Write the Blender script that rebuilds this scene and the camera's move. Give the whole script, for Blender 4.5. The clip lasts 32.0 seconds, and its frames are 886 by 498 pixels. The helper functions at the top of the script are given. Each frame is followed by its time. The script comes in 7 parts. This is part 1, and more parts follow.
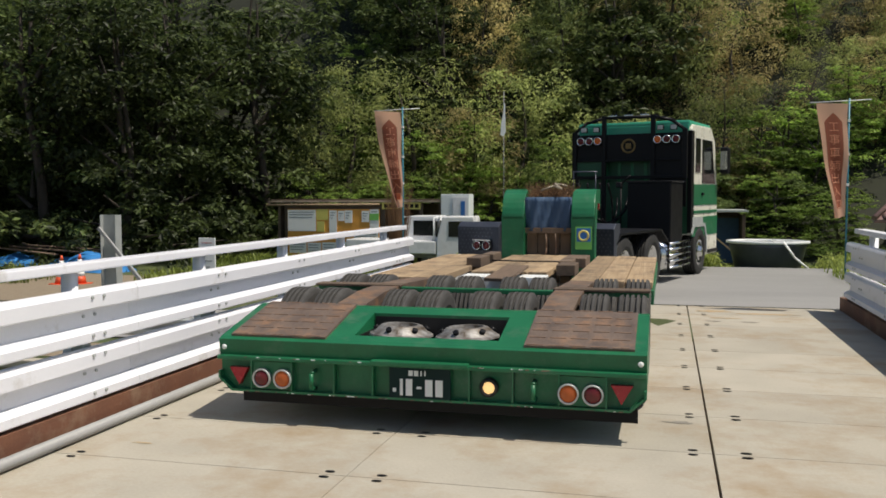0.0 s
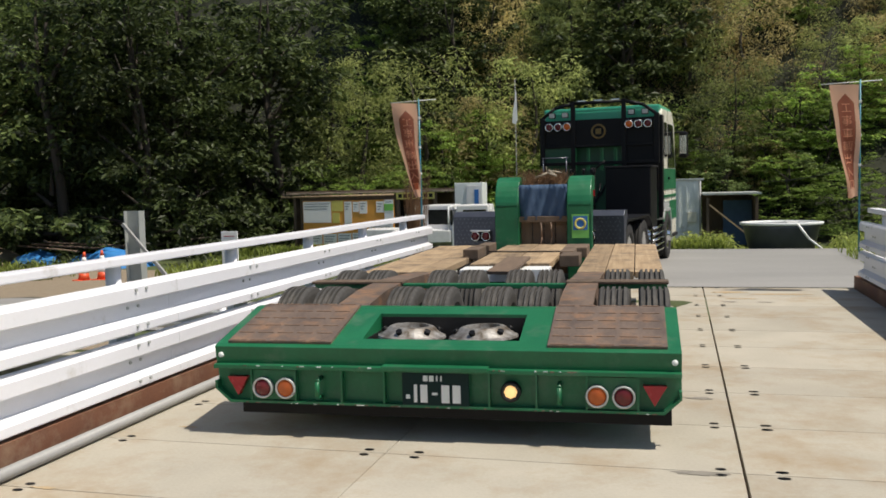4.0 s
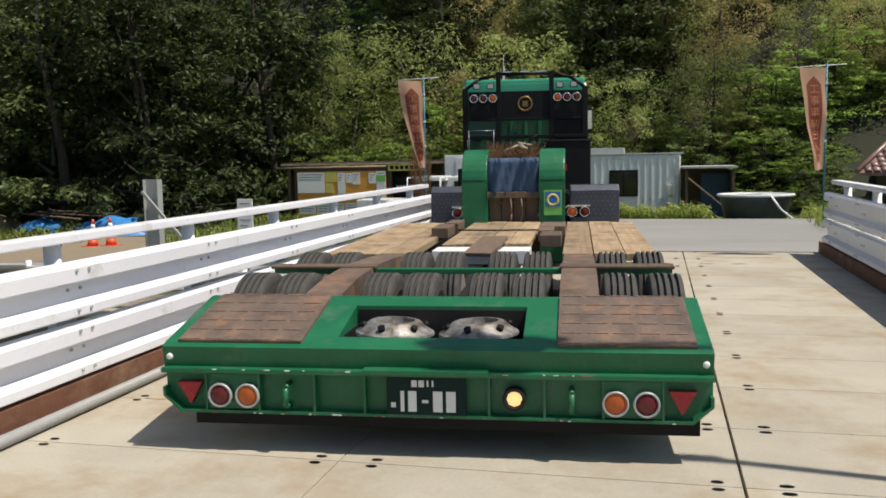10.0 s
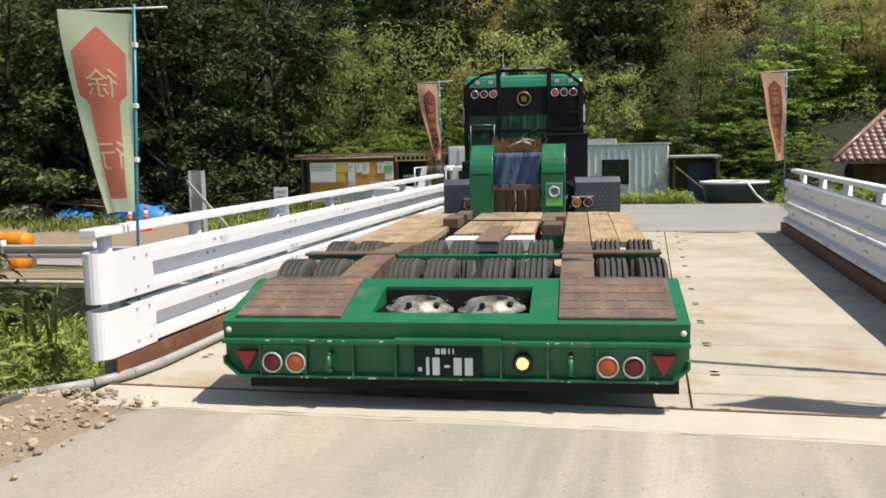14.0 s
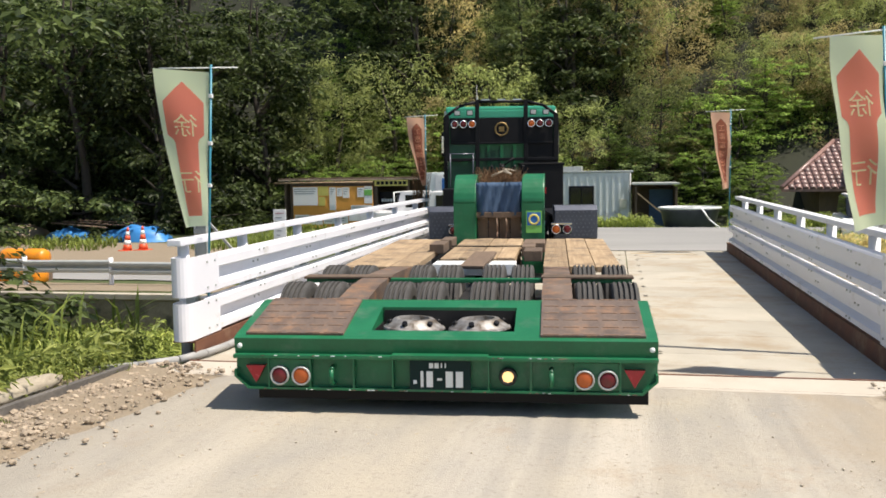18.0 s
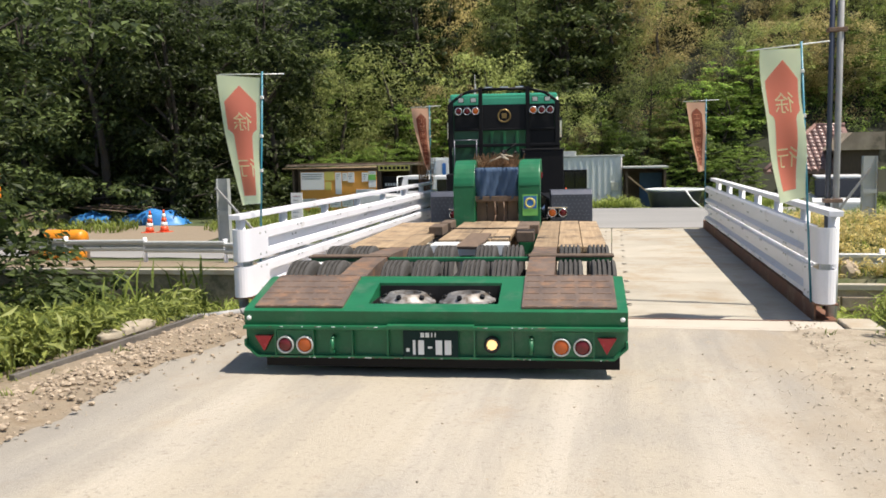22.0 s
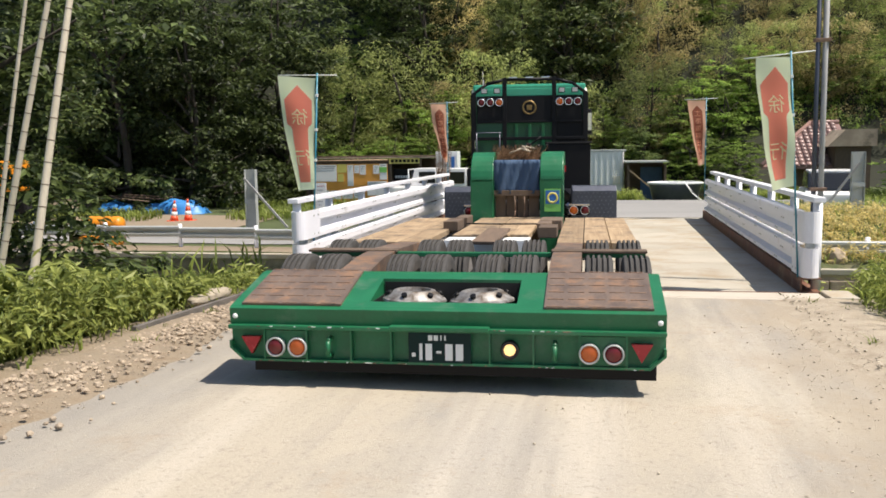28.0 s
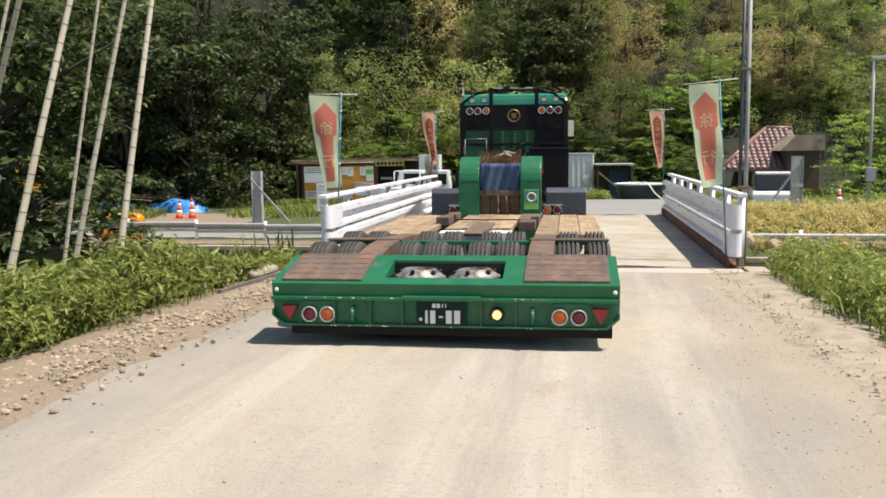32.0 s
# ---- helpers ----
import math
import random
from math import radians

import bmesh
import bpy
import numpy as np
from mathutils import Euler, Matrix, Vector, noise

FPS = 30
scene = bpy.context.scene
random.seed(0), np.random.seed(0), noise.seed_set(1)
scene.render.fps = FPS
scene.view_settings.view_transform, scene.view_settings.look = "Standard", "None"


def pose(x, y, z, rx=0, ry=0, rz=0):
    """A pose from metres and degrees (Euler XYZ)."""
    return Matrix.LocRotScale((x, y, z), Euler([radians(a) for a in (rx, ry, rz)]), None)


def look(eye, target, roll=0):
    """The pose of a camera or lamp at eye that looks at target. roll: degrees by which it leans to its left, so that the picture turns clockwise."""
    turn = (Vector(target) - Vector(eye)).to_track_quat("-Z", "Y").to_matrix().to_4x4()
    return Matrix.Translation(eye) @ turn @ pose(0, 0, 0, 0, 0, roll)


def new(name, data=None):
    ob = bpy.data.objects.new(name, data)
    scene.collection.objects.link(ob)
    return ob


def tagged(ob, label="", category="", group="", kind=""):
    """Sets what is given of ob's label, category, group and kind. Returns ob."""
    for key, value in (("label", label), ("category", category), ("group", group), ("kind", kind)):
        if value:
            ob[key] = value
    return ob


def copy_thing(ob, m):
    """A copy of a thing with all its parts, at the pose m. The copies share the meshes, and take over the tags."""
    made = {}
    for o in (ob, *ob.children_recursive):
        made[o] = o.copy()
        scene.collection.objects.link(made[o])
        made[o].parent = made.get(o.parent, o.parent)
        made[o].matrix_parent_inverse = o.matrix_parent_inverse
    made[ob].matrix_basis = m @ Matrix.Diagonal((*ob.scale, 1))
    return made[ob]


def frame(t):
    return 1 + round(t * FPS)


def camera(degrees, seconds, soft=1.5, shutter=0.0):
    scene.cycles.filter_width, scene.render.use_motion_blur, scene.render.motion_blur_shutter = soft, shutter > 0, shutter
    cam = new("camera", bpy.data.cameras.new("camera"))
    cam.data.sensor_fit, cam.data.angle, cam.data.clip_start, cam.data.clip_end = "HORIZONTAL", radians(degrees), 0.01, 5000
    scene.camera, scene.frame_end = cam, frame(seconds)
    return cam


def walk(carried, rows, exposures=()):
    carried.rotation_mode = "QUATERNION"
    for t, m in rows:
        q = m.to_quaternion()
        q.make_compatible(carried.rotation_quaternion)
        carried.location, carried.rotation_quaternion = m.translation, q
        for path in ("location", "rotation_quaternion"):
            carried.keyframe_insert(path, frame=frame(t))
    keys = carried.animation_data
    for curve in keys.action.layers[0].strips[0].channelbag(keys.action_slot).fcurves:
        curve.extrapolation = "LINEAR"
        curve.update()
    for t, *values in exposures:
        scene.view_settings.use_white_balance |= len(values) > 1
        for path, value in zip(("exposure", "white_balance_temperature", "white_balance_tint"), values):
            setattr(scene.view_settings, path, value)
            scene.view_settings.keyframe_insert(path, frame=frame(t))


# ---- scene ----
cam = camera(53.3, 32.0, soft=1.7)
# seconds, x, y, z, yaw, pitch, roll of the hand-held camera
PATH = [
    (0.0, 0.894, -2.036, 1.774, 14.22, -3.47, -0.12),
    (0.5, 0.880, -2.091, 1.774, 11.74, -3.24, -0.23),
    (1.0, 0.929, -2.161, 1.774, 13.28, -2.81, -0.59),
    (1.5, 0.955, -2.216, 1.775, 14.94, -4.85, 0.26),
    (2.0, 0.931, -2.247, 1.781, 15.25, -3.81, -0.52),
    (2.5, 0.892, -2.282, 1.785, 15.30, -4.08, -0.82),
    (3.0, 0.868, -2.306, 1.784, 14.87, -4.21, -1.29),
    (3.5, 0.859, -2.328, 1.783, 15.10, -4.02, -1.55),
    (5.5, 0.791, -2.355, 1.783, 14.29, -5.07, -0.74),
    (6.0, 0.772, -2.389, 1.776, 13.75, -4.90, -0.78),
    (6.5, 0.770, -2.453, 1.770, 11.30, -5.52, -1.56),
    (7.0, 0.799, -2.543, 1.771, 11.24, -5.93, -1.89),
    (7.5, 0.809, -2.688, 1.769, 14.16, -6.62, -2.15),
    (8.0, 0.765, -2.850, 1.771, 14.44, -4.73, -2.06),
    (8.5, 0.710, -3.043, 1.769, 14.20, -5.93, -2.39),
    (9.0, 0.726, -3.229, 1.775, 13.88, -4.90, -1.51),
    (9.5, 0.765, -3.442, 1.773, 14.89, -7.30, -1.27),
    (10.0, 0.760, -3.721, 1.779, 13.64, -5.98, -1.08),
    (10.5, 0.793, -4.042, 1.790, 12.43, -6.53, -1.26),
    (11.0, 0.831, -4.353, 1.804, 13.37, -6.62, -0.96),
    (11.5, 0.825, -4.660, 1.817, 10.16, -7.30, -1.51),
    (12.0, 0.847, -5.020, 1.820, 10.44, -7.44, -1.44),
    (12.5, 0.887, -5.370, 1.843, 11.19, -7.45, -0.71),
    (13.0, 0.853, -5.689, 1.854, 11.29, -8.39, -1.25),
    (13.5, 0.887, -5.974, 1.861, 13.31, -7.28, -1.40),
    (15.5, 0.990, -6.901, 1.933, 12.22, -6.35, -0.64),
    (16.0, 0.942, -7.197, 1.921, 10.46, -6.39, -0.45),
    (16.5, 0.952, -7.484, 1.929, 11.94, -5.31, -0.18),
    (17.0, 0.975, -7.777, 1.947, 11.99, -5.89, 0.28),
    (17.5, 0.963, -8.074, 1.946, 9.79, -6.55, -0.41),
    (18.0, 0.983, -8.368, 1.955, 11.05, -5.16, -0.81),
    (18.5, 1.018, -8.642, 1.955, 10.94, -6.79, -1.23),
    (19.0, 1.023, -8.925, 1.943, 10.23, -9.35, -1.11),
    (19.5, 1.075, -9.219, 1.957, 12.08, -8.27, -1.70),
    (20.0, 1.147, -9.494, 1.975, 12.18, -8.39, -1.40),
    (20.5, 1.171, -9.777, 1.984, 11.25, -8.61, -1.02),
    (21.0, 1.209, -10.035, 1.991, 11.82, -6.90, -0.00),
    (21.5, 1.266, -10.289, 2.000, 11.44, -6.94, 0.51),
    (22.0, 1.226, -10.490, 1.986, 10.88, -6.14, -1.14),
    (22.5, 1.199, -10.625, 1.999, 9.97, -5.34, -0.71),
    (23.0, 1.199, -10.662, 1.992, 10.51, -4.66, -0.83),
    (23.5, 1.206, -10.648, 1.980, 9.44, -6.10, -1.12),
    (24.0, 1.204, -10.664, 1.989, 9.59, -6.29, -1.18),
    (24.5, 1.212, -10.717, 1.987, 10.09, -5.17, -1.66),
    (25.0, 1.203, -10.829, 1.971, 10.39, -6.20, -2.86),
    (25.5, 1.208, -11.018, 1.980, 12.92, -7.90, -3.44),
    (27.5, 1.039, -11.854, 1.981, 12.49, -5.51, -0.48),
    (28.0, 1.009, -12.132, 1.968, 10.71, -6.51, -0.79),
    (28.5, 1.048, -12.480, 1.973, 18.00, -7.41, -1.40),
    (29.0, 1.116, -12.879, 2.002, 15.72, -7.01, 0.57),
    (29.5, 1.113, -13.284, 2.022, 10.69, -6.99, 0.92),
    (30.0, 1.066, -13.688, 2.018, 10.54, -6.89, -0.19),
    (30.5, 0.983, -14.074, 2.013, 7.97, -6.50, -0.38),
    (31.0, 0.966, -14.462, 2.020, 10.54, -5.65, -1.03),
    (31.5, 1.009, -14.832, 2.035, 9.54, -4.55, -0.65),
    (32.0, 1.062, -15.174, 2.041, 8.93, -6.40, -0.67),
]
walk(cam, [(t, pose(x, y, z, 90 + p, 0, w) @ pose(0, 0, 0, 0, 0, r)) for t, x, y, z, w, p, r in PATH],
     exposures=[(0.0, -0.20, 6780, 11.5), (1.0, -0.11, 6780, 11.5), (2.5, -0.08, 6780, 11.5), (8.5, 0.0, 6800, 11.5), (11.0, -0.03, 6780, 11.5), (13.0, 0.20, 6800, 11), (16.0, 0.38, 6800, 12), (20.0, 0.44, 6760, 13.5), (32.0, 0.41, 6780, 14)])

# ---- light ----
world = bpy.data.worlds.new("world")
scene.world = world
world.use_nodes = True
wn = world.node_tree.nodes
sky = wn.new("ShaderNodeTexSky")
sky.sky_type = "NISHITA"
sky.sun_disc = False
SUN_FROM = Vector((0.50, -0.08, 1.0)).normalized()
sky.sun_elevation = math.asin(SUN_FROM.z)
sky.sun_rotation = math.atan2(SUN_FROM.x, SUN_FROM.y)
wn["Background"].inputs[1].default_value = 0.104
world.node_tree.links.new(sky.outputs[0], wn["Background"].inputs[0])
sun_data = bpy.data.lights.new("sun", "SUN")
sun_data.energy = 5.0
sun_data.angle = radians(0.6)
sun_data.color = (1.0, 0.95, 0.86)
sun = new("sun", sun_data)
sun.matrix_world = look(SUN_FROM * 60, (0, 0, 0))


# ---- materials ----
def mat(name, col, col2=None, rough=0.6, metal=0.0, scale=6.0, fine=60.0, bump=0.15, mix=0.6, spec=0.5,
        emit=None, power=0.0, island=0.0, alpha=None, stretch=(1, 1, 1), trans=0.0, dirt=None, dirt_amount=0.5, dirt_scale=1.5, placed=False):
    m = bpy.data.materials.new(name)
    m.use_nodes = True
    nt = m.node_tree
    b = nt.nodes["Principled BSDF"]
    lk = nt.links.new
    b.inputs["Metallic"].default_value = metal
    b.inputs["Specular IOR Level"].default_value = spec
    tc = nt.nodes.new("ShaderNodeTexCoord")
    where = nt.nodes.new("ShaderNodeNewGeometry").outputs["Position"] if placed else tc.outputs["Object"]
    mp = nt.nodes.new("ShaderNodeMapping")
    mp.inputs["Scale"].default_value = stretch
    lk(where, mp.inputs[0])
    n1 = nt.nodes.new("ShaderNodeTexNoise")
    n1.inputs["Scale"].default_value = scale
    n1.inputs["Detail"].default_value = 6
    n2 = nt.nodes.new("ShaderNodeTexNoise")
    n2.inputs["Scale"].default_value = fine
    n2.inputs["Detail"].default_value = 4
    lk(mp.outputs[0], n1.inputs["Vector"])
    lk(mp.outputs[0], n2.inputs["Vector"])
    add = nt.nodes.new("ShaderNodeMath")
    add.operation = "MULTIPLY_ADD"
    lk(n2.outputs[0], add.inputs[0])
    add.inputs[1].default_value = 0.5
    lk(n1.outputs[0], add.inputs[2])
    rm = nt.nodes.new("ShaderNodeMapRange")
    rm.inputs["From Min"].default_value = 0.45
    rm.inputs["From Max"].default_value = 1.05
    lk(add.outputs[0], rm.inputs["Value"])
    if col2 is None:
        col2 = tuple(c * 0.72 for c in col)
    ramp = nt.nodes.new("ShaderNodeMix")
    ramp.data_type = "RGBA"
    lk(rm.outputs[0], ramp.inputs["Factor"])
    ramp.inputs["A"].default_value = (*col2, 1)
    ramp.inputs["B"].default_value = (*col, 1)
    out = ramp.outputs["Result"]
    # blotches of another colour: mostly dirt, on the green paint also sky sheen
    if dirt:
        n3 = nt.nodes.new("ShaderNodeTexNoise")
        n3.inputs["Scale"].default_value = dirt_scale
        n3.inputs["Detail"].default_value = 8
        n3.inputs["Roughness"].default_value = 0.7
        lk(where, n3.inputs["Vector"])
        r3 = nt.nodes.new("ShaderNodeMapRange")
        r3.inputs["From Min"].default_value = 0.62 - 0.25 * dirt_amount
        r3.inputs["From Max"].default_value = 0.80 - 0.2 * dirt_amount
        lk(n3.outputs[0], r3.inputs["Value"])
        dm = nt.nodes.new("ShaderNodeMix")
        dm.data_type = "RGBA"
        lk(r3.outputs[0], dm.inputs["Factor"])
        lk(out, dm.inputs["A"])
        dm.inputs["B"].default_value = (*dirt, 1)
        out = dm.outputs["Result"]
    if island > 0:
        gi = nt.nodes.new("ShaderNodeNewGeometry")
        oi = nt.nodes.new("ShaderNodeObjectInfo")
        sm = nt.nodes.new("ShaderNodeMath")
        sm.operation = "ADD"
        lk(gi.outputs["Random Per Island"], sm.inputs[0])
        lk(oi.outputs["Random"], sm.inputs[1])
        fr = nt.nodes.new("ShaderNodeMath")
        fr.operation = "FRACT"
        lk(sm.outputs[0], fr.inputs[0])
        vr = nt.nodes.new("ShaderNodeMapRange")
        vr.inputs["To Min"].default_value = 1 - island
        vr.inputs["To Max"].default_value = 1 + island
        lk(fr.outputs[0], vr.inputs["Value"])
        hs = nt.nodes.new("ShaderNodeHueSaturation")
        lk(vr.outputs[0], hs.inputs["Value"])
        lk(out, hs.inputs["Color"])
        out = hs.outputs[0]
    lk(out, b.inputs["Base Color"])
    rr = nt.nodes.new("ShaderNodeMapRange")
    rr.inputs["To Min"].default_value = max(0.02, rough - 0.12)
    rr.inputs["To Max"].default_value = min(1, rough + 0.1)
    lk(n1.outputs[0], rr.inputs["Value"])
    lk(rr.outputs[0], b.inputs["Roughness"])
    if bump:
        bp = nt.nodes.new("ShaderNodeBump")
        bp.inputs["Strength"].default_value = bump
        bp.inputs["Distance"].default_value = 0.02
        lk(add.outputs[0], bp.inputs["Height"])
        lk(bp.outputs[0], b.inputs["Normal"])
    if emit:
        b.inputs["Emission Color"].default_value = (*emit, 1)
        b.inputs["Emission Strength"].default_value = power
    if trans:
        b.inputs["Transmission Weight"].default_value = trans
    return m


def leaf_mat(name, col, col2, island=0.45, through_light=0.35, gloss=0.5):
    """Foliage: a leaf that reflects and lets light through."""
    m = bpy.data.materials.new(name)
    m.use_nodes = True
    nt = m.node_tree
    lk = nt.links.new
    b = nt.nodes["Principled BSDF"]
    b.inputs["Roughness"].default_value = gloss
    b.inputs["Specular IOR Level"].default_value = 0.3
    gi = nt.nodes.new("ShaderNodeNewGeometry")
    oi = nt.nodes.new("ShaderNodeObjectInfo")
    mx = nt.nodes.new("ShaderNodeMix")
    mx.data_type = "RGBA"
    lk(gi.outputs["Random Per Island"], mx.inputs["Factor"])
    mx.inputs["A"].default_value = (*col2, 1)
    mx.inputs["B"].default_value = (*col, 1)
    hs = nt.nodes.new("ShaderNodeHueSaturation")
    vr = nt.nodes.new("ShaderNodeMapRange")
    vr.inputs["To Min"].default_value = 1 - island
    vr.inputs["To Max"].default_value = 1 + island
    lk(oi.outputs["Random"], vr.inputs["Value"])
    lk(vr.outputs[0], hs.inputs["Value"])
    lk(mx.outputs["Result"], hs.inputs["Color"])
    lk(hs.outputs[0], b.inputs["Base Color"])
    tr = nt.nodes.new("ShaderNodeBsdfTranslucent")
    lk(hs.outputs[0], tr.inputs["Color"])
    ms = nt.nodes.new("ShaderNodeMixShader")
    ms.inputs[0].default_value = through_light
    lk(b.outputs[0], ms.inputs[1])
    lk(tr.outputs[0], ms.inputs[2])
    lk(ms.outputs[0], nt.nodes["Material Output"].inputs[0])
    return m


def cloth_mat(name, col, col2):
    """Thin flag cloth that the sun shines through."""
    m = mat(name, col, col2, 0.85, scale=3, fine=80, bump=0.08)
    nt = m.node_tree
    b = nt.nodes["Principled BSDF"]
    tr = nt.nodes.new("ShaderNodeBsdfTranslucent")
    tr.inputs["Color"].default_value = (*col, 1)
    ms = nt.nodes.new("ShaderNodeMixShader")
    ms.inputs[0].default_value = 0.72
    nt.links.new(b.outputs[0], ms.inputs[1])
    nt.links.new(tr.outputs[0], ms.inputs[2])
    nt.links.new(ms.outputs[0], nt.nodes["Material Output"].inputs[0])
    return m


def road_mat(name):
    """Packed pale sand: sandy and grey patches, streaks along the way, brown gravelly spots and fine grit."""
    m = bpy.data.materials.new(name)
    m.use_nodes = True
    nt = m.node_tree
    lk = nt.links.new
    b = nt.nodes["Principled BSDF"]
    b.inputs["Roughness"].default_value = 0.95
    b.inputs["Specular IOR Level"].default_value = 0.2
    tc = nt.nodes.new("ShaderNodeTexCoord")

    def layer(scale, stretch, lo, hi, detail=6, rough=0.6):
        mp = nt.nodes.new("ShaderNodeMapping")
        mp.inputs["Scale"].default_value = stretch
        lk(tc.outputs["Object"], mp.inputs[0])
        n = nt.nodes.new("ShaderNodeTexNoise")
        n.inputs["Scale"].default_value = scale
        n.inputs["Detail"].default_value = detail
        n.inputs["Roughness"].default_value = rough
        lk(mp.outputs[0], n.inputs["Vector"])
        r = nt.nodes.new("ShaderNodeMapRange")
        r.inputs["From Min"].default_value = lo
        r.inputs["From Max"].default_value = hi
        lk(n.outputs[0], r.inputs["Value"])
        return r.outputs[0]

    def blend(a, c, fac, amount=1.0):
        x = nt.nodes.new("ShaderNodeMix")
        x.data_type = "RGBA"
        sc = nt.nodes.new("ShaderNodeMath")
        sc.operation = "MULTIPLY"
        sc.inputs[1].default_value = amount
        lk(fac, sc.inputs[0])
        lk(sc.outputs[0], x.inputs["Factor"])
        if isinstance(a, tuple):
            x.inputs["A"].default_value = (*a, 1)
        else:
            lk(a, x.inputs["A"])
        x.inputs["B"].default_value = (*c, 1)
        return x.outputs["Result"]

    out = blend((0.42, 0.375, 0.295), (0.31, 0.292, 0.255), layer(0.55, (1, 0.5, 1), 0.42, 0.62))
    out = blend(out, (0.50, 0.455, 0.375), layer(0.9, (1.6, 0.10, 1), 0.50, 0.68), 0.75)
    out = blend(out, (0.29, 0.265, 0.225), layer(1.3, (2.0, 0.08, 1), 0.55, 0.75), 0.6)
    out = blend(out, (0.36, 0.285, 0.20), layer(1.1, (1, 0.8, 1), 0.56, 0.70, 9, 0.75), 0.65)
    out = blend(out, (0.22, 0.195, 0.16), layer(22, (1, 1, 1), 0.54, 0.70, 5, 0.75), 0.6)
    out = blend(out, (0.58, 0.54, 0.46), layer(34, (1, 1, 1), 0.62, 0.74, 3, 0.7), 0.5)
    sx = nt.nodes.new("ShaderNodeSeparateXYZ")
    lk(tc.outputs["Object"], sx.inputs[0])

    def band(lo, hi, scale):
        wob = nt.nodes.new("ShaderNodeMath")
        wob.operation = "MULTIPLY_ADD"
        lk(layer(scale, (1, 0.5, 1), 0.2, 0.8, 7, 0.7), wob.inputs[0])
        wob.inputs[1].default_value = 1.5
        lk(sx.outputs[0], wob.inputs[2])
        r = nt.nodes.new("ShaderNodeMapRange")
        r.inputs["From Min"].default_value = lo
        r.inputs["From Max"].default_value = hi
        lk(wob.outputs[0], r.inputs["Value"])
        return r.outputs[0]

    out = blend(out, (0.265, 0.25, 0.22), band(-0.9, -2.3, 0.7), 0.75)
    out = blend(out, (0.33, 0.275, 0.20), band(2.7, 3.7, 1.6), 0.7)
    lk(out, b.inputs["Base Color"])
    bp = nt.nodes.new("ShaderNodeBump")
    bp.inputs["Strength"].default_value = 0.5
    bp.inputs["Distance"].default_value = 0.012
    lk(layer(45, (1, 1, 1), 0.3, 0.7, 5, 0.7), bp.inputs["Height"])
    lk(bp.outputs[0], b.inputs["Normal"])
    return m


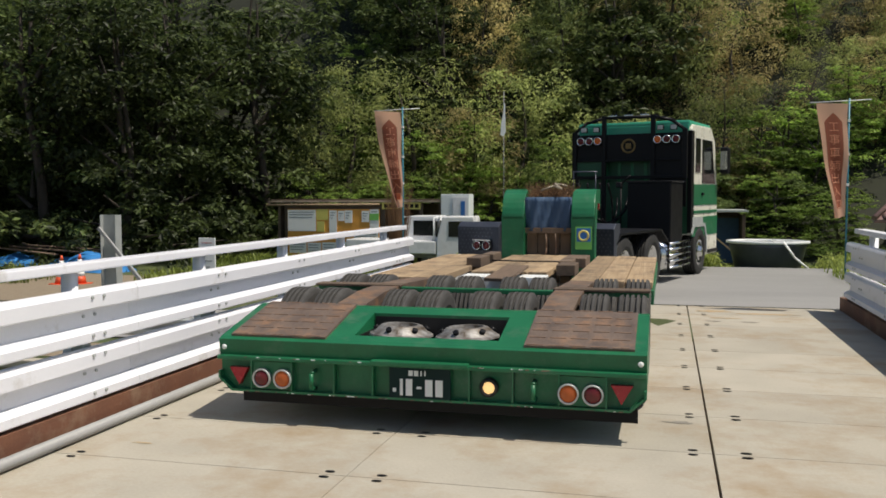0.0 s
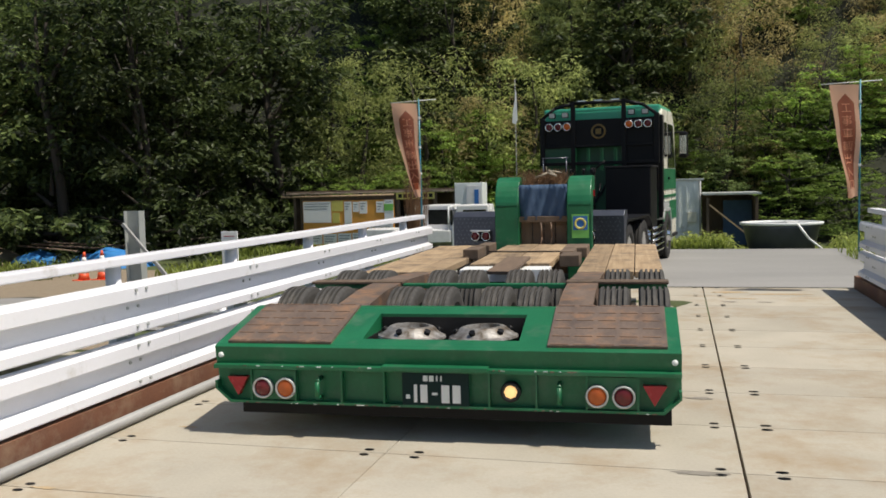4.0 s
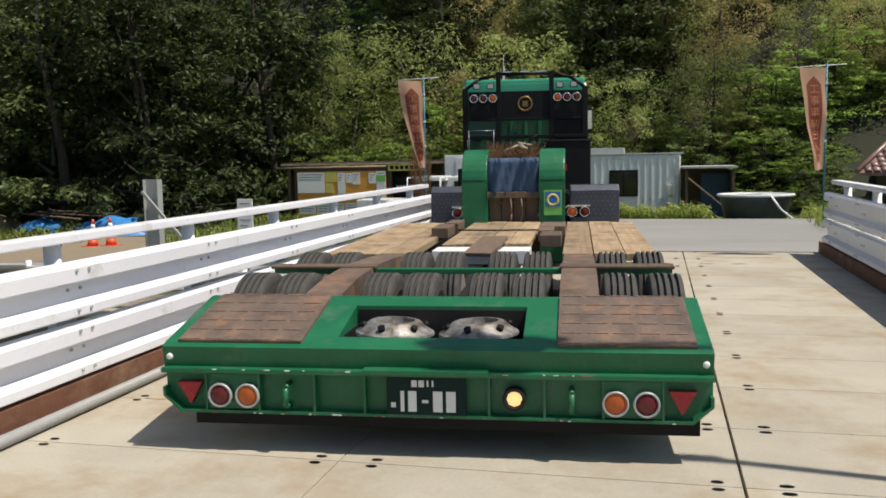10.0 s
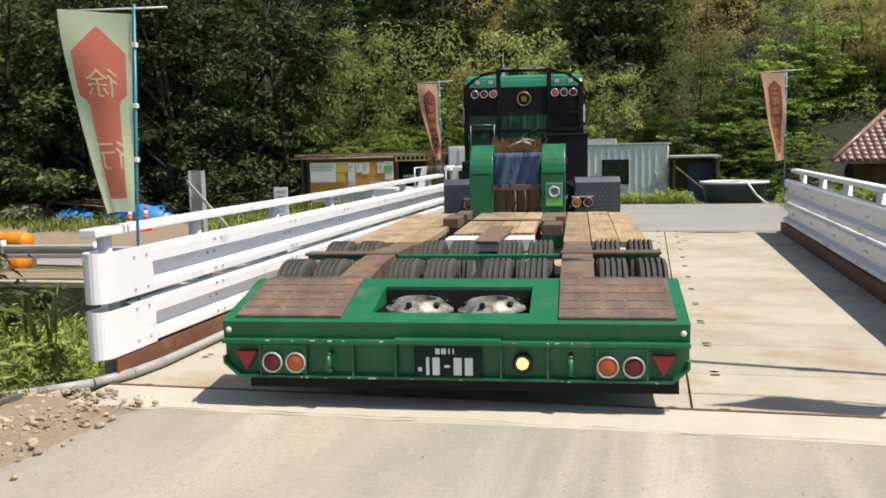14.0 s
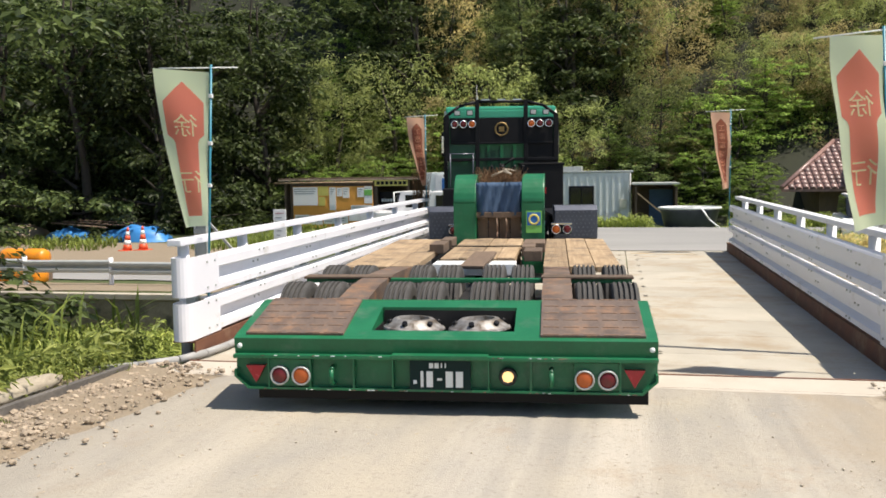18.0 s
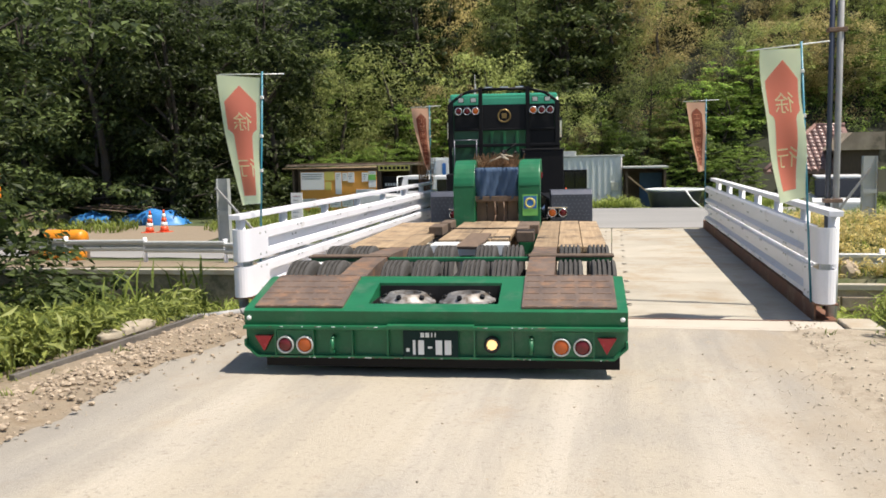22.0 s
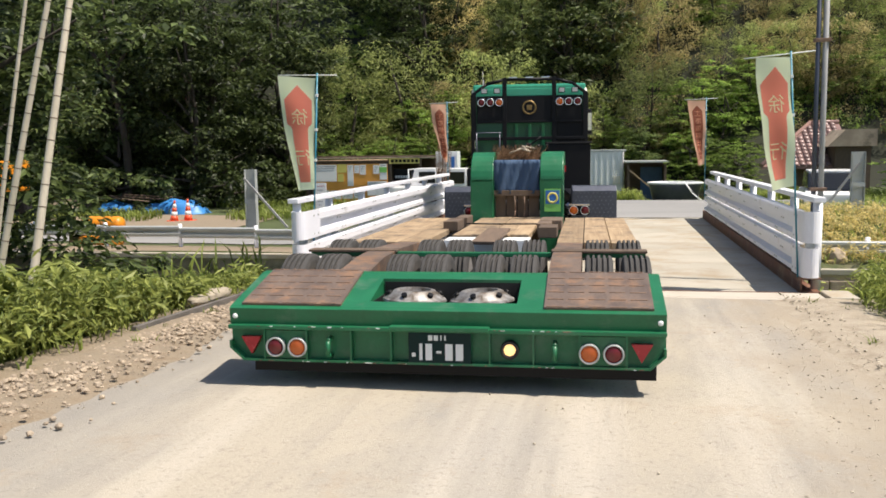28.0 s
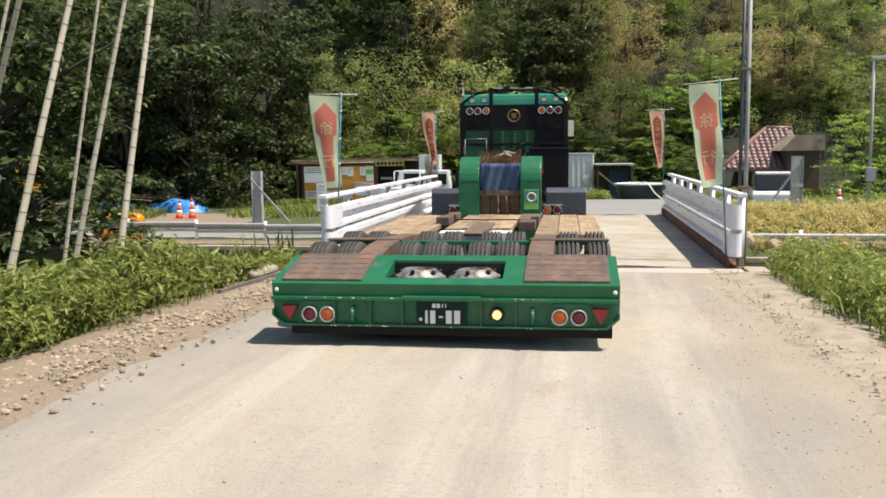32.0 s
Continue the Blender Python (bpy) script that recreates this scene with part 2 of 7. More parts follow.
M = dict(
    concrete=mat("deck_concrete", (0.44, 0.405, 0.33), (0.34, 0.315, 0.255), 0.9, scale=1.6, fine=45, bump=0.12, island=0.07, dirt=(0.31, 0.24, 0.155), dirt_amount=0.56, dirt_scale=0.9, placed=True),
    deck_stain=mat("deck_rust_stain", (0.42, 0.29, 0.15), (0.40, 0.33, 0.22), 0.92, scale=6, fine=50, bump=0.1, placed=True),
    oil=mat("dark_oil_stain", (0.20, 0.185, 0.155), (0.26, 0.24, 0.20), 0.8, scale=9, fine=60, bump=0.05, placed=True),
    road=road_mat("dusty_concrete_road"),
    pale=mat("pale_concrete", (0.50, 0.455, 0.38), (0.42, 0.375, 0.305), 0.92, scale=2.5, fine=60, bump=0.25),
    soil=mat("gravel_soil", (0.31, 0.255, 0.18), (0.195, 0.155, 0.105), 0.95, scale=5, fine=45, bump=1.0, dirt=(0.20, 0.15, 0.095), dirt_amount=0.6, dirt_scale=5),
    palesoil=mat("pale_gravel_soil", (0.41, 0.355, 0.27), (0.29, 0.245, 0.18), 0.95, scale=5, fine=45, bump=1.0, dirt=(0.23, 0.185, 0.13), dirt_amount=0.5, dirt_scale=4),
    grassy=mat("grassy_soil", (0.075, 0.105, 0.03), (0.05, 0.06, 0.022), 0.95, scale=2, fine=25, bump=0.5, dirt=(0.20, 0.17, 0.11), dirt_amount=0.3, dirt_scale=0.5),
    asphalt=mat("worn_asphalt", (0.30, 0.295, 0.28), (0.20, 0.20, 0.19), 0.92, scale=0.6, fine=60, bump=0.15, stretch=(0.3, 1, 1)),
    stone=mat("stone", (0.44, 0.36, 0.265), (0.24, 0.19, 0.135), 0.9, scale=5, fine=40, bump=0.4, island=0.25),
    grit=mat("pale_grit", (0.52, 0.46, 0.36), (0.34, 0.29, 0.22), 0.9, scale=8, fine=60, bump=0.3, island=0.3),
    oldwall=mat("old_concrete_wall", (0.47, 0.385, 0.285), (0.26, 0.205, 0.15), 0.95, scale=2, fine=30, bump=0.4, dirt=(0.06, 0.065, 0.04), dirt_amount=0.5, dirt_scale=1.2),
    white=mat("white_rail_paint", (0.82, 0.825, 0.86), (0.77, 0.775, 0.81), 0.38, scale=2, fine=30, bump=0.02, dirt=(0.52, 0.50, 0.46), dirt_amount=0.12, dirt_scale=2.2),
    galv=mat("galvanised_steel", (0.50, 0.52, 0.50), (0.38, 0.40, 0.385), 0.55, 0.35, scale=5, fine=60, bump=0.03),
    rust=mat("rusty_beam", (0.20, 0.085, 0.045), (0.12, 0.05, 0.03), 0.75, scale=4, fine=50, bump=0.15, dirt=(0.26, 0.17, 0.11), dirt_amount=0.4, dirt_scale=2.5),
    # the pale green blotches paint in the sky's sheen along with dust
    green=mat("green_paint", (0.011, 0.155, 0.064), (0.007, 0.110, 0.044), 0.40, spec=0.45, scale=4, fine=50, bump=0.03, dirt=(0.070, 0.165, 0.095), dirt_amount=0.34, dirt_scale=3),
    darkgreen=mat("dark_green_paint", (0.006, 0.075, 0.032), (0.004, 0.055, 0.024), 0.45, scale=4, fine=50, bump=0.03),
    lightgreen=mat("pale_green_paint", (0.05, 0.40, 0.25), (0.04, 0.34, 0.21), 0.35, scale=4, fine=50, bump=0.02),
    tread=mat("rusty_tread_plate", (0.20, 0.145, 0.11), (0.08, 0.06, 0.05), 0.6, 0.1, scale=5, fine=60, bump=0.2, dirt=(0.29, 0.16, 0.085), dirt_amount=0.5, dirt_scale=5, stretch=(1, 0.6, 1)),
    rustbar=mat("orange_rust", (0.24, 0.15, 0.10), (0.14, 0.09, 0.065), 0.8, scale=9, fine=70, bump=0.2, dirt=(0.33, 0.24, 0.17), dirt_amount=0.4, dirt_scale=6),
    wood=mat("worn_deck_timber", (0.47, 0.35, 0.215), (0.27, 0.18, 0.10), 0.9, scale=3, fine=40, bump=0.5, stretch=(7, 0.4, 1), island=0.22, dirt=(0.10, 0.075, 0.055), dirt_amount=0.5, dirt_scale=2.6),
    oldwood=mat("dark_old_timber", (0.16, 0.11, 0.075), (0.09, 0.065, 0.045), 0.85, scale=4, fine=40, bump=0.3, stretch=(4, 1, 1), island=0.2),
    oldplank=mat("grey_old_plank", (0.17, 0.155, 0.135), (0.06, 0.055, 0.05), 0.9, scale=5, fine=50, bump=0.3, stretch=(4, 0.5, 1)),
    rubber=mat("tyre_rubber", (0.092, 0.089, 0.084), (0.050, 0.048, 0.045), 0.85, scale=8, fine=80, bump=0.08, spec=0.2, dirt=(0.13, 0.12, 0.105), dirt_amount=0.3, dirt_scale=4),
    blackrubber=mat("dark_tyre_rubber", (0.045, 0.044, 0.042), (0.022, 0.022, 0.021), 0.8, scale=8, fine=80, bump=0.08, spec=0.25),
    black=mat("black_paint", (0.008, 0.008, 0.009), (0.005, 0.005, 0.006), 0.5, scale=5, fine=50, bump=0.03, spec=0.2),
    darksteel=mat("dark_chassis_steel", (0.022, 0.021, 0.021), (0.012, 0.012, 0.012), 0.65, scale=5, fine=40, bump=0.1, spec=0.25),
    checker=mat("dark_grey_plate", (0.085, 0.095, 0.12), (0.06, 0.068, 0.09), 0.42, 0.5, scale=5, fine=60, bump=0.05),
    chrome=mat("chrome", (0.75, 0.75, 0.74), (0.62, 0.62, 0.6), 0.15, 1.0, scale=5, fine=50, bump=0.02),
    rim=mat("silver_wheel", (0.46, 0.45, 0.43), (0.30, 0.29, 0.27), 0.45, 0.4, scale=6, fine=40, bump=0.05, dirt=(0.25, 0.2, 0.15), dirt_amount=0.35, dirt_scale=6),
    oldrim=mat("scuffed_silver_rim", (0.42, 0.41, 0.39), (0.19, 0.18, 0.165), 0.55, 0.5, scale=14, fine=70, bump=0.2, dirt=(0.10, 0.075, 0.05), dirt_amount=0.75, dirt_scale=9),
    cream=mat("cream_cab_paint", (0.74, 0.72, 0.60), (0.66, 0.64, 0.54), 0.3, scale=3, fine=40, bump=0.01),
    glass=mat("dark_glass", (0.012, 0.014, 0.014), (0.010, 0.011, 0.012), 0.06, scale=3, fine=20, bump=0, spec=0.7),
    red_lens=mat("red_lens", (0.15, 0.012, 0.014), (0.10, 0.01, 0.012), 0.18, scale=20, fine=120, bump=0.1),
    amber_lens=mat("amber_lens", (0.34, 0.075, 0.015), (0.24, 0.05, 0.012), 0.18, scale=20, fine=120, bump=0.1, emit=(1.0, 0.22, 0.02), power=0.08),
    lamp_lit=mat("lit_lamp", (0.5, 0.30, 0.10), (0.4, 0.22, 0.07), 0.3, emit=(1.0, 0.66, 0.28), power=1.1),
    reflector=mat("red_reflector", (0.42, 0.02, 0.03), (0.32, 0.015, 0.02), 0.25, scale=30, fine=150, bump=0.1),
    plate=mat("number_plate_green", (0.006, 0.026, 0.024), (0.005, 0.020, 0.018), 0.6, spec=0.2, scale=8, fine=50, bump=0.02),
    mark=mat("white_marks", (0.80, 0.82, 0.80), (0.7, 0.72, 0.7), 0.5, scale=10, fine=60, bump=0),
    cloth_blue=mat("faded_blue_cloth", (0.06, 0.115, 0.20), (0.04, 0.08, 0.15), 0.8, scale=5, fine=60, bump=0.25),
    tarp=mat("blue_tarp", (0.05, 0.27, 0.62), (0.03, 0.19, 0.5), 0.45, scale=3, fine=20, bump=0.3, island=0.1),
    orange=mat("orange_cone", (0.75, 0.10, 0.03), (0.62, 0.08, 0.025), 0.5, scale=6, fine=40, bump=0.03),
    yellow=mat("machine_orange", (0.78, 0.28, 0.015), (0.65, 0.22, 0.012), 0.4, scale=4, fine=40, bump=0.03, dirt=(0.25, 0.15, 0.06), dirt_amount=0.25),
    paper=mat("paper", (0.90, 0.90, 0.87), (0.85, 0.85, 0.82), 0.8, scale=4, fine=40, bump=0.03),
    board=mat("orange_board", (0.82, 0.38, 0.07), (0.74, 0.33, 0.06), 0.7, scale=4, fine=40, bump=0.05),
    cream_siding=mat("corrugated_siding", (0.74, 0.78, 0.76), (0.64, 0.68, 0.66), 0.5, scale=1.5, fine=20, bump=0.03, dirt=(0.30, 0.29, 0.26), dirt_amount=0.2),
    tile=mat("red_roof_tile", (0.25, 0.145, 0.12), (0.13, 0.085, 0.075), 0.35, scale=6, fine=50, bump=0.1, island=0.35),
    bark=mat("bark", (0.065, 0.052, 0.04), (0.035, 0.029, 0.022), 0.9, scale=10, fine=60, bump=0.5, stretch=(1, 1, 0.2)),
    bamboo=mat("dry_bamboo", (0.64, 0.57, 0.45), (0.46, 0.41, 0.31), 0.5, scale=3, fine=30, bump=0.05, stretch=(1, 1, 0.3)),
    pvc=mat("grey_pipe", (0.36, 0.36, 0.35), (0.29, 0.29, 0.28), 0.55, scale=4, fine=30, bump=0.03),
    flag_orange=cloth_mat("orange_flag_cloth", (0.95, 0.58, 0.40), (0.90, 0.52, 0.34)),
    flag_green=cloth_mat("pale_green_flag_cloth", (0.86, 0.96, 0.68), (0.80, 0.91, 0.61)),
    flag_red=cloth_mat("red_flag_print", (0.86, 0.31, 0.25), (0.80, 0.27, 0.21)),
    flag_brown=cloth_mat("brown_flag_print", (0.44, 0.19, 0.13), (0.38, 0.16, 0.11)),
    pole_blue=mat("teal_flag_pole", (0.03, 0.22, 0.30), (0.025, 0.18, 0.25), 0.4, scale=4, fine=40, bump=0.02),
    water=mat("stream_water", (0.05, 0.06, 0.045), (0.035, 0.045, 0.03), 0.12, scale=2, fine=12, bump=0.1),
    # near-black, with the shade under the trees put into the colour
    hill=mat("forest_floor_shade", (0.022, 0.026, 0.011), (0.012, 0.014, 0.007), 0.95, scale=0.5, fine=4, bump=0.5),
    truck_white=mat("white_van_paint", (0.78, 0.78, 0.77), (0.7, 0.7, 0.69), 0.3, scale=3, fine=30, bump=0.01),
    sticker=mat("green_sticker", (0.20, 0.55, 0.12), (0.16, 0.48, 0.10), 0.5, scale=6, fine=50, bump=0),
    blue_mark=mat("blue_print", (0.03, 0.17, 0.48), (0.025, 0.14, 0.42), 0.5, scale=6, fine=50, bump=0),
    yellow_mark=mat("yellow_print", (0.70, 0.62, 0.16), (0.62, 0.55, 0.13), 0.6, scale=6, fine=50, bump=0),
    gold=mat("dull_gold", (0.26, 0.17, 0.06), (0.18, 0.12, 0.04), 0.45, 0.5, scale=8, fine=60, bump=0.05),
    stud=mat("worn_stud_steel", (0.17, 0.18, 0.21), (0.12, 0.13, 0.15), 0.4, 0.5, scale=8, fine=60, bump=0.03),
    rope=mat("old_rope", (0.40, 0.35, 0.26), (0.28, 0.24, 0.18), 0.9, scale=20, fine=120, bump=0.3),
    dry=mat("dry_brush", (0.22, 0.115, 0.05), (0.12, 0.065, 0.03), 0.9, scale=10, fine=60, bump=0.2, island=0.3),
)
L = dict(
    # broad: the near-black second tone paints shaded hollows into the crowns
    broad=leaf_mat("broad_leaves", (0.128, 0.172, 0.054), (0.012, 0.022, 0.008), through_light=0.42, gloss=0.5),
    dark=leaf_mat("dark_leaves", (0.23, 0.29, 0.10), (0.045, 0.075, 0.026), through_light=0.5),
    cedar=leaf_mat("cedar_leaves", (0.24, 0.29, 0.10), (0.05, 0.075, 0.028), through_light=0.5),
    bamboo=leaf_mat("bamboo_leaves", (0.48, 0.53, 0.19), (0.18, 0.22, 0.075), through_light=0.55),
    bright=leaf_mat("bright_leaves", (0.36, 0.49, 0.11), (0.13, 0.22, 0.045), through_light=0.55),
    olive=leaf_mat("olive_leaves", (0.68, 0.58, 0.27), (0.31, 0.27, 0.12), through_light=0.55),
    brown=leaf_mat("withered_leaves", (0.34, 0.24, 0.11), (0.18, 0.13, 0.06), through_light=0.3),
    grass=leaf_mat("grass_blades", (0.33, 0.40, 0.085), (0.14, 0.19, 0.04), 0.3, through_light=0.4),
    weed=leaf_mat("weed_leaves", (0.50, 0.55, 0.15), (0.15, 0.205, 0.048), 0.3, through_light=0.42),
)


# ---- mesh helpers ----
def box_bm(bm, x0, x1, y0, y1, z0, z1, bevel=0.0):
    vs = [bm.verts.new((x, y, z)) for z in (z0, z1) for y in (y0, y1) for x in (x0, x1)]
    fs = [(0, 2, 3, 1), (4, 5, 7, 6), (0, 1, 5, 4), (2, 6, 7, 3), (0, 4, 6, 2), (1, 3, 7, 5)]
    faces = [bm.faces.new([vs[i] for i in f]) for f in fs]
    if bevel:
        es = {e for f in faces for e in f.edges}
        bmesh.ops.bevel(bm, geom=list(es), offset=bevel, segments=2, affect="EDGES", profile=0.6)
    return bm


def box(x0, x1, y0, y1, z0, z1, bevel=0.0):
    return box_bm(bmesh.new(), x0, x1, y0, y1, z0, z1, bevel)


def tube_bm(bm, a, b, r, seg=12, r2=None, cap=True):
    a, b = Vector(a), Vector(b)
    d = (b - a).normalized()
    u = d.orthogonal().normalized()
    v = d.cross(u)
    r2 = r if r2 is None else r2
    rings = []
    for p, q in ((a, r), (b, r2)):
        rings.append([bm.verts.new(p + (u * math.cos(k * 2 * math.pi / seg) + v * math.sin(k * 2 * math.pi / seg)) * q) for k in range(seg)])
    for k in range(seg):
        f = bm.faces.new((rings[0][k], rings[0][(k + 1) % seg], rings[1][(k + 1) % seg], rings[1][k]))
        f.smooth = True
    if cap:
        bm.faces.new(rings[0][::-1])
        bm.faces.new(rings[1])
    return bm


def tube(a, b, r, seg=12, r2=None):
    return tube_bm(bmesh.new(), a, b, r, seg, r2)


def pipe_bm(bm, pts, r, seg=8):
    for a, b in zip(pts[:-1], pts[1:]):
        tube_bm(bm, a, b, r, seg)
    return bm


def lathe(profile, seg=28, axis="X", closed=False, flat=False):
    """A turned body: (radius, along) pairs round an axis through the origin."""
    bm = bmesh.new()
    rings = []
    for r, a in profile:
        ring = []
        for k in range(seg):
            c, s = math.cos(2 * math.pi * k / seg) * r, math.sin(2 * math.pi * k / seg) * r
            ring.append(bm.verts.new((a, c, s) if axis == "X" else (c, a, s) if axis == "Y" else (c, s, a)))
        rings.append(ring)
    pairs = list(zip(rings[:-1], rings[1:])) + ([(rings[-1], rings[0])] if closed else [])
    for p, q in pairs:
        for k in range(seg):
            f = bm.faces.new((p[k], p[(k + 1) % seg], q[(k + 1) % seg], q[k]))
            f.smooth = not flat
    if not closed:
        for ring in (rings[0], rings[-1][::-1]):
            if profile[0][0] > 0.001:
                bm.faces.new(ring)
    bmesh.ops.recalc_face_normals(bm, faces=bm.faces)
    return bm


def prism(outline, axis, a, b, bevel=0.0):
    """A flat outline pushed along an axis from a to b. The outline's pairs are the other two axes in order."""
    bm = bmesh.new()

    def at(p, w):
        return {"x": (w, p[0], p[1]), "y": (p[0], w, p[1]), "z": (p[0], p[1], w)}[axis]

    lo = [bm.verts.new(at(p, a)) for p in outline]
    hi = [bm.verts.new(at(p, b)) for p in outline]
    n = len(outline)
    bm.faces.new(lo)
    bm.faces.new(hi[::-1])
    for k in range(n):
        bm.faces.new((lo[k], hi[k], hi[(k + 1) % n], lo[(k + 1) % n]))
    bmesh.ops.recalc_face_normals(bm, faces=bm.faces)
    if bevel:
        bmesh.ops.bevel(bm, geom=list(bm.edges), offset=bevel, segments=2, affect="EDGES", profile=0.6)
    return bm


def mesh(name, bm, material):
    me = bpy.data.meshes.new(name)
    bmesh.ops.recalc_face_normals(bm, faces=bm.faces)
    bm.to_mesh(me)
    bm.free()
    me.materials.append(material)
    return me


def part(name, bm, material, parent, label="", m=None):
    ob = new(name, bm if isinstance(bm, bpy.types.Mesh) else mesh(name, bm, material))
    ob.parent = parent
    if m is not None:
        ob.matrix_basis = m
    if label:
        tagged(ob, label)
    return ob


def thing(name, label, category, m=None, group="", kind=""):
    ob = new(name)
    ob.empty_display_size = 0.2
    if m is not None:
        ob.matrix_basis = m
    return tagged(ob, label, category, group, kind)


def single(name, bm, material, label, category="", kind="", group="", m=None):
    ob = new(name, mesh(name, bm, material))
    if m is not None:
        ob.matrix_basis = m
    return tagged(ob, label, category, group, kind)


def smooth01(a, b, x):
    t = min(1, max(0, (x - a) / (b - a)))
    return t * t * (3 - 2 * t)

# ---- ground ----
def rise(y):
    """How far the approach climbs away from the bridge."""
    return 0.024 * min(11.0, max(0.0, -0.6 - y))


def ground_z(x, y):
    """Height of the land: two banks, the stream's channel between them, and the wooded hill behind."""
    left = smooth01(-3.9, -7.5, x)
    right = smooth01(4.6, 7.5, x)
    near = -0.02 + rise(y) - 0.75 * left - 0.55 * right - 0.5 * smooth01(-8, -16, x) - 0.4 * smooth01(-1.5, 0.6, y) * max(left, right)
    far = -0.03 - 0.62 * smooth01(-3.9, -6.0, x) * (1 - smooth01(40, 44, y)) - 0.75 * smooth01(4.2, 6.0, x) * (1 - smooth01(9.9, 12.4, y))
    far -= (0.5 * smooth01(20.5, 24, y) + 0.65 * smooth01(25.5, 28, y)) * smooth01(-6.0, -3.9, x)
    if y < 1.0:
        z = near
    elif y > 9.0:
        z = far
    else:
        z = -2.2
    z = near + (z - near) * smooth01(0.2, 1.0, y) if y < 1.0 else z
    if 0.25 < y < 1.0:
        z = near + (-2.2 - near) * smooth01(0.25, 1.0, y)
    if 9.0 < y < 9.2:
        z = -2.2
    hill = smooth01(34, 58, y) * 20 + max(0, y - 58) * 0.5
    hill *= 0.35 + 0.65 * smooth01(60, -10, x)
    z += hill + 0.06 * noise.noise(Vector((x * 0.5, y * 0.5, 0))) * (0 if abs(x) < 3.6 and y < 1 else 1)
    return z


def sheet(xs, ys, zf):
    bm = bmesh.new()
    rows = [[bm.verts.new((x, y, zf(x, y))) for x in xs] for y in ys]
    for r0, r1 in zip(rows[:-1], rows[1:]):
        for k in range(len(xs) - 1):
            f = bm.faces.new((r0[k], r0[k + 1], r1[k + 1], r1[k]))
            f.smooth = True
    return bm


def steps(*spans):
    out = []
    for a, b, s in spans:
        n = max(1, round((b - a) / s))
        out += [a + (b - a) * k / n for k in range(n)]
    return out + [spans[-1][1]]


GX = steps((-400, -60, 40), (-60, -20, 4), (-20, -8, 1), (-8, 8, 0.4), (8, 20, 1), (20, 60, 4), (60, 400, 40))
GY = steps((-400, -60, 40), (-60, -20, 4), (-20, -1, 0.6), (-1, 1.4, 0.12), (1.4, 8.8, 1), (8.8, 9.6, 0.1), (9.6, 22, 0.6), (22, 70, 2), (70, 500, 40))
single("ground", sheet(GX, GY, ground_z), M["grassy"], "earth banks and wooded hillside with grass", kind="structure")
single("stream_water", sheet([-60, -3, 3, 60], [0.6, 4, 9.4], lambda x, y: -1.75), M["water"], "shallow dark stream under the bridge", kind="structure")

# the dusty approach on this bank, its rubble verges, and the asphalt road across the bridge's far end
def approach_half(y, side):
    w = (3.0, 3.25)[side > 0] + 0.22 * noise.noise(Vector((y * 0.45, side * 7, 0))) + 0.10 * noise.noise(Vector((y * 2.6, side * 3, 4)))
    return w * (1 - 0.03 * smooth01(-1, 0, y))


bm = bmesh.new()
ys = steps((-70, -26, 4), (-26, -0.62, 0.25))
rows = []
for y in ys:
    xl, xr = -approach_half(y, -1), approach_half(y, 1)
    rows.append([bm.verts.new((xl + (xr - xl) * k / 16, y, 0.030 + rise(y) + 0.012 * noise.noise(Vector(((xl + (xr - xl) * k / 16) * 0.6, y * 0.3, 0))) - (0.03 if k in (0, 16) else 0))) for k in range(17)])
for r0, r1 in zip(rows[:-1], rows[1:]):
    for k in range(16):
        bm.faces.new((r0[k], r0[k + 1], r1[k + 1], r1[k])).smooth = True
single("road", bm, M["road"], "dusty pale concrete approach road", kind="structure")
for side, name in ((-1, "verge"), (1, "verge")):
    bm = bmesh.new()
    rows = []
    for y in ys:
        a = side * (approach_half(y, side) - 0.25)
        b = side * (4.45 + 0.35 * noise.noise(Vector((y * 0.5, side, 2)))) 
        rows.append([bm.verts.new((a + (b - a) * k / 8, y, rise(y) + (0.008 + 0.10 * math.sin(min(1, k / 7) * math.pi) * (0.5 + 0.5 * noise.noise(Vector((y * 0.9, k * 0.6, side))))) - (0.12 if k == 8 else 0))) for k in range(9)])
    for r0, r1 in zip(rows[:-1], rows[1:]):
        for k in range(8):
            bm.faces.new((r0[k], r0[k + 1], r1[k + 1], r1[k])).smooth = True
    single("verge", bm, M["soil"] if side < 0 else M["palesoil"], "strip of stony soil beside the road", kind="structure")
single("cross_road", sheet(steps((-4.4, 60, 1.2)), steps((12.60, 20.6, 0.8)), lambda x, y: 0.008 if x > -3.9 else ground_z(x, y) + 0.03), M["asphalt"], "worn grey asphalt road across the end of the bridge", kind="structure")
single("bank_road", sheet(steps((-60, -4.4, 1.2)), steps((11.2, 14.9, 0.6)), lambda x, y: ground_z(x, y) + 0.03), M["asphalt"], "narrow grey asphalt lane along the stream", kind="structure")
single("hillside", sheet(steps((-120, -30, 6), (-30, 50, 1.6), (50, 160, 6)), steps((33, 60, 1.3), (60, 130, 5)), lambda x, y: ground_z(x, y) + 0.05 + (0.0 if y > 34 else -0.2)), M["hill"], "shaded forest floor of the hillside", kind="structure")
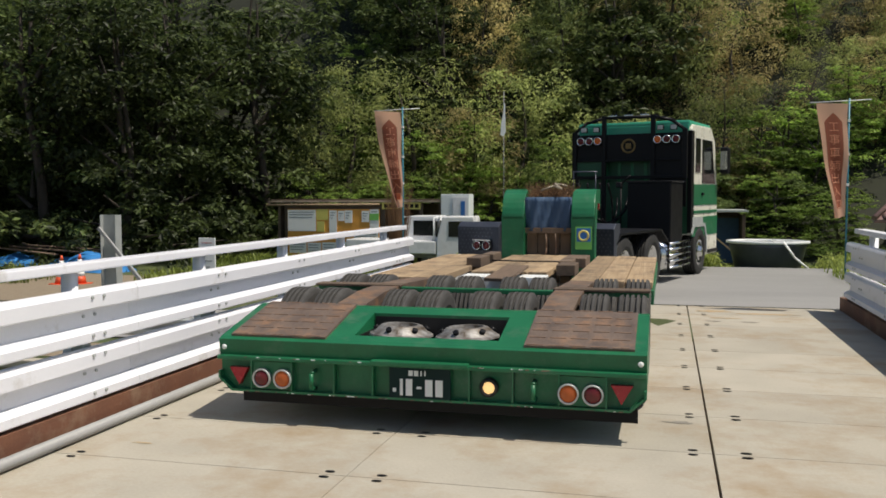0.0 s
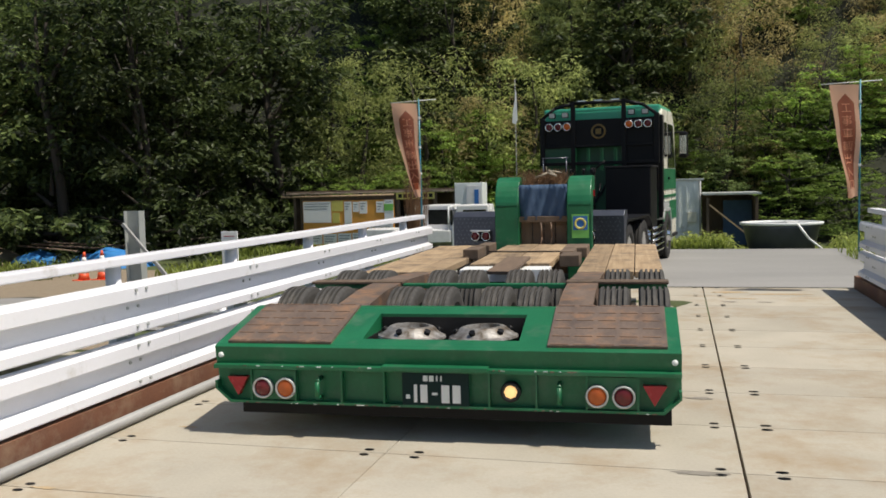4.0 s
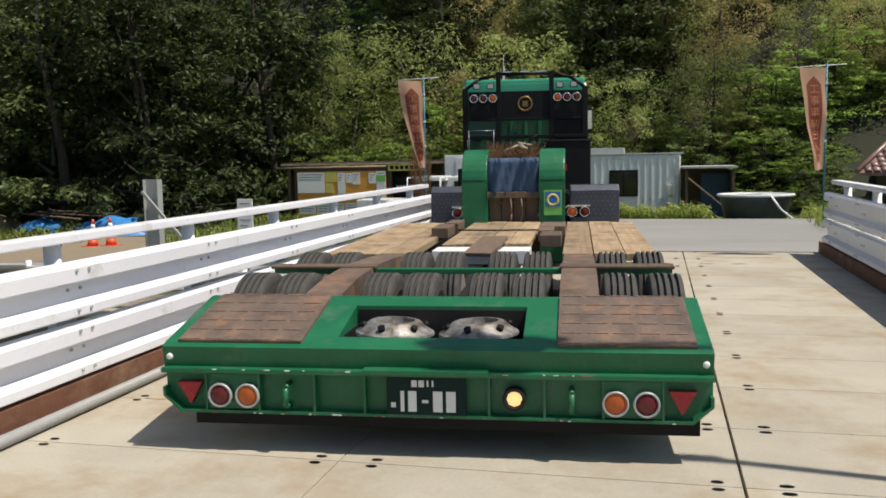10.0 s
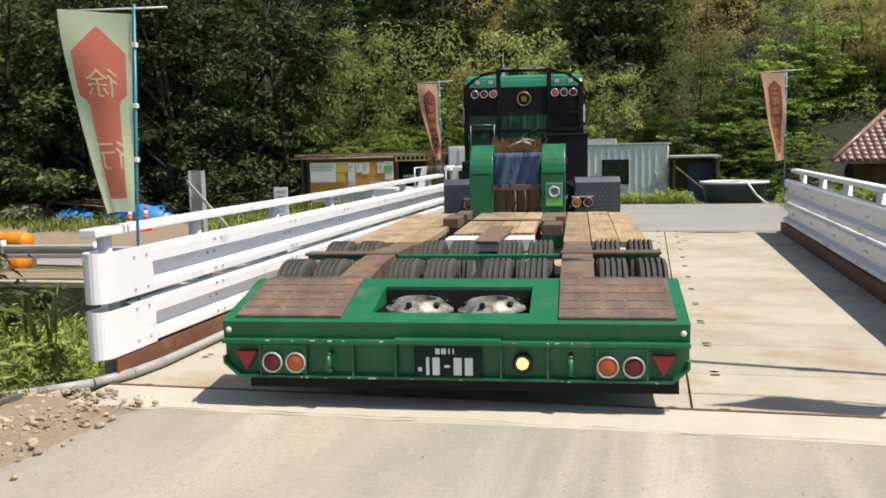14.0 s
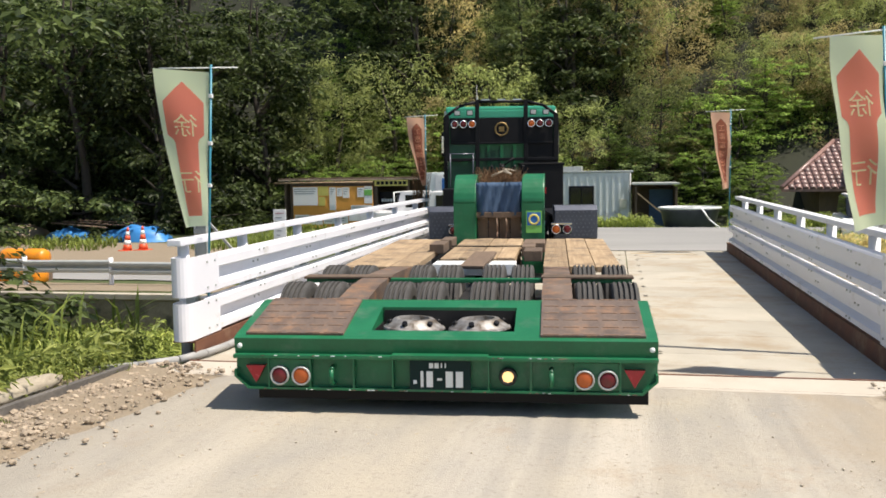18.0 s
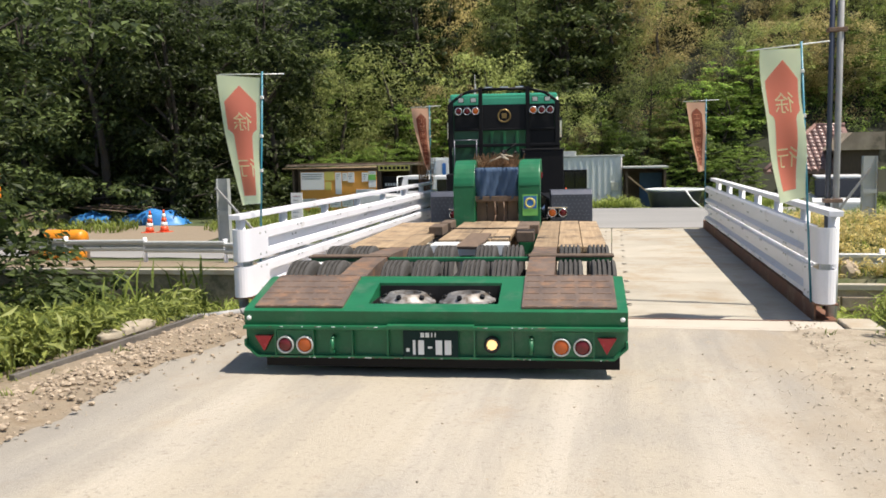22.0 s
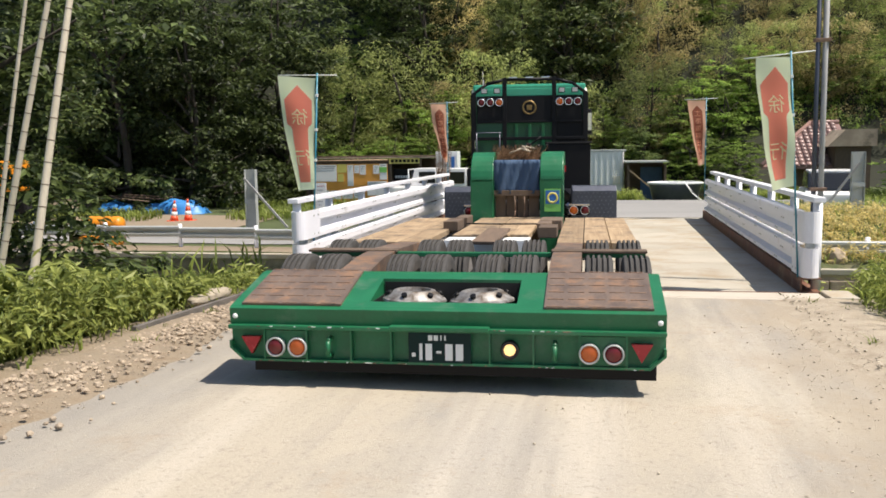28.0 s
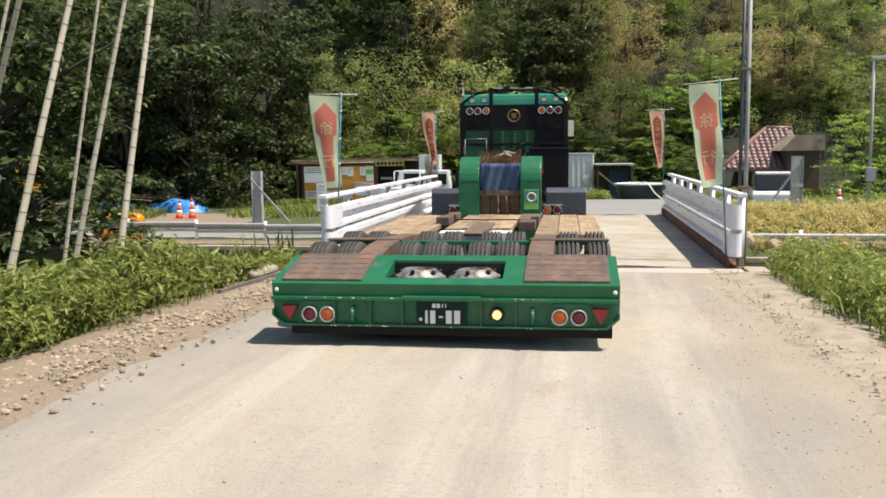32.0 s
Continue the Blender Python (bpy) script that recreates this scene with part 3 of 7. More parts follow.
# concrete abutment strip between road and bridge
single("abutment_slab", box(-3.32, 3.7, -0.62, -0.055, -0.5, 0.022, 0.008), M["pale"], "pale concrete strip at the end of the bridge", kind="structure")
rc = random.Random(3)
bm = bmesh.new()
rows, y = [], -0.63
for k in range(70):
    y += rc.uniform(-0.018, 0.018) + 0.1 * (-0.63 - y)
    w = rc.uniform(0.003, 0.016) * (0.25 + 1.2 * abs(noise.noise(Vector((k * 0.21, 0, 0)))))
    x = -3.0 + 6.2 * k / 69
    rows.append((bm.verts.new((x, y - w, 0.042)), bm.verts.new((x, y + w, 0.042))))
for a, b in zip(rows[:-1], rows[1:]):
    bm.faces.new((a[0], b[0], b[1], a[1]))
single("road_joint", bm, M["tread"], "ragged brown joint where the road meets the abutment", kind="structure")
single("abutment_wall", box(-4.3, 4.6, -0.1, 0.5, -2.2, -0.12, 0.02), M["oldwall"], "stained concrete bridge abutment", kind="structure")
single("abutment_wall", box(-4.3, 4.6, 12.1, 12.56, -2.2, -0.05, 0.02), M["oldwall"], "stained concrete bridge abutment", kind="structure")
single("corner_block", box(3.715, 4.06, -0.66, -0.06, -0.6, 0.065, 0.02), M["concrete"], "low pale concrete block at the bridge corner", kind="structure")

# retaining walls on the far bank, in courses of stone
def course_wall(x0, x1, y, z0, z1, stones_in=True):
    wall = single("retaining_wall", box(x0, x1, y, y + 0.35, z0, z1), M["oldwall"], "dark weathered retaining wall along the stream", kind="structure")
    z = z0
    r = random.Random(int(x0 * 10))
    shapes = []
    for k in range(5):
        w = 0.42 + 0.12 * k
        shapes.append((w, mesh("wall_stone", box(0, w - 0.025, -0.05 - 0.012 * k, 0.02, 0, 0.3, 0.02), M["stone"])))
    count = 0
    while stones_in and z < z1 - 0.2:
        x = x0 + r.uniform(0, 0.3)
        while x < x1 - 0.5 and count < 280:
            w, me = r.choice(shapes)
            part("wall_stone", me, None, wall, m=pose(x, y, z))
            x += w
            count += 1
        z += 0.325
    single("wall_coping", box(x0, x1, y - 0.06, y + 0.42, z1 + 0.003, z1 + 0.13, 0.015), M["concrete"], "pale concrete coping on the retaining wall", kind="structure")


course_wall(-24, -3.95, 9.05, -2.1, -0.78, False)
course_wall(4.0, 22, 9.05, -2.1, -1.02)

# ---- bridge ----
DECK_Y1 = 12.58
deck = single("bridge_deck", box(-3.45, 3.72, 0.0, DECK_Y1, -0.45, -0.06), M["rust"], "steel girders under the bridge deck", kind="structure")


def deck_panel(w, d):
    bm = bmesh.new()
    box_bm(bm, 0.003 if w < 2.3 else 0.014, w - 0.003, 0.004, d - 0.004, -0.055, 0.0, 0.003)
    return mesh("deck_panel", bm, M["concrete"])


cols = ((-3.33, 2.275), (-1.055, 2.275), (1.22, 2.42))
ROWS = 12
pitch_y = DECK_Y1 / ROWS
bm = bmesh.new()
bmesh.ops.create_circle(bm, cap_ends=True, radius=0.028, segments=10, matrix=Matrix.Translation((0, 0, 0)) @ Matrix.Diagonal((1.25, 0.75, 1, 1)))
bmesh.ops.translate(bm, verts=bm.verts, vec=(0, 0, 0.004))
hole_me = mesh("bolt_pocket", bm, M["black"])
for cx, w in cols:
    me = deck_panel(w, pitch_y)
    for k in range(ROWS):
        p = part("deck_panel", me, None, deck, m=pose(cx, k * pitch_y, 0.0))
        for hx in (0.26, w - 0.13 if cx < 1 else 0.0):
            if hx:
                for hy in (0.055, pitch_y - 0.055):
                    part("bolt_pocket", hole_me, None, p, m=pose(hx if hx > 0.3 else (0.30 if cx < -3 else 0.22), hy, 0))
        if cx > 1:
            for hy in (0.055, pitch_y - 0.055):
                part("bolt_pocket", hole_me, None, p, m=pose(0.23, hy, 0))
# rust and oil stains lying on the deck, as ragged thin films
def stain(x, y, rx, ry, material, label, seed):
    b = bmesh.new()
    q = random.Random(seed)
    c = b.verts.new((x, y, 0.0035))
    ring = []
    for i in range(28):
        a = i * math.tau / 28
        w = 0.75 + 0.5 * noise.noise(Vector((math.cos(a) * 1.7, math.sin(a) * 1.7, seed))) + q.uniform(-0.12, 0.12)
        ring.append(b.verts.new((x + rx * w * math.cos(a), y + ry * w * math.sin(a), 0.0035)))
    for i in range(28):
        b.faces.new((c, ring[i], ring[(i + 1) % 28]))
    single("deck_stain", b, material, label, kind="structure")


for k, (x, y, rx, ry, key) in enumerate(((1.60, 11.95, 0.36, 0.16, "deck_stain"), (2.35, 11.75, 0.55, 0.10, "deck_stain"), (1.75, 11.2, 0.30, 0.05, "deck_stain"), (1.55, 10.85, 0.12, 0.07, "oil"), (2.05, 10.85, 0.16, 0.06, "oil"), (1.02, 5.0, 0.14, 0.05, "oil"), (0.98, 3.1, 0.20, 0.05, "oil"), (-2.75, 3.5, 0.10, 0.03, "deck_stain"), (-2.9, 2.1, 0.12, 0.03, "deck_stain"), (-2.6, 6.2, 0.14, 0.04, "deck_stain"))):
    stain(x, y, rx, ry, M[key], "rusty brown stain on the deck" if key == "deck_stain" else "dark oily stain on the deck", 40 + k)
single("end_plate", box(-3.4, 3.7, -0.050, -0.022, -0.3, 0.027, 0.003), M["rust"], "rusty steel edge bar in the gap at the deck's end", kind="structure")


# rails
def w_beam(y0, y1, z0, z1, face):
    """A two-ridged rail beam that runs along y; face is +1 where the ridges look to +x."""
    h = z1 - z0
    prof = [(-0.01, 0.0), (0.055, 0.015), (0.075, 0.05), (0.075, 0.20), (-0.012, 0.31), (-0.012, 0.60), (0.075, 0.66), (0.075, 0.90), (0.055, 0.97), (-0.01, 1.0)]
    pts = [(p[0] * face, z0 + p[1] * h) for p in prof]
    back = [(-0.006 * face + p[0], p[1]) for p in pts[::-1]]
    return prism(pts + back, "y", y0, y1)


def bullnose(z0, z1, face):
    """Rounded end that wraps the rail's end in plan."""
    out = []
    r = 0.11
    n = 10
    for k in range(n + 1):
        a = math.pi * k / n
        out.append((math.cos(a) * r * face - 0.03 * face, -math.sin(a) * 0.13))
    ring = [(0.08 * face, 0.62)] + out + [(-0.14 * face, 0.16)]
    inner = [(x - (0.012 * face if i < 4 else -0.012 * face if i > 8 else 0), y + (0.012 if 3 < i < 9 else 0)) for i, (x, y) in enumerate(ring)]
    return prism(ring + inner[::-1], "z", z0, z1)


def rail(name, x, face, y0, y1):
    t = thing(name, "white-painted double beam guard rail along the bridge", "guard rail", kind="")
    t.matrix_basis = pose(x, 0, 0)
    seg = 4.0
    for z0, z1 in ((0.66, 1.07), (0.22, 0.62)):
        y = y0 + 0.3
        while y < y1 - 0.01:
            ye = min(y1, y + seg)
            part("beam", w_beam(y, ye - 0.004, z0, z1, face), M["white"], t)
            y = ye
        cap = part("end_cap", bullnose(z0 + 0.015, z1 + 0.015, face) if z0 > 0.5 else bullnose(z0, z1 - 0.012, face), M["white"], t, m=pose(0, y0, 0))
        for by in (0.33, 0.52):
            for bz in (0.07, 0.345):
                b = bmesh.new()
                tube_bm(b, (0.080 * face, y0 + by, z0 + bz), (0.090 * face, y0 + by, z0 + bz), 0.012, 8)
                part("bolt", b, M["galv"], cap, m=pose(0, -y0, 0))
    part("handrail", box(-0.13 * face - 0.08, -0.13 * face + 0.08, y0 + 0.02, y1, 1.195, 1.265, 0.012), M["white"], t, "flat white top rail")
    y = y0 + 0.30
    bolt = bmesh.new()
    tube_bm(bolt, (0, 0, 0), (0.012 * face, 0, 0), 0.013, 8)
    bolt_me = mesh("bolt", bolt, M["galv"])
    k = 0
    while y < y1 - 0.2:
        post = part("post", tube((-0.17 * face, y, 0.0), (-0.17 * face, y, 1.2), 0.062, 14), M["white"], t)
        part("bracket", box(-0.13 * face - 0.02, -0.13 * face + 0.1 if face > 0 else -0.13 * face + 0.02, y - 0.05, y + 0.05, 0.3, 0.98, 0.006) if face > 0 else box(0.03, 0.15, y - 0.05, y + 0.05, 0.3, 0.98, 0.006), M["galv"], post)
        for z0 in (0.66, 0.22) if k else ():
            for zz in (0.06, 0.205, 0.35):
                for dy in (-0.07, 0.07):
                    part("bolt", bolt_me, None, post, m=pose((0.076 if zz != 0.205 else -0.010) * face, y + dy, z0 + zz))
        y += 1.94 if k else 1.53
        k += 1
    return t


rail("guard_rail", -3.38, 1, 0.04, 12.5)
rail("guard_rail", 3.575, -1, 0.04, 12.3)
# steel kerb beams under the rails, with a drain pipe at the foot of one
for x0, x1, y1 in ((-3.56, -3.30, 12.5), (3.495, 3.755, 12.57)):
    bm = bmesh.new()
    box_bm(bm, x0, x1, 0.05, y1, 0.0, 0.018)
    box_bm(bm, x0, x1, 0.05, y1, 0.185, 0.203)
    xm = x1 - 0.02 if x0 < 0 else x0
    box_bm(bm, xm, xm + 0.02, 0.05, y1, 0.018, 0.185)
    single("kerb_beam", bm, M["rust"], "rusty brown steel beam under the guard rail", "steel beam")
bm = bmesh.new()
pipe_bm(bm, [(-3.22, 12.4, 0.05), (-3.22, 0.6, 0.05), (-3.27, 0.2, 0.05), (-3.40, -0.15, 0.05), (-3.7, -0.42, 0.04), (-4.1, -0.7, 0.03)], 0.042, 12)
single("drain_pipe", bm, M["pvc"], "grey plastic pipe lying along the kerb", "pipe")


# ---- trailer ----
TYRES = {}


def tyre_mesh(r, width, prof):
    """Alike tyres share one mesh."""
    if (r, width) not in TYRES:
        TYRES[r, width] = mesh("tyre", lathe(prof, 44, closed=True, flat=True), M["rubber" if r < 0.4 else "blackrubber"])
    return TYRES[r, width]


def wheel(parent, x, y, r, width, zc, dish=0.05, rim_mat="rim", out=1, name="wheel"):
    """Tyre with grooves and a dished rim, its axle along x."""
    w = new(name)
    w.parent = parent
    w.matrix_basis = pose(x, y, zc)
    h = width / 2
    prof = [(r * 0.60, -h * 0.82), (r * 0.72, -h), (r * 0.88, -h * 0.99), (r * 0.955, -h * 0.93), (r * 0.985, -h * 0.86)]
    for g in (-0.56, -0.20, 0.20, 0.56):
        prof += [(r, h * g - 0.010), (r - 0.022, h * g - 0.008), (r - 0.022, h * g + 0.008), (r, h * g + 0.010)]
    prof += [(r * 0.985, h * 0.86), (r * 0.955, h * 0.93), (r * 0.88, h * 0.99), (r * 0.72, h), (r * 0.60, h * 0.82)]
    part("tyre", tyre_mesh(r, width, prof), None, w)
    rr = r * 0.62
    o = out
    rim = [(rr, -h * 0.8 * o), (rr, h * 0.8 * o), (rr * 0.92, h * 0.84 * o), (rr * 0.86, (h * 0.80 - dish * 0.4) * o), (rr * 0.70, (h * 0.7 - dish) * o), (rr * 0.38, (h * 0.7 - dish) * o), (rr * 0.34, (h * 0.7 - dish + 0.05) * o), (0.02, (h * 0.7 - dish + 0.06) * o)]
    part("rim", lathe(rim, 24), M[rim_mat], w)
    return w


DECK = 1.05
trailer = thing("lowbed_trailer", "long green low-loader trailer with timber deck and many tyres", "trailer")
HW = 1.325
# rear frame: bumper, panel with ribs, sloping tail
out = [(-HW, 0.80), (-HW, 0.66), (-HW + 0.085, 0.582), (HW - 0.085, 0.582), (HW, 0.66), (HW, 0.80)]
rear = part("rear_panel", prism(out, "y", 0.02, 0.10), M["green"], trailer)
lip = [(-HW, 0.70), (-HW, 0.655), (-HW + 0.09, 0.574), (HW - 0.09, 0.574), (HW, 0.655), (HW, 0.70), (HW - 0.014, 0.70), (HW - 0.014, 0.66), (HW - 0.097, 0.588), (-HW + 0.097, 0.588), (-HW + 0.014, 0.66), (-HW + 0.014, 0.70)]
part("rim_strip", prism(lip, "y", -0.03, 0.06), M["green"], rear)
for x in (-1.10, -0.83, -0.55, -0.30, 0.30, 0.56, 0.83, 1.10):
    part("rib", box(x - 0.006, x + 0.006, -0.025, 0.03, 0.586, 0.775), M["green"], rear)
part("ledge", box(-HW, HW, -0.045, 0.06, 0.775, 0.80, 0.004), M["green"], rear)
part("plate_hood", box(-0.30, 0.30, -0.07, 0.03, 0.787, 0.812, 0.004), M["green"], rear)
tail = [(0.0, 0.80), (-0.015, 0.90), (0.02, 0.915), (0.60, DECK), (0.66, DECK), (0.66, 0.70), (0.10, 0.70)]


def tail_bm():
    bm = bmesh.new()
    for x0, x1, hole in ((-HW, -0.455, 0), (0.455, HW, 0)):
        b = prism(tail, "x", x0, x1)
        me = bpy.data.meshes.new("tmp")
        b.to_mesh(me)
        b.free()
        bm.from_mesh(me)
        bpy.data.meshes.remove(me)
    for prof in ([(0.0, 0.80), (-0.015, 0.90), (0.02, 0.915), (0.10, 0.935), (0.10, 0.72)], [(0.49, 1.024), (0.60, DECK), (0.66, DECK), (0.66, 0.72), (0.49, 0.72)]):
        b = prism(prof, "x", -0.455, 0.455)
        me = bpy.data.meshes.new("tmp")
        b.to_mesh(me)
        b.free()
        bm.from_mesh(me)
        bpy.data.meshes.remove(me)
    return bm


tail_ob = part("tail_frame", tail_bm(), M["green"], trailer)
part("recess_floor", box(-0.455, 0.455, 0.10, 0.49, 0.74, 0.76), M["darksteel"], tail_ob)
# dark boxes stand in for the shade on the recess's green inner walls
part("recess_liner", box(-0.452, -0.447, 0.102, 0.488, 0.76, 0.925), M["darksteel"], tail_ob)
part("recess_liner", box(0.447, 0.452, 0.102, 0.488, 0.76, 0.925), M["darksteel"], tail_ob)
part("recess_liner", box(-0.445, 0.445, 0.482, 0.488, 0.76, 1.005), M["darksteel"], tail_ob)
# spare rims lying in the recess
for x in (-0.21, 0.22):
    sp = new("spare_wheel")
    sp.parent = trailer
    sp.matrix_basis = pose(x, 0.298, 0.945, -1.5, 2 if x < 0 else -2, 0)
    part("barrel", tube((0, 0, -0.14), (0, 0, -0.03), 0.188, 24), M["darksteel"], sp)
    prof = [(0.15, -0.035), (0.198, -0.035), (0.204, -0.028), (0.200, -0.016), (0.186, -0.010), (0.130, 0.036), (0.118, 0.040), (0.102, 0.040), (0.094, 0.0), (0.03, -0.008)]
    part("rim", lathe(prof, 40, "Z", flat=True), M["oldrim"], sp, "scuffed silver spare wheel rim")
    for k in range(6):
        a = k * math.pi / 3 + 0.3
        part("hand_hole", tube((math.cos(a) * 0.150, math.sin(a) * 0.150, 0.0), (math.cos(a) * 0.168, math.sin(a) * 0.168, 0.028), 0.018, 12), M["black"], sp)
# tread ramps with raised cleats
slope = math.degrees(math.atan2(DECK - 0.915, 0.58))
for x0, x1, sk in ((-1.255, -0.62, 0.06), (0.62, 1.255, -0.06)):
    ramp = part("ramp_plate", box(x0, x1, 0.0, 0.595, 0.003, 0.018), M["tread"], trailer, "rusty brown tread plate", m=pose(0, 0.02, 0.912, slope, 0, 0))
    for k in range(6):
        y = 0.012 + k * 0.116
        n = 5
        for j in range(n):
            xa = x0 + 0.015 + (x1 - x0 - 0.02) * j / n
            part("cleat", box(xa, xa + (x1 - x0) / n - 0.03, y - 0.0045, y + 0.0045, 0.018, 0.022, 0.001), M["rustbar"], ramp)
# lamps and reflectors on the rear
for s in (-1, 1):
    box_x = s * 0.965
    part("lamp_box", box(box_x - 0.135, box_x + 0.135, -0.012, 0.02, 0.592, 0.765), M["green"], rear)
    for x, lens in ((s * 1.025, "red_lens"), (s * 0.885, "amber_lens")):
        lamp = part("tail_lamp", lathe([(0.061, -0.012), (0.061, -0.044), (0.052, -0.046), (0.050, -0.03)], 24, "Y"), M["galv"], rear, m=pose(x, 0, 0.665))
        part("lens", lathe([(0.050, -0.02), (0.049, -0.038), (0.032, -0.047), (0.004, -0.05)], 24, "Y"), M[lens], lamp)
    tri = [(s * 1.25, 0.725), (s * 1.125, 0.725), (s * 1.185, 0.615)]
    part("reflector", prism(tri, "y", -0.022, 0.02), M["reflector"], rear, "red triangular reflector")
    hook = bmesh.new()
    pipe_bm(hook, [(s * 0.685, 0.02, 0.72), (s * 0.685, -0.05, 0.71), (s * 0.685, -0.055, 0.625), (s * 0.685, 0.02, 0.61)], 0.014, 8)
    part("rope_hook", hook, M["green"], rear)
part("lamp_hole", lathe([(0.004, -0.02), (0.015, -0.018), (0.018, 0.0)], 16, "Y"), M["mark"], rear, m=pose(-HW + 0.035, 0.0, 0.85))
part("lamp_hole", lathe([(0.004, -0.02), (0.015, -0.018), (0.018, 0.0)], 16, "Y"), M["mark"], rear, m=pose(HW - 0.035, 0.0, 0.85))
work = part("marker_lamp", lathe([(0.055, 0.01), (0.055, -0.034), (0.050, -0.040), (0.038, -0.036), (0.037, -0.015)], 24, "Y"), M["darksteel"], rear, m=pose(0.42, 0, 0.675))
part("lens", lathe([(0.037, -0.012), (0.036, -0.030), (0.018, -0.037), (0.004, -0.038)], 8, "Y"), M["lamp_lit"], work, "lit warm white lamp")
plate = part("number_plate", box(-0.19, 0.19, -0.03, -0.02, 0.585, 0.775, 0.003), M["plate"], rear, "dark green number plate with pale bars")
for x0, x1, z0, z1 in ((-0.122, -0.104, 0.605, 0.705), (-0.085, -0.045, 0.605, 0.705), (-0.018, 0.012, 0.648, 0.662), (0.035, 0.080, 0.605, 0.705), (0.098, 0.143, 0.605, 0.705), (-0.068, -0.042, 0.725, 0.757), (-0.034, -0.008, 0.725, 0.757), (0.006, 0.014, 0.727, 0.757), (0.030, 0.038, 0.727, 0.757), (-0.168, -0.146, 0.625, 0.648)):
    part("plate_bar", box(x0, x1, -0.034, -0.0295, z0, z1), M["mark"], plate)
flap = part("mud_flap", box(-HW + 0.13, HW - 0.05, 0.055, 0.075, 0.495, 0.60), M["black"], trailer, "black rubber mud flap")

# chipped paint along the edges of the rear
rch = random.Random(17)
for colour, count in (("rustbar", 46), ("mark", 26)):
    chips = bmesh.new()
    for k in range(count):
        x, w, h = rch.uniform(-1.2, 1.2), rch.uniform(0.004, 0.03), rch.uniform(0.002, 0.005)
        if rch.random() < 0.5:
            box_bm(chips, x, x + w, -0.0465, -0.044, 0.796 - h, 0.799)
        else:
            box_bm(chips, x, x + w, -0.0315, -0.029, 0.575, 0.576 + h)
    tagged(part("paint_chip", chips, M[colour], rear), kind="stuff")

# chassis: side beams, axle beams, crossbars
for s in (-1, 1):
    beam = [(0.60, 0.99), (0.80, 1.045), (1.2, 1.085), (1.75, 1.095), (2.3, 1.075), (2.75, DECK), (2.75, 0.85), (0.67, 0.80)]
    part("main_beam", prism(beam, "x", *sorted((s * 0.615, s * 0.83))), M["tread"], trailer, "rusty frame beam")
part("cross_bar", box(-HW + 0.02, HW - 0.02, 1.60, 1.67, 1.045, 1.08, 0.006), M["green"], trailer)
for s in (-1, 1):
    part("cross_plank", box(*sorted((s * 0.60, s * (HW - 0.01))), 1.56, 1.71, 1.082, 1.102, 0.006), M["oldwood"], trailer)
part("under_frame", box(-0.10, 0.10, 0.66, 6.2, 0.60, 0.86), M["darksteel"], trailer)
part("under_frame", box(-1.2, 1.2, 0.7, 3.6, 0.56, 0.64), M["darksteel"], trailer)
TRAILER_WHEELS = []
for y in (1.07, 2.22):
    part("axle", tube((-1.2, y, 0.751), (1.2, y, 0.751), 0.06, 12), M["darksteel"], trailer)
    for k, x in enumerate((-1.205, -0.951, -0.435, -0.191, 0.191, 0.435, 0.951, 1.205)):
        TRAILER_WHEELS.append(wheel(trailer, x, y, 0.372, 0.195, 0.751, out=1 if x > 0 else -1))
# timber deck
r = random.Random(5)
for s in (-1, 1):
    x = 0.60
    for k in range(3):
        w = 0.24
        y0 = 2.76 + r.uniform(-0.02, 0.02)
        part("deck_plank", box(*sorted((s * x, s * (x + w - 0.008))), y0, 6.0 + r.uniform(-0.02, 0.02), DECK - 0.06 + r.uniform(-0.004, 0.004), DECK + r.uniform(-0.004, 0.004), 0.006), M["wood"], trailer, "weathered pale deck plank" if k == 0 else "")
        x += w
    part("deck_edge", box(*sorted((s * HW, s * (HW - 0.025))), 2.7, 6.1, 0.86, DECK - 0.07, 0.004), M["green"], trailer)
for k in range(4):
    x = -0.44 + k * 0.19
    part("deck_plank", box(x, x + 0.182, 3.40 + r.uniform(-0.02, 0.02), 5.95, DECK - 0.05, DECK + 0.012 + r.uniform(-0.003, 0.003), 0.006), M["wood"], trailer)
part("cable", pipe_bm(bmesh.new(), [(-0.46, 4.6, 1.08), (-0.1, 4.62, 1.075), (0.34, 4.58, 1.08)], 0.008, 6), M["black"], trailer)
part("white_plate", box(-0.47, 0.33, 3.05, 3.38, 0.93, DECK - 0.01, 0.004), M["mark"], trailer, "worn white painted plate")
part("loose_board", box(-0.12, 0.10, 0, 0.75, 0, 0.03, 0.004), M["oldwood"], trailer, "loose dark board", m=pose(-0.05, 2.72, 1.03, 5, 0, -6))
for x0, x1, y0, y1 in ((0.36, 0.50, 3.9, 4.3), (0.36, 0.60, 4.35, 4.9), (0.40, 0.58, 3.4, 3.8), (-0.66, -0.50, 4.2, 4.7), (-0.62, -0.48, 4.8, 5.3)):
    part("timber_block", box(x0, x1, y0, y1, DECK - 0.02, DECK + 0.085, 0.008), M["oldwood"], trailer, "dark timber block", m=pose(0, 0, 0))
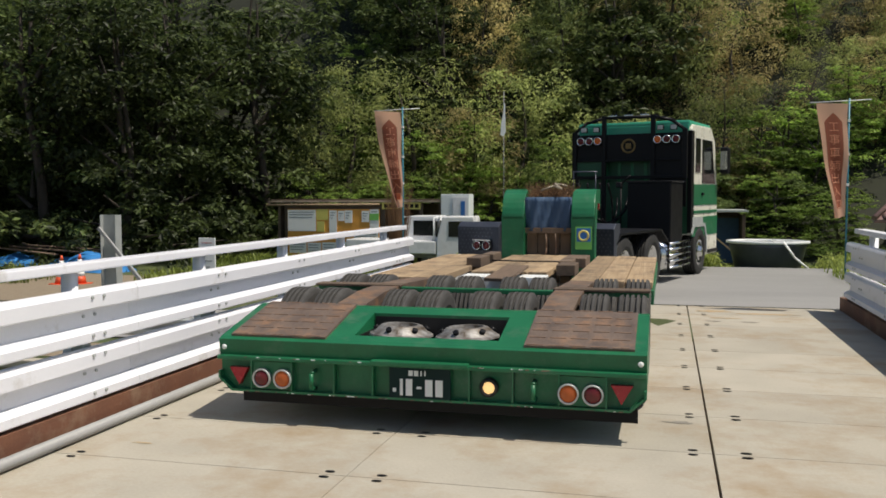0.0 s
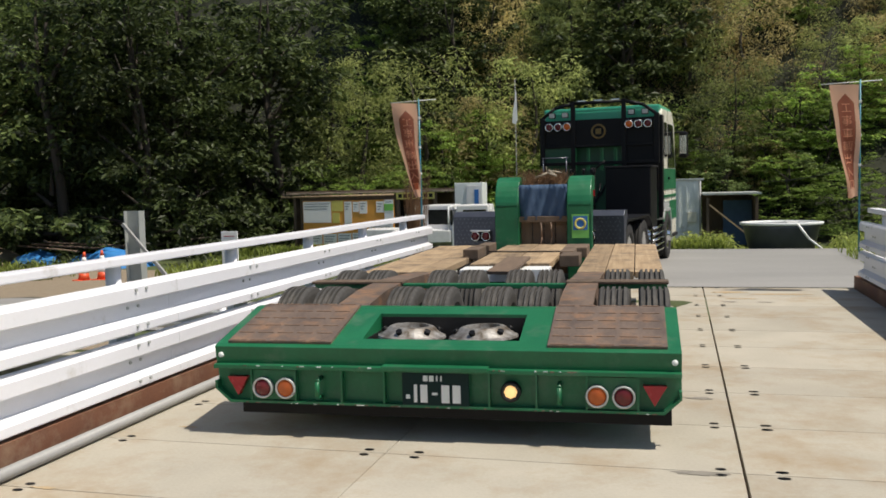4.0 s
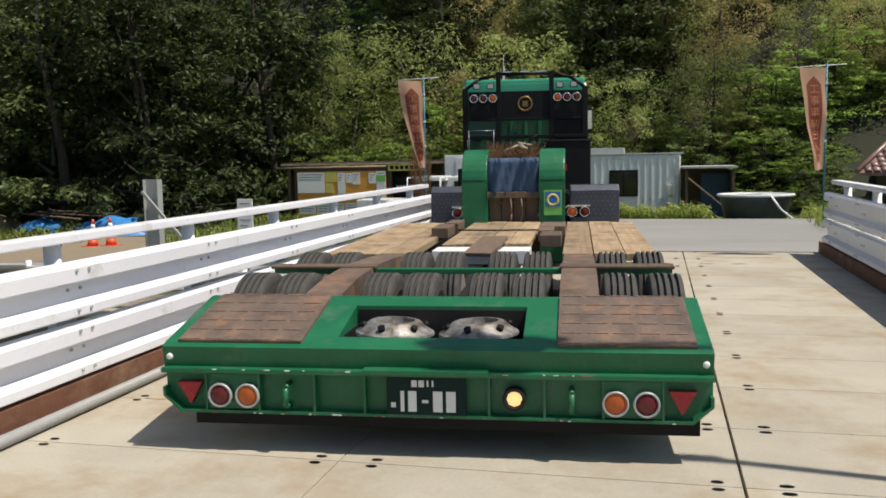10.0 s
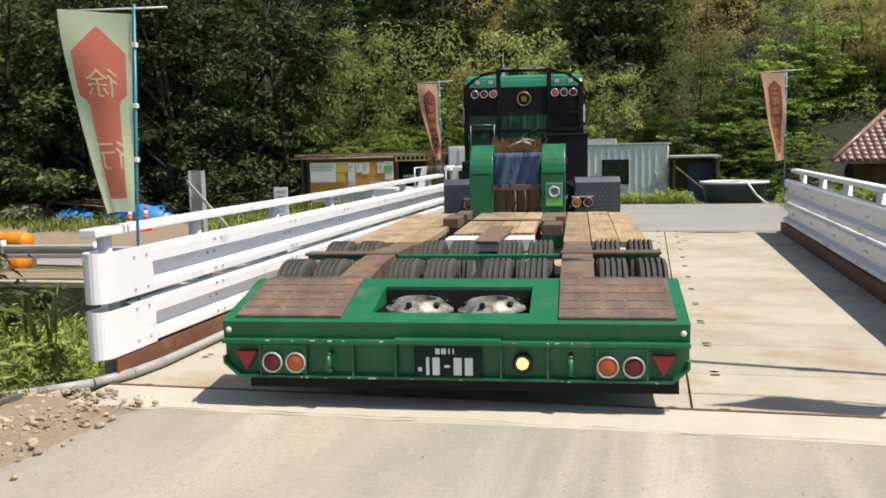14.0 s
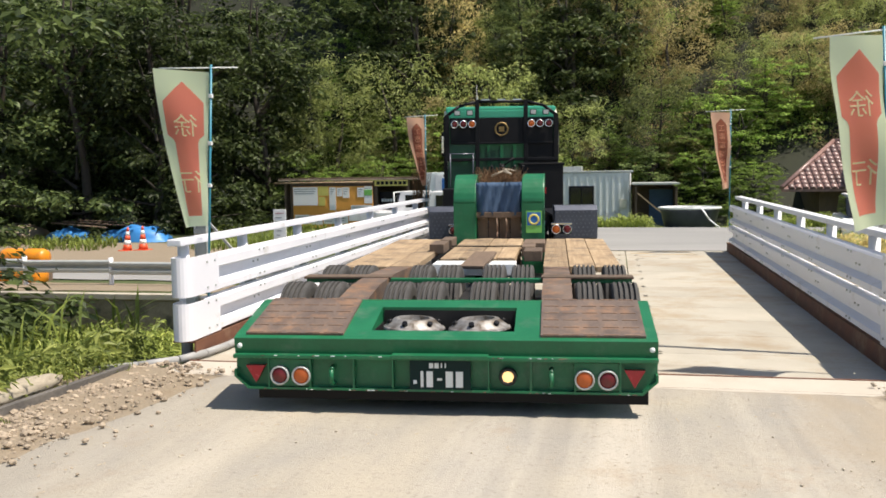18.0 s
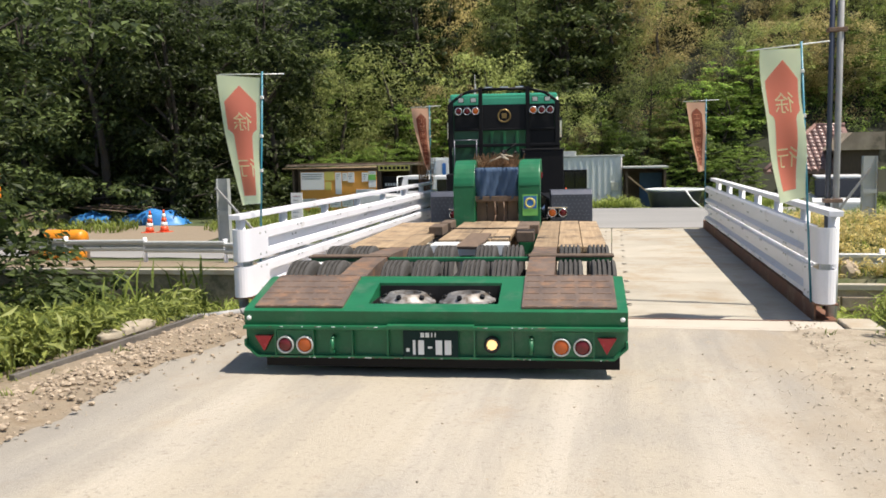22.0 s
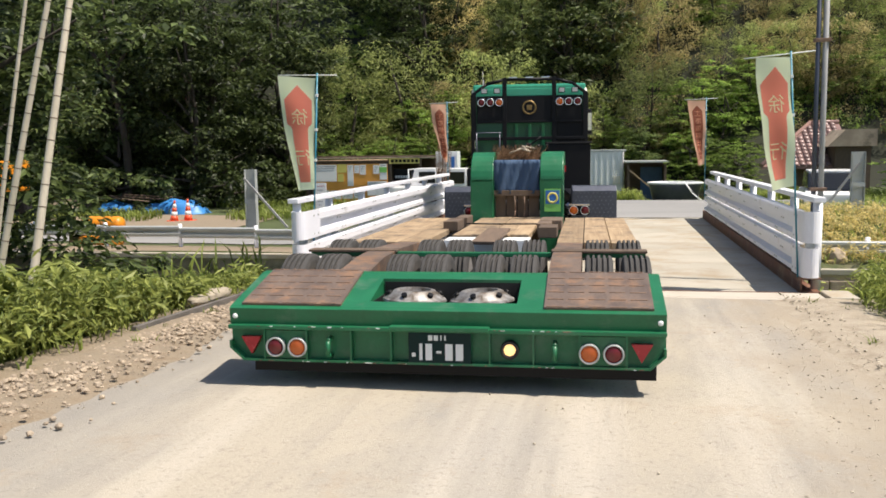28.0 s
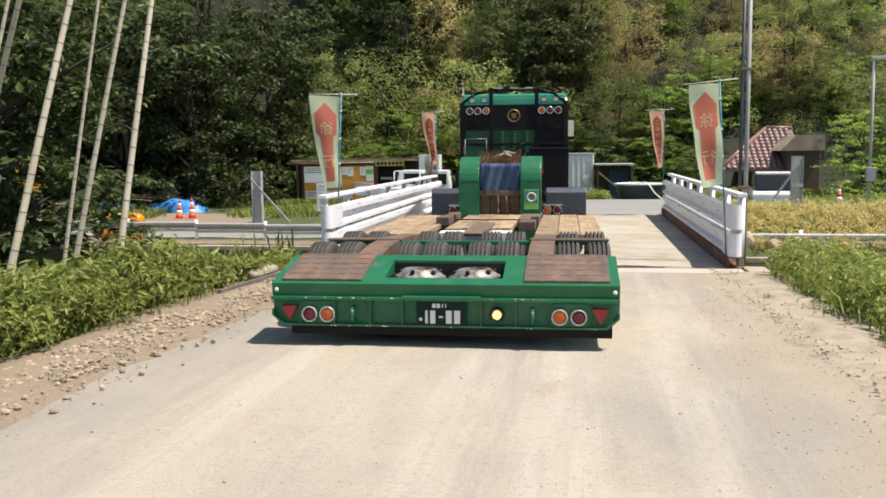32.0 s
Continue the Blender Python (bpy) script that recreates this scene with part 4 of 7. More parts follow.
# gooseneck arches with a blue cloth between them
for s in (-1, 1):
    pts = [(5.83, 0.62), (5.83, 1.55)]
    for k in range(9):
        a = math.pi - k * math.pi / 2 / 8
        pts.append((6.21 + 0.38 * math.cos(a), 1.50 + 0.38 * math.sin(a)))
    pts += [(6.75, 1.88), (6.75, 1.62), (6.3, 1.60), (6.15, 1.35), (6.12, 0.62)]
    arch = part("gooseneck_arch", prism(pts, "x", *sorted((s * 0.29, s * 0.575)), 0.012), M["green"], trailer, "rounded green gooseneck arch")
part("sticker", box(0.345, 0.545, 5.812, 5.818, 1.14, 1.42), M["sticker"], trailer, "square sticker with a ring mark")
part("sticker_ring", lathe([(0.07, 0.0), (0.07, -0.006), (0.045, -0.006), (0.045, 0.0)], 20, "Y", True), M["yellow_mark"], trailer, m=pose(0.445, 5.811, 1.31))
part("sticker_field", box(0.36, 0.53, 5.8085, 5.811, 1.235, 1.40), M["blue_mark"], trailer)
bm = bmesh.new()
n = 14
rows = [[bm.verts.new((-0.29 + 0.58 * i / n, 5.93 - 0.03 * math.sin(i * 1.9 + j * 0.7) - 0.02 * math.sin(i * 0.6), 1.78 - j * 0.06)) for i in range(n + 1)] for j in range(8)]
for a, b in zip(rows[:-1], rows[1:]):
    for i in range(n):
        bm.faces.new((a[i], a[i + 1], b[i + 1], b[i])).smooth = True
cl = part("cloth", bm, M["cloth_blue"], trailer, "faded blue cloth hung between the arches")
cl.modifiers.new("thick", "SOLIDIFY").thickness = 0.006
part("neck_beam", box(-0.29, 0.29, 6.05, 8.95, 1.28, 1.55, 0.01), M["darksteel"], trailer)
for k in range(4):
    part("neck_board", box(-0.28 + k * 0.14, -0.15 + k * 0.14, 5.99, 6.03, 0.70, 1.34, 0.004), M["oldwood"], trailer)
part("neck_bar", box(-0.30, 0.30, 5.90, 5.98, 1.33, 1.40, 0.006), M["oldwood"], trailer)
for x in (-0.03, 0.09):
    part("chain", pipe_bm(bmesh.new(), [(x, 5.91, 1.33), (x + 0.01, 5.90, 1.15), (x - 0.01, 5.91, 1.03)], 0.009, 6), M["rustbar"], trailer)
br = bmesh.new()
rb = random.Random(9)
for k in range(420):
    a = Vector((rb.uniform(-0.27, 0.27), rb.uniform(5.95, 6.6), 1.78))
    tube_bm(br, a, a + Vector((rb.uniform(-0.12, 0.12), rb.uniform(-0.1, 0.1), rb.uniform(0.05, 0.2))), 0.004, 3, 0.002, False)
part("dry_brush", br, M["dry"], trailer, "heap of brown dry brush")
part("rope", pipe_bm(bmesh.new(), [(-0.1, 5.95, 1.86), (0.05, 5.97, 1.92), (0.16, 5.95, 1.88), (0.05, 6.1, 1.95), (0.2, 6.2, 1.92)], 0.012, 6), M["rope"], trailer)
for s in (-1, 1):
    part("side_marker", box(s * 0.585 - 0.01, s * 0.585 + 0.01, 6.3, 6.36, 1.62, 1.70), M["reflector"], trailer)

# ---- tractor ----
tractor = thing("tractor_unit", "green and cream three-axle truck tractor with black cab rack", "truck")
chassis = part("chassis", box(-0.43, 0.43, -1.25, 4.6, 0.80, 1.0, 0.01), M["darksteel"], tractor)
part("fifth_wheel", lathe([(0.48, 0.98), (0.48, 1.06), (0.40, 1.10), (0.05, 1.10)], 28, "Z"), M["darksteel"], tractor, m=pose(0, 0, 0))
FRONT_AXLE = 3.5
TRACTOR_WHEELS = []
for y in (-0.84, 0.50):
    part("axle", tube((-0.9, y, 0.767), (0.9, y, 0.767), 0.08, 12), M["darksteel"], tractor)
    for s in (-1, 1):
        for x in (0.74, 1.03):
            TRACTOR_WHEELS.append(wheel(tractor, s * x, y, 0.431, 0.235, 0.767, out=s, dish=0.12 if x > 0.9 else 0.03, rim_mat="chrome"))
part("axle", tube((-0.9, FRONT_AXLE, 0.767), (0.9, FRONT_AXLE, 0.767), 0.07, 12), M["darksteel"], tractor)
FRONT_WHEELS = [wheel(tractor, s * 1.0, FRONT_AXLE, 0.431, 0.26, 0.767, out=s, dish=-0.02, rim_mat="chrome", name="front_wheel") for s in (-1, 1)]
# rear fenders: chequer-plate boxes behind, black arches over the tyres
for s in (-1, 1):
    fx = (-1.28, -0.60) if s < 0 else (0.54, 1.165)
    prof = [(-1.42, 0.93), (-1.42, 1.34), (-1.34, 1.41), (-1.17, 1.41), (-1.17, 1.30), (-1.27, 1.12), (-1.30, 0.93)]
    fen = part("rear_fender", prism(prof, "x", *fx, 0.008), M["checker"], tractor, "dark chequer-plate rear fender")
    for i in range(9):
        for j in range(7):
            xx = fx[0] + 0.05 + i * 0.061 + (0.03 if j % 2 else 0)
            part("tread_stud", box(-0.013, 0.013, -1.425, -1.418, -0.004, 0.004), M["stud"], fen, m=Matrix.Translation((xx, 0, 0.98 + j * 0.055)) @ pose(0, 0, 0, 0, 45 if (i + j) % 2 else -45, 0))
    bx = -0.85 if s < 0 else 0.635
    hous = part("lamp_bracket", box(bx - 0.15, bx + 0.15, -1.49, -1.42, 1.135, 1.16, 0.004), M["chrome"], tractor)
    part("lamp_back", box(bx - 0.14, bx + 0.14, -1.465, -1.425, 1.0, 1.135), M["black"], tractor)
    for x, lens in ((bx + s * 0.08, "red_lens"), (bx - s * 0.08, "amber_lens" if s > 0 else "red_lens")):
        lamp = part("tail_lamp", lathe([(0.068, -1.46), (0.068, -1.495), (0.06, -1.498), (0.058, -1.48)], 24, "Y"), M["chrome"], tractor, m=pose(x, 0, 1.07))
        part("lens", lathe([(0.057, -1.47), (0.055, -1.488), (0.03, -1.498), (0.004, -1.50)], 24, "Y"), M[lens], lamp)
    part("mud_flap", box(fx[0] + 0.02, fx[1], -1.36, -1.348, 0.50, 0.93), M["rubber"], tractor)
    arc = []
    for yc in (-0.84, 0.50):
        for k in range(7):
            a = math.pi * (0.95 - k * 0.9 / 6)
            arc.append((yc + 0.60 * math.cos(a), 0.5 + 0.60 * math.sin(a)))
    top = [(p[0], min(1.13, p[1] + 0.03)) for p in arc]
    up = [(-1.32, 1.14), (-1.12, 1.27), (0.85, 1.27), (1.24, 1.08), (1.22, 1.05), (0.84, 1.24), (-1.11, 1.24), (-1.30, 1.11)]
    part("wheel_guard", prism(up, "x", *fx), M["black"], tractor)
# equipment behind the cab
part("tool_box", box(0.30, 1.06, 1.75, 2.50, 1.0, 2.02, 0.02), M["black"], tractor, "black equipment box behind the cab")
part("tool_box_lid", box(0.28, 1.08, 1.73, 2.52, 2.02, 2.05, 0.006), M["darksteel"], tractor)
part("tool_box", box(-1.12, -0.45, 1.55, 2.35, 1.0, 1.60, 0.015), M["black"], tractor)
for s in (-1, 1):
    part("fuel_tank", lathe([(0.02, 1.5), (0.25, 1.5), (0.27, 1.52), (0.27, 2.6), (0.25, 2.62), (0.02, 2.62)], 20, "Y"), M["chrome"], tractor, m=pose(s * 0.82, 0, 0.78))
    for k in range(5):
        part("side_bar", tube((s * 1.13, 1.42, 0.60 + k * 0.10), (s * 1.13, 2.72, 0.60 + k * 0.10), 0.022, 10), M["chrome"], tractor)
    for y in (1.45, 2.70):
        part("side_bar_post", box(s * 1.11 - 0.012, s * 1.11 + 0.012, y - 0.02, y + 0.02, 0.56, 1.04), M["darksteel"], tractor)
# cab
CW = 1.09
CB, CF = 2.95, 4.95
cabp = [(CB, 1.10), (CB, 2.98), (CB + 0.1, 3.08), (CF - 0.55, 3.10), (CF - 0.22, 2.85), (CF, 1.95), (CF + 0.04, 1.20), (CF + 0.04, 0.66), (4.02, 0.66), (4.0, 0.95), (3.85, 1.22), (3.15, 1.22), (3.02, 1.10)]
cab = part("cab", prism(cabp, "x", -CW, CW, 0.03), M["cream"], tractor, "cream and green cab")
part("roof_panel", box(-CW + 0.03, CW - 0.03, CB - 0.03, CF - 0.5, 3.04, 3.15, 0.04), M["lightgreen"], cab)
part("cab_back", box(-CW + 0.05, CW - 0.05, CB - 0.03, CB + 0.03, 1.1, 2.92, 0.01), M["darkgreen"], cab, "dark green rear wall of the cab")
part("cab_pillar", box(-CW + 0.002, -CW + 0.062, CB - 0.045, CB + 0.02, 1.95, 2.78, 0.006), M["cream"], cab)
part("cab_pillar", box(CW - 0.035, CW - 0.002, CB - 0.045, CB + 0.02, 1.9, 2.9, 0.006), M["cream"], cab)
part("cab_back_trim", box(-CW + 0.05, CW - 0.05, CB - 0.035, CB + 0.02, 2.92, 3.08, 0.02), M["lightgreen"], cab)
for s in (-1, 1):
    sx = sorted((s * (CW + 0.002), s * (CW + 0.012)))
    part("green_band", box(*sx, CB + 0.05, CF - 0.05, 1.62, 2.0), M["green"], cab)
    part("green_band", box(*sx, CB + 0.02, CF - 0.02, 1.05, 1.40), M["green"], cab)
    part("side_window", prism([(3.70, 2.02), (3.70, 2.84), (4.44, 2.84), (4.70, 2.02)], "x", *sorted((s * (CW + 0.001), s * (CW + 0.014)))), M["glass"], cab)
    part("side_window", prism([(3.22, 2.22), (3.22, 2.84), (3.55, 2.84), (3.55, 2.22)], "x", *sorted((s * (CW + 0.001), s * (CW + 0.014)))), M["glass"], cab)
    part("corner_post", box(*sorted((s * (CW - 0.06), s * (CW + 0.016))), CB - 0.05, CB + 0.14, 1.12, 2.96, 0.012), M["black"], cab)
    part("stripe", box(*sorted((s * (CW + 0.003), s * (CW + 0.014))), CB + 0.16, CF - 0.06, 1.47, 1.52), M["green"], cab)
    part("sill_panel", box(*sorted((s * (CW + 0.012), s * (CW + 0.022))), CB + 0.05, 3.75, 1.24, 1.40), M["galv"], cab)
    part("step", box(*sorted((s * (CW - 0.02), s * (CW + 0.05))), 4.12, 4.85, 0.70, 0.76, 0.01), M["darksteel"], cab)
    part("door_handle", box(*sorted((s * (CW + 0.01), s * (CW + 0.04))), 3.64, 3.78, 1.80, 1.85, 0.006), M["black"], cab)
    part("wheel_arch", prism([(2.98, 1.08), (3.14, 1.22), (3.86, 1.22), (4.0, 0.98), (4.02, 0.72), (4.08, 0.72), (4.07, 1.0), (3.9, 1.28), (3.08, 1.28), (2.92, 1.12)], "x", *sorted((s * 0.72, s * (CW + 0.03)))), M["galv"], cab)
    mir = part("mirror_arm", pipe_bm(bmesh.new(), [(s * CW, 4.75, 2.72), (s * (CW + (0.16 if s > 0 else 0.05)), 4.95, 2.74), (s * (CW + (0.17 if s > 0 else 0.06)), 4.95, 2.25)], 0.014, 8), M["black"], cab)
    part("mirror", box(*sorted((s * (CW + (0.09 if s > 0 else -0.01)), s * (CW + (0.25 if s > 0 else 0.09)))), 4.74, 5.0, 2.22, 2.74, 0.05), M["black"], mir)
    part("mirror_glass", box(*sorted((s * (CW + (0.105 if s > 0 else 0.0)), s * (CW + (0.235 if s > 0 else 0.08)))), 4.733, 4.739, 2.30, 2.66), M["chrome"], mir)
# black rack behind the cab, with lamps
rack = part("cab_rack", box(-1.08, -0.99, 2.66, 2.72, 2.15, 2.98, 0.012), M["black"], tractor, "black lamp rack behind the cab")
for x0, x1, z0, z1 in ((0.99, 1.08, 2.15, 2.98), (-0.50, -0.42, 1.0, 3.26), (0.42, 0.50, 1.0, 3.26), (-0.98, 0.98, 2.42, 2.46), (-1.08, -0.5, 2.70, 2.96), (0.5, 1.08, 2.70, 2.96), (-1.08, 1.08, 2.10, 2.16)):
    if z0 == 2.70:
        continue
    part("rack_bar", box(x0, x1, 2.66, 2.72, z0, z1, 0.01), M["black"], rack)
part("rack_bar", pipe_bm(bmesh.new(), [(-1.04, 2.69, 2.96), (-0.80, 2.69, 3.14), (-0.46, 2.69, 3.22), (0.46, 2.69, 3.22), (0.80, 2.69, 3.14), (1.04, 2.69, 2.96)], 0.03, 10), M["black"], rack)
part("rack_panel", box(-0.98, 0.98, 2.70, 2.73, 2.46, 2.92, 0.006), M["black"], rack)
part("rack_panel", box(0.42, 1.06, 2.70, 2.73, 1.6, 2.46, 0.006), M["black"], rack)
part("rack_panel", box(-1.04, -0.5, 2.70, 2.73, 2.16, 2.42), M["darkgreen"], rack)
part("crest", lathe([(0.135, 2.672), (0.135, 2.66), (0.105, 2.658), (0.10, 2.672)], 28, "Y"), M["gold"], rack, "round golden crest mark", m=pose(0, 0.03, 2.70))
part("crest_mark", box(-0.05, 0.05, 2.685, 2.698, 2.65, 2.75, 0.01), M["gold"], rack)
for s in (-1, 1):
    for k, lens in enumerate(("amber_lens", "red_lens", "red_lens")):
        x = s * (0.56 + 0.165 * k)
        lamp = part("rack_lamp", lathe([(0.075, 2.66), (0.075, 2.60), (0.064, 2.597), (0.062, 2.62)], 24, "Y"), M["chrome"], rack, m=pose(x, 0, 2.80))
        part("lens", lathe([(0.06, 2.63), (0.058, 2.612), (0.03, 2.60), (0.004, 2.597)], 24, "Y"), M[lens], lamp)
    for k in range(2):
        x = s * (0.60 + 0.24 * k)
        sq = part("work_lamp", box(x - 0.06, x + 0.06, 2.64, 2.70, 2.965, 3.06, 0.01), M["black"], rack)
        part("lens", box(x - 0.048, x + 0.048, 2.632, 2.642, 2.975, 3.05, 0.004), M["galv"], sq)
for x in (-0.3, 0.0, 0.3):
    part("roof_lamp", box(x - 0.08, x + 0.08, 2.68, 2.76, 3.225, 3.27, 0.01), M["chrome"], rack)
# hoses and catwalk clutter between cab and gooseneck
hose = bmesh.new()
for k in range(4):
    pts = []
    for i in range(9):
        t = i / 8
        pts.append((-0.15 + 0.1 * k + 0.12 * math.sin(t * 5 + k), 2.55 - 1.7 * t, 1.75 - 0.55 * math.sin(t * math.pi) + 0.25 * t))
    pipe_bm(hose, pts, 0.018, 6)
part("air_hoses", hose, M["black"], tractor)
part("hose_stand", pipe_bm(bmesh.new(), [(0.0, 2.3, 1.1), (0.0, 2.3, 2.0), (0.2, 2.2, 2.15)], 0.016, 8), M["darksteel"], tractor)
part("hose_coupler", box(-0.07, 0.03, 2.22, 2.32, 1.94, 2.04, 0.02), M["darksteel"], tractor)
for k in range(5):
    part("back_stiffener", box(-0.52 + k * 0.25, -0.46 + k * 0.25, 2.90, 2.93, 2.0, 2.40, 0.006), M["green"], cab)
part("catwalk", box(-0.55, 0.55, 1.0, 2.6, 1.0, 1.03), M["checker"], tractor)
for x in (-0.98, -0.55):
    part("handrail", pipe_bm(bmesh.new(), [(x, 2.5, 1.6), (x, 2.5, 2.25)], 0.010, 8), M["stud"], tractor)
part("handrail", pipe_bm(bmesh.new(), [(-1.0, 2.5, 2.24), (-0.52, 2.5, 2.24)], 0.010, 8), M["stud"], tractor)
part("aerial", tube((-0.35, 3.4, 3.1), (-0.35, 3.4, 3.6), 0.004, 6), M["darksteel"], tractor)


# both were drawn at working size: bring them to true size and set them on their tyres
def to_true_size(root, TRUE, SINK):
    done = set()
    for ob in root.children_recursive:
        if ob.type == "MESH" and ob.data.name not in done:
            done.add(ob.data.name)
            ob.data.transform(Matrix.Scale(TRUE, 4))
        m = ob.matrix_basis.copy()
        m.translation = m.translation * TRUE + (Vector((0, 0, SINK)) if ob.parent == root else Vector())
        ob.matrix_basis = m


to_true_size(trailer, 1.243, -0.4715)
to_true_size(tractor, 1.207, -0.406)


# ---- flags ----
FLAG_CLOTHS = []


def text_mesh(body, size):
    """Letters as a flat mesh, centred, in the built-in font."""
    cu = bpy.data.curves.new("letters", "FONT")
    cu.body = body
    cu.size = size
    cu.align_x, cu.align_y = "CENTER", "CENTER"
    cu.resolution_u = 2
    ob = bpy.data.objects.new("letters", cu)
    scene.collection.objects.link(ob)
    dg = bpy.context.evaluated_depsgraph_get()
    me = bpy.data.meshes.new_from_object(ob.evaluated_get(dg))
    bpy.data.objects.remove(ob)
    return me


def flag(x, y, base, side, width, top, bottom, low_width, slant, field, words, mirrored, seed, curl=0.03, lean=0.0):
    """A tall advertising flag: pole, crossbar and a cloth that hangs to one side (-1: to -x) of the pole."""
    labels = {"green": "pale green banner flag with a red arrow on a pole", "orange": "orange banner flag with brown lettering on a pole"}
    t = thing("banner_flag", labels[field], "flag", pose(x, y, 0, 0, lean, 0), group="banner flags along the bridge")
    part("pole", tube((0, 0, base), (0, 0, top + 0.08), 0.013, 10), M["pole_blue"], t, "teal plastic flag pole")
    part("crossbar", tube((side * (width + 0.03), 0, top + 0.03), (-side * 0.30, 0, top + 0.055), 0.007, 8), M["mark"], t)
    for zz in (top - 0.25, top - 0.75, top - 1.2):
        part("clip", box(-0.02, 0.02, -0.02, 0.02, zz - 0.02, zz + 0.02, 0.004), M["mark"], t)

    def at(u, v, lift=0.0):
        w = width + (low_width - width) * v ** 1.3
        xx = side * (0.02 + w * u)
        zz = top + (bottom - top) * v + 0.06 * v * (1 - u) * 0.5
        yy = curl * math.sin(u * 5.0 + v * 4.0 + seed) * (0.4 + v) + 0.5 * curl * math.sin(v * 11 + seed * 2 + u * 2)
        return (xx, yy - lift, zz)

    def panel(u0, u1, v0, v1, nu, nv, lift):
        bm = bmesh.new()
        rows = []
        for j in range(nv + 1):
            v = v0 + (v1 - v0) * j / nv
            rows.append([bm.verts.new(at(u0 + (u1 - u0) * i / nu, v, lift)) for i in range(nu + 1)])
        for a, b in zip(rows[:-1], rows[1:]):
            for i in range(nu):
                bm.faces.new((a[i], a[i + 1], b[i + 1], b[i])).smooth = True
        return bm

    cloth = part("cloth", panel(0, 1, 0, 1, 14, 30, 0), M["flag_green" if field == "green" else "flag_orange"], t)
    FLAG_CLOTHS.append(cloth)
    if field == "green":
        # arrow head over a shaft
        b2 = bmesh.new()
        rows = []
        for j in range(34):
            v = 0.07 + 0.86 * j / 33
            if v < 0.20:
                h = 0.40 * (v - 0.07) / 0.13
            elif v < 0.42:
                h = 0.40
            elif v < 0.44:
                h = 0.40 - 0.14 * (v - 0.42) / 0.02
            else:
                h = 0.26
            rows.append([b2.verts.new(at(0.5 + h * (i / 5 - 1), v, 0.004)) for i in range(11)])
        for a, b in zip(rows[:-1], rows[1:]):
            for i in range(10):
                b2.faces.new((a[i], a[i + 1], b[i + 1], b[i])).smooth = True
        part("print", b2, M["flag_red"], cloth)
        ink = M["flag_green"]
        spots = [(0.5, 0.36, 0.22), (0.5, 0.72, 0.22)]
    else:
        b2 = bmesh.new()
        rows = []
        for j in range(30):
            v = 0.08 + 0.84 * j / 29
            h = 0.30 * (v - 0.08) / 0.08 if v < 0.16 else 0.30
            rows.append([b2.verts.new(at(0.5 + h * (i / 4 - 1), v, 0.004)) for i in range(9)])
        for a, b in zip(rows[:-1], rows[1:]):
            for i in range(8):
                b2.faces.new((a[i], a[i + 1], b[i + 1], b[i])).smooth = True
        part("print", b2, M["flag_brown"], cloth)
        ink = M["flag_orange"]
        n = len(words)
        spots = [(0.5, 0.21 + 0.68 * k / (n - 1), 0.145) for k in range(n)]
    for ch, (cu, cv, size) in zip(words, spots):
        me = text_mesh(ch, size * 1.15)
        for vtx in me.vertices:
            px, pz = vtx.co.x, vtx.co.y
            if mirrored:
                px = -px
            u = cu + side * px / max(0.2, width + (low_width - width) * cv ** 1.3)
            vtx.co = at(u, cv - pz / (top - bottom), 0.008)
        me.materials.append(ink)
        part("lettering", me, None, cloth)
    return t


flag(-3.39, 0.50, 0.20, -1, 0.57, 3.02, 1.36, 0.22, 0.2, "green", "徐行", True, 0.4, lean=3.0)
flag(3.50, 0.20, 0.20, -1, 0.56, 3.09, 1.38, 0.42, 0.1, "green", "徐行", True, 2.1, lean=-3.3)
flag(-3.45, 12.35, 0.20, -1, 0.48, 3.18, 1.55, 0.08, 0.3, "orange", "工事車輌出入口", False, 1.2, 0.04)
flag(3.50, 12.24, 0.60, -1, 0.52, 3.12, 1.42, 0.20, 0.2, "orange", "工事車輌出入口", False, 3.0)


# ---- far bank ----
def guard_rail_low(pts, label):
    t = thing("roadside_guard_rail", label, "guard rail")
    for (x0, y0, z0), (x1, y1, z1) in zip(pts[:-1], pts[1:]):
        L_ = math.hypot(x1 - x0, y1 - y0)
        a = math.degrees(math.atan2(y1 - y0, x1 - x0))
        prof = [(-0.03, -0.15), (-0.09, -0.12), (-0.09, -0.06), (-0.04, -0.02), (-0.04, 0.02), (-0.09, 0.06), (-0.09, 0.12), (-0.03, 0.15), (-0.024, 0.15), (-0.084, 0.118), (-0.084, 0.062), (-0.034, 0.02), (-0.034, -0.02), (-0.084, -0.062), (-0.084, -0.118), (-0.024, -0.15)]
        part("beam", prism(prof, "x", 0, L_), M["galv"], t, m=pose(x0, y0, z0 - 0.22, 0, 0, a))
    for x, y, z in pts:
        part("post", tube((x, y, z - 1.1), (x, y, z + 0.02), 0.055, 12), M["white"], t)
    return t


guard_rail_low([(-23.6, 10.1, 0.10), (-21.4, 10.1, 0.10), (-19.3, 10.1, 0.10), (-17.1, 10.15, 0.08), (-14.95, 10.2, 0.05), (-12.78, 10.22, 0.02), (-10.61, 10.35, -0.02), (-8.38, 10.31, -0.06), (-6.2, 10.28, -0.08), (-4.1, 10.25, -0.10)], "weathered galvanised roadside guard rail with white posts")
guard_rail_low([(4.2, 9.8, -0.24), (6.91, 9.71, -0.24), (9.3, 9.65, -0.24), (11.7, 9.6, -0.24), (15.5, 9.6, -0.24)], "galvanised roadside guard rail in long grass")


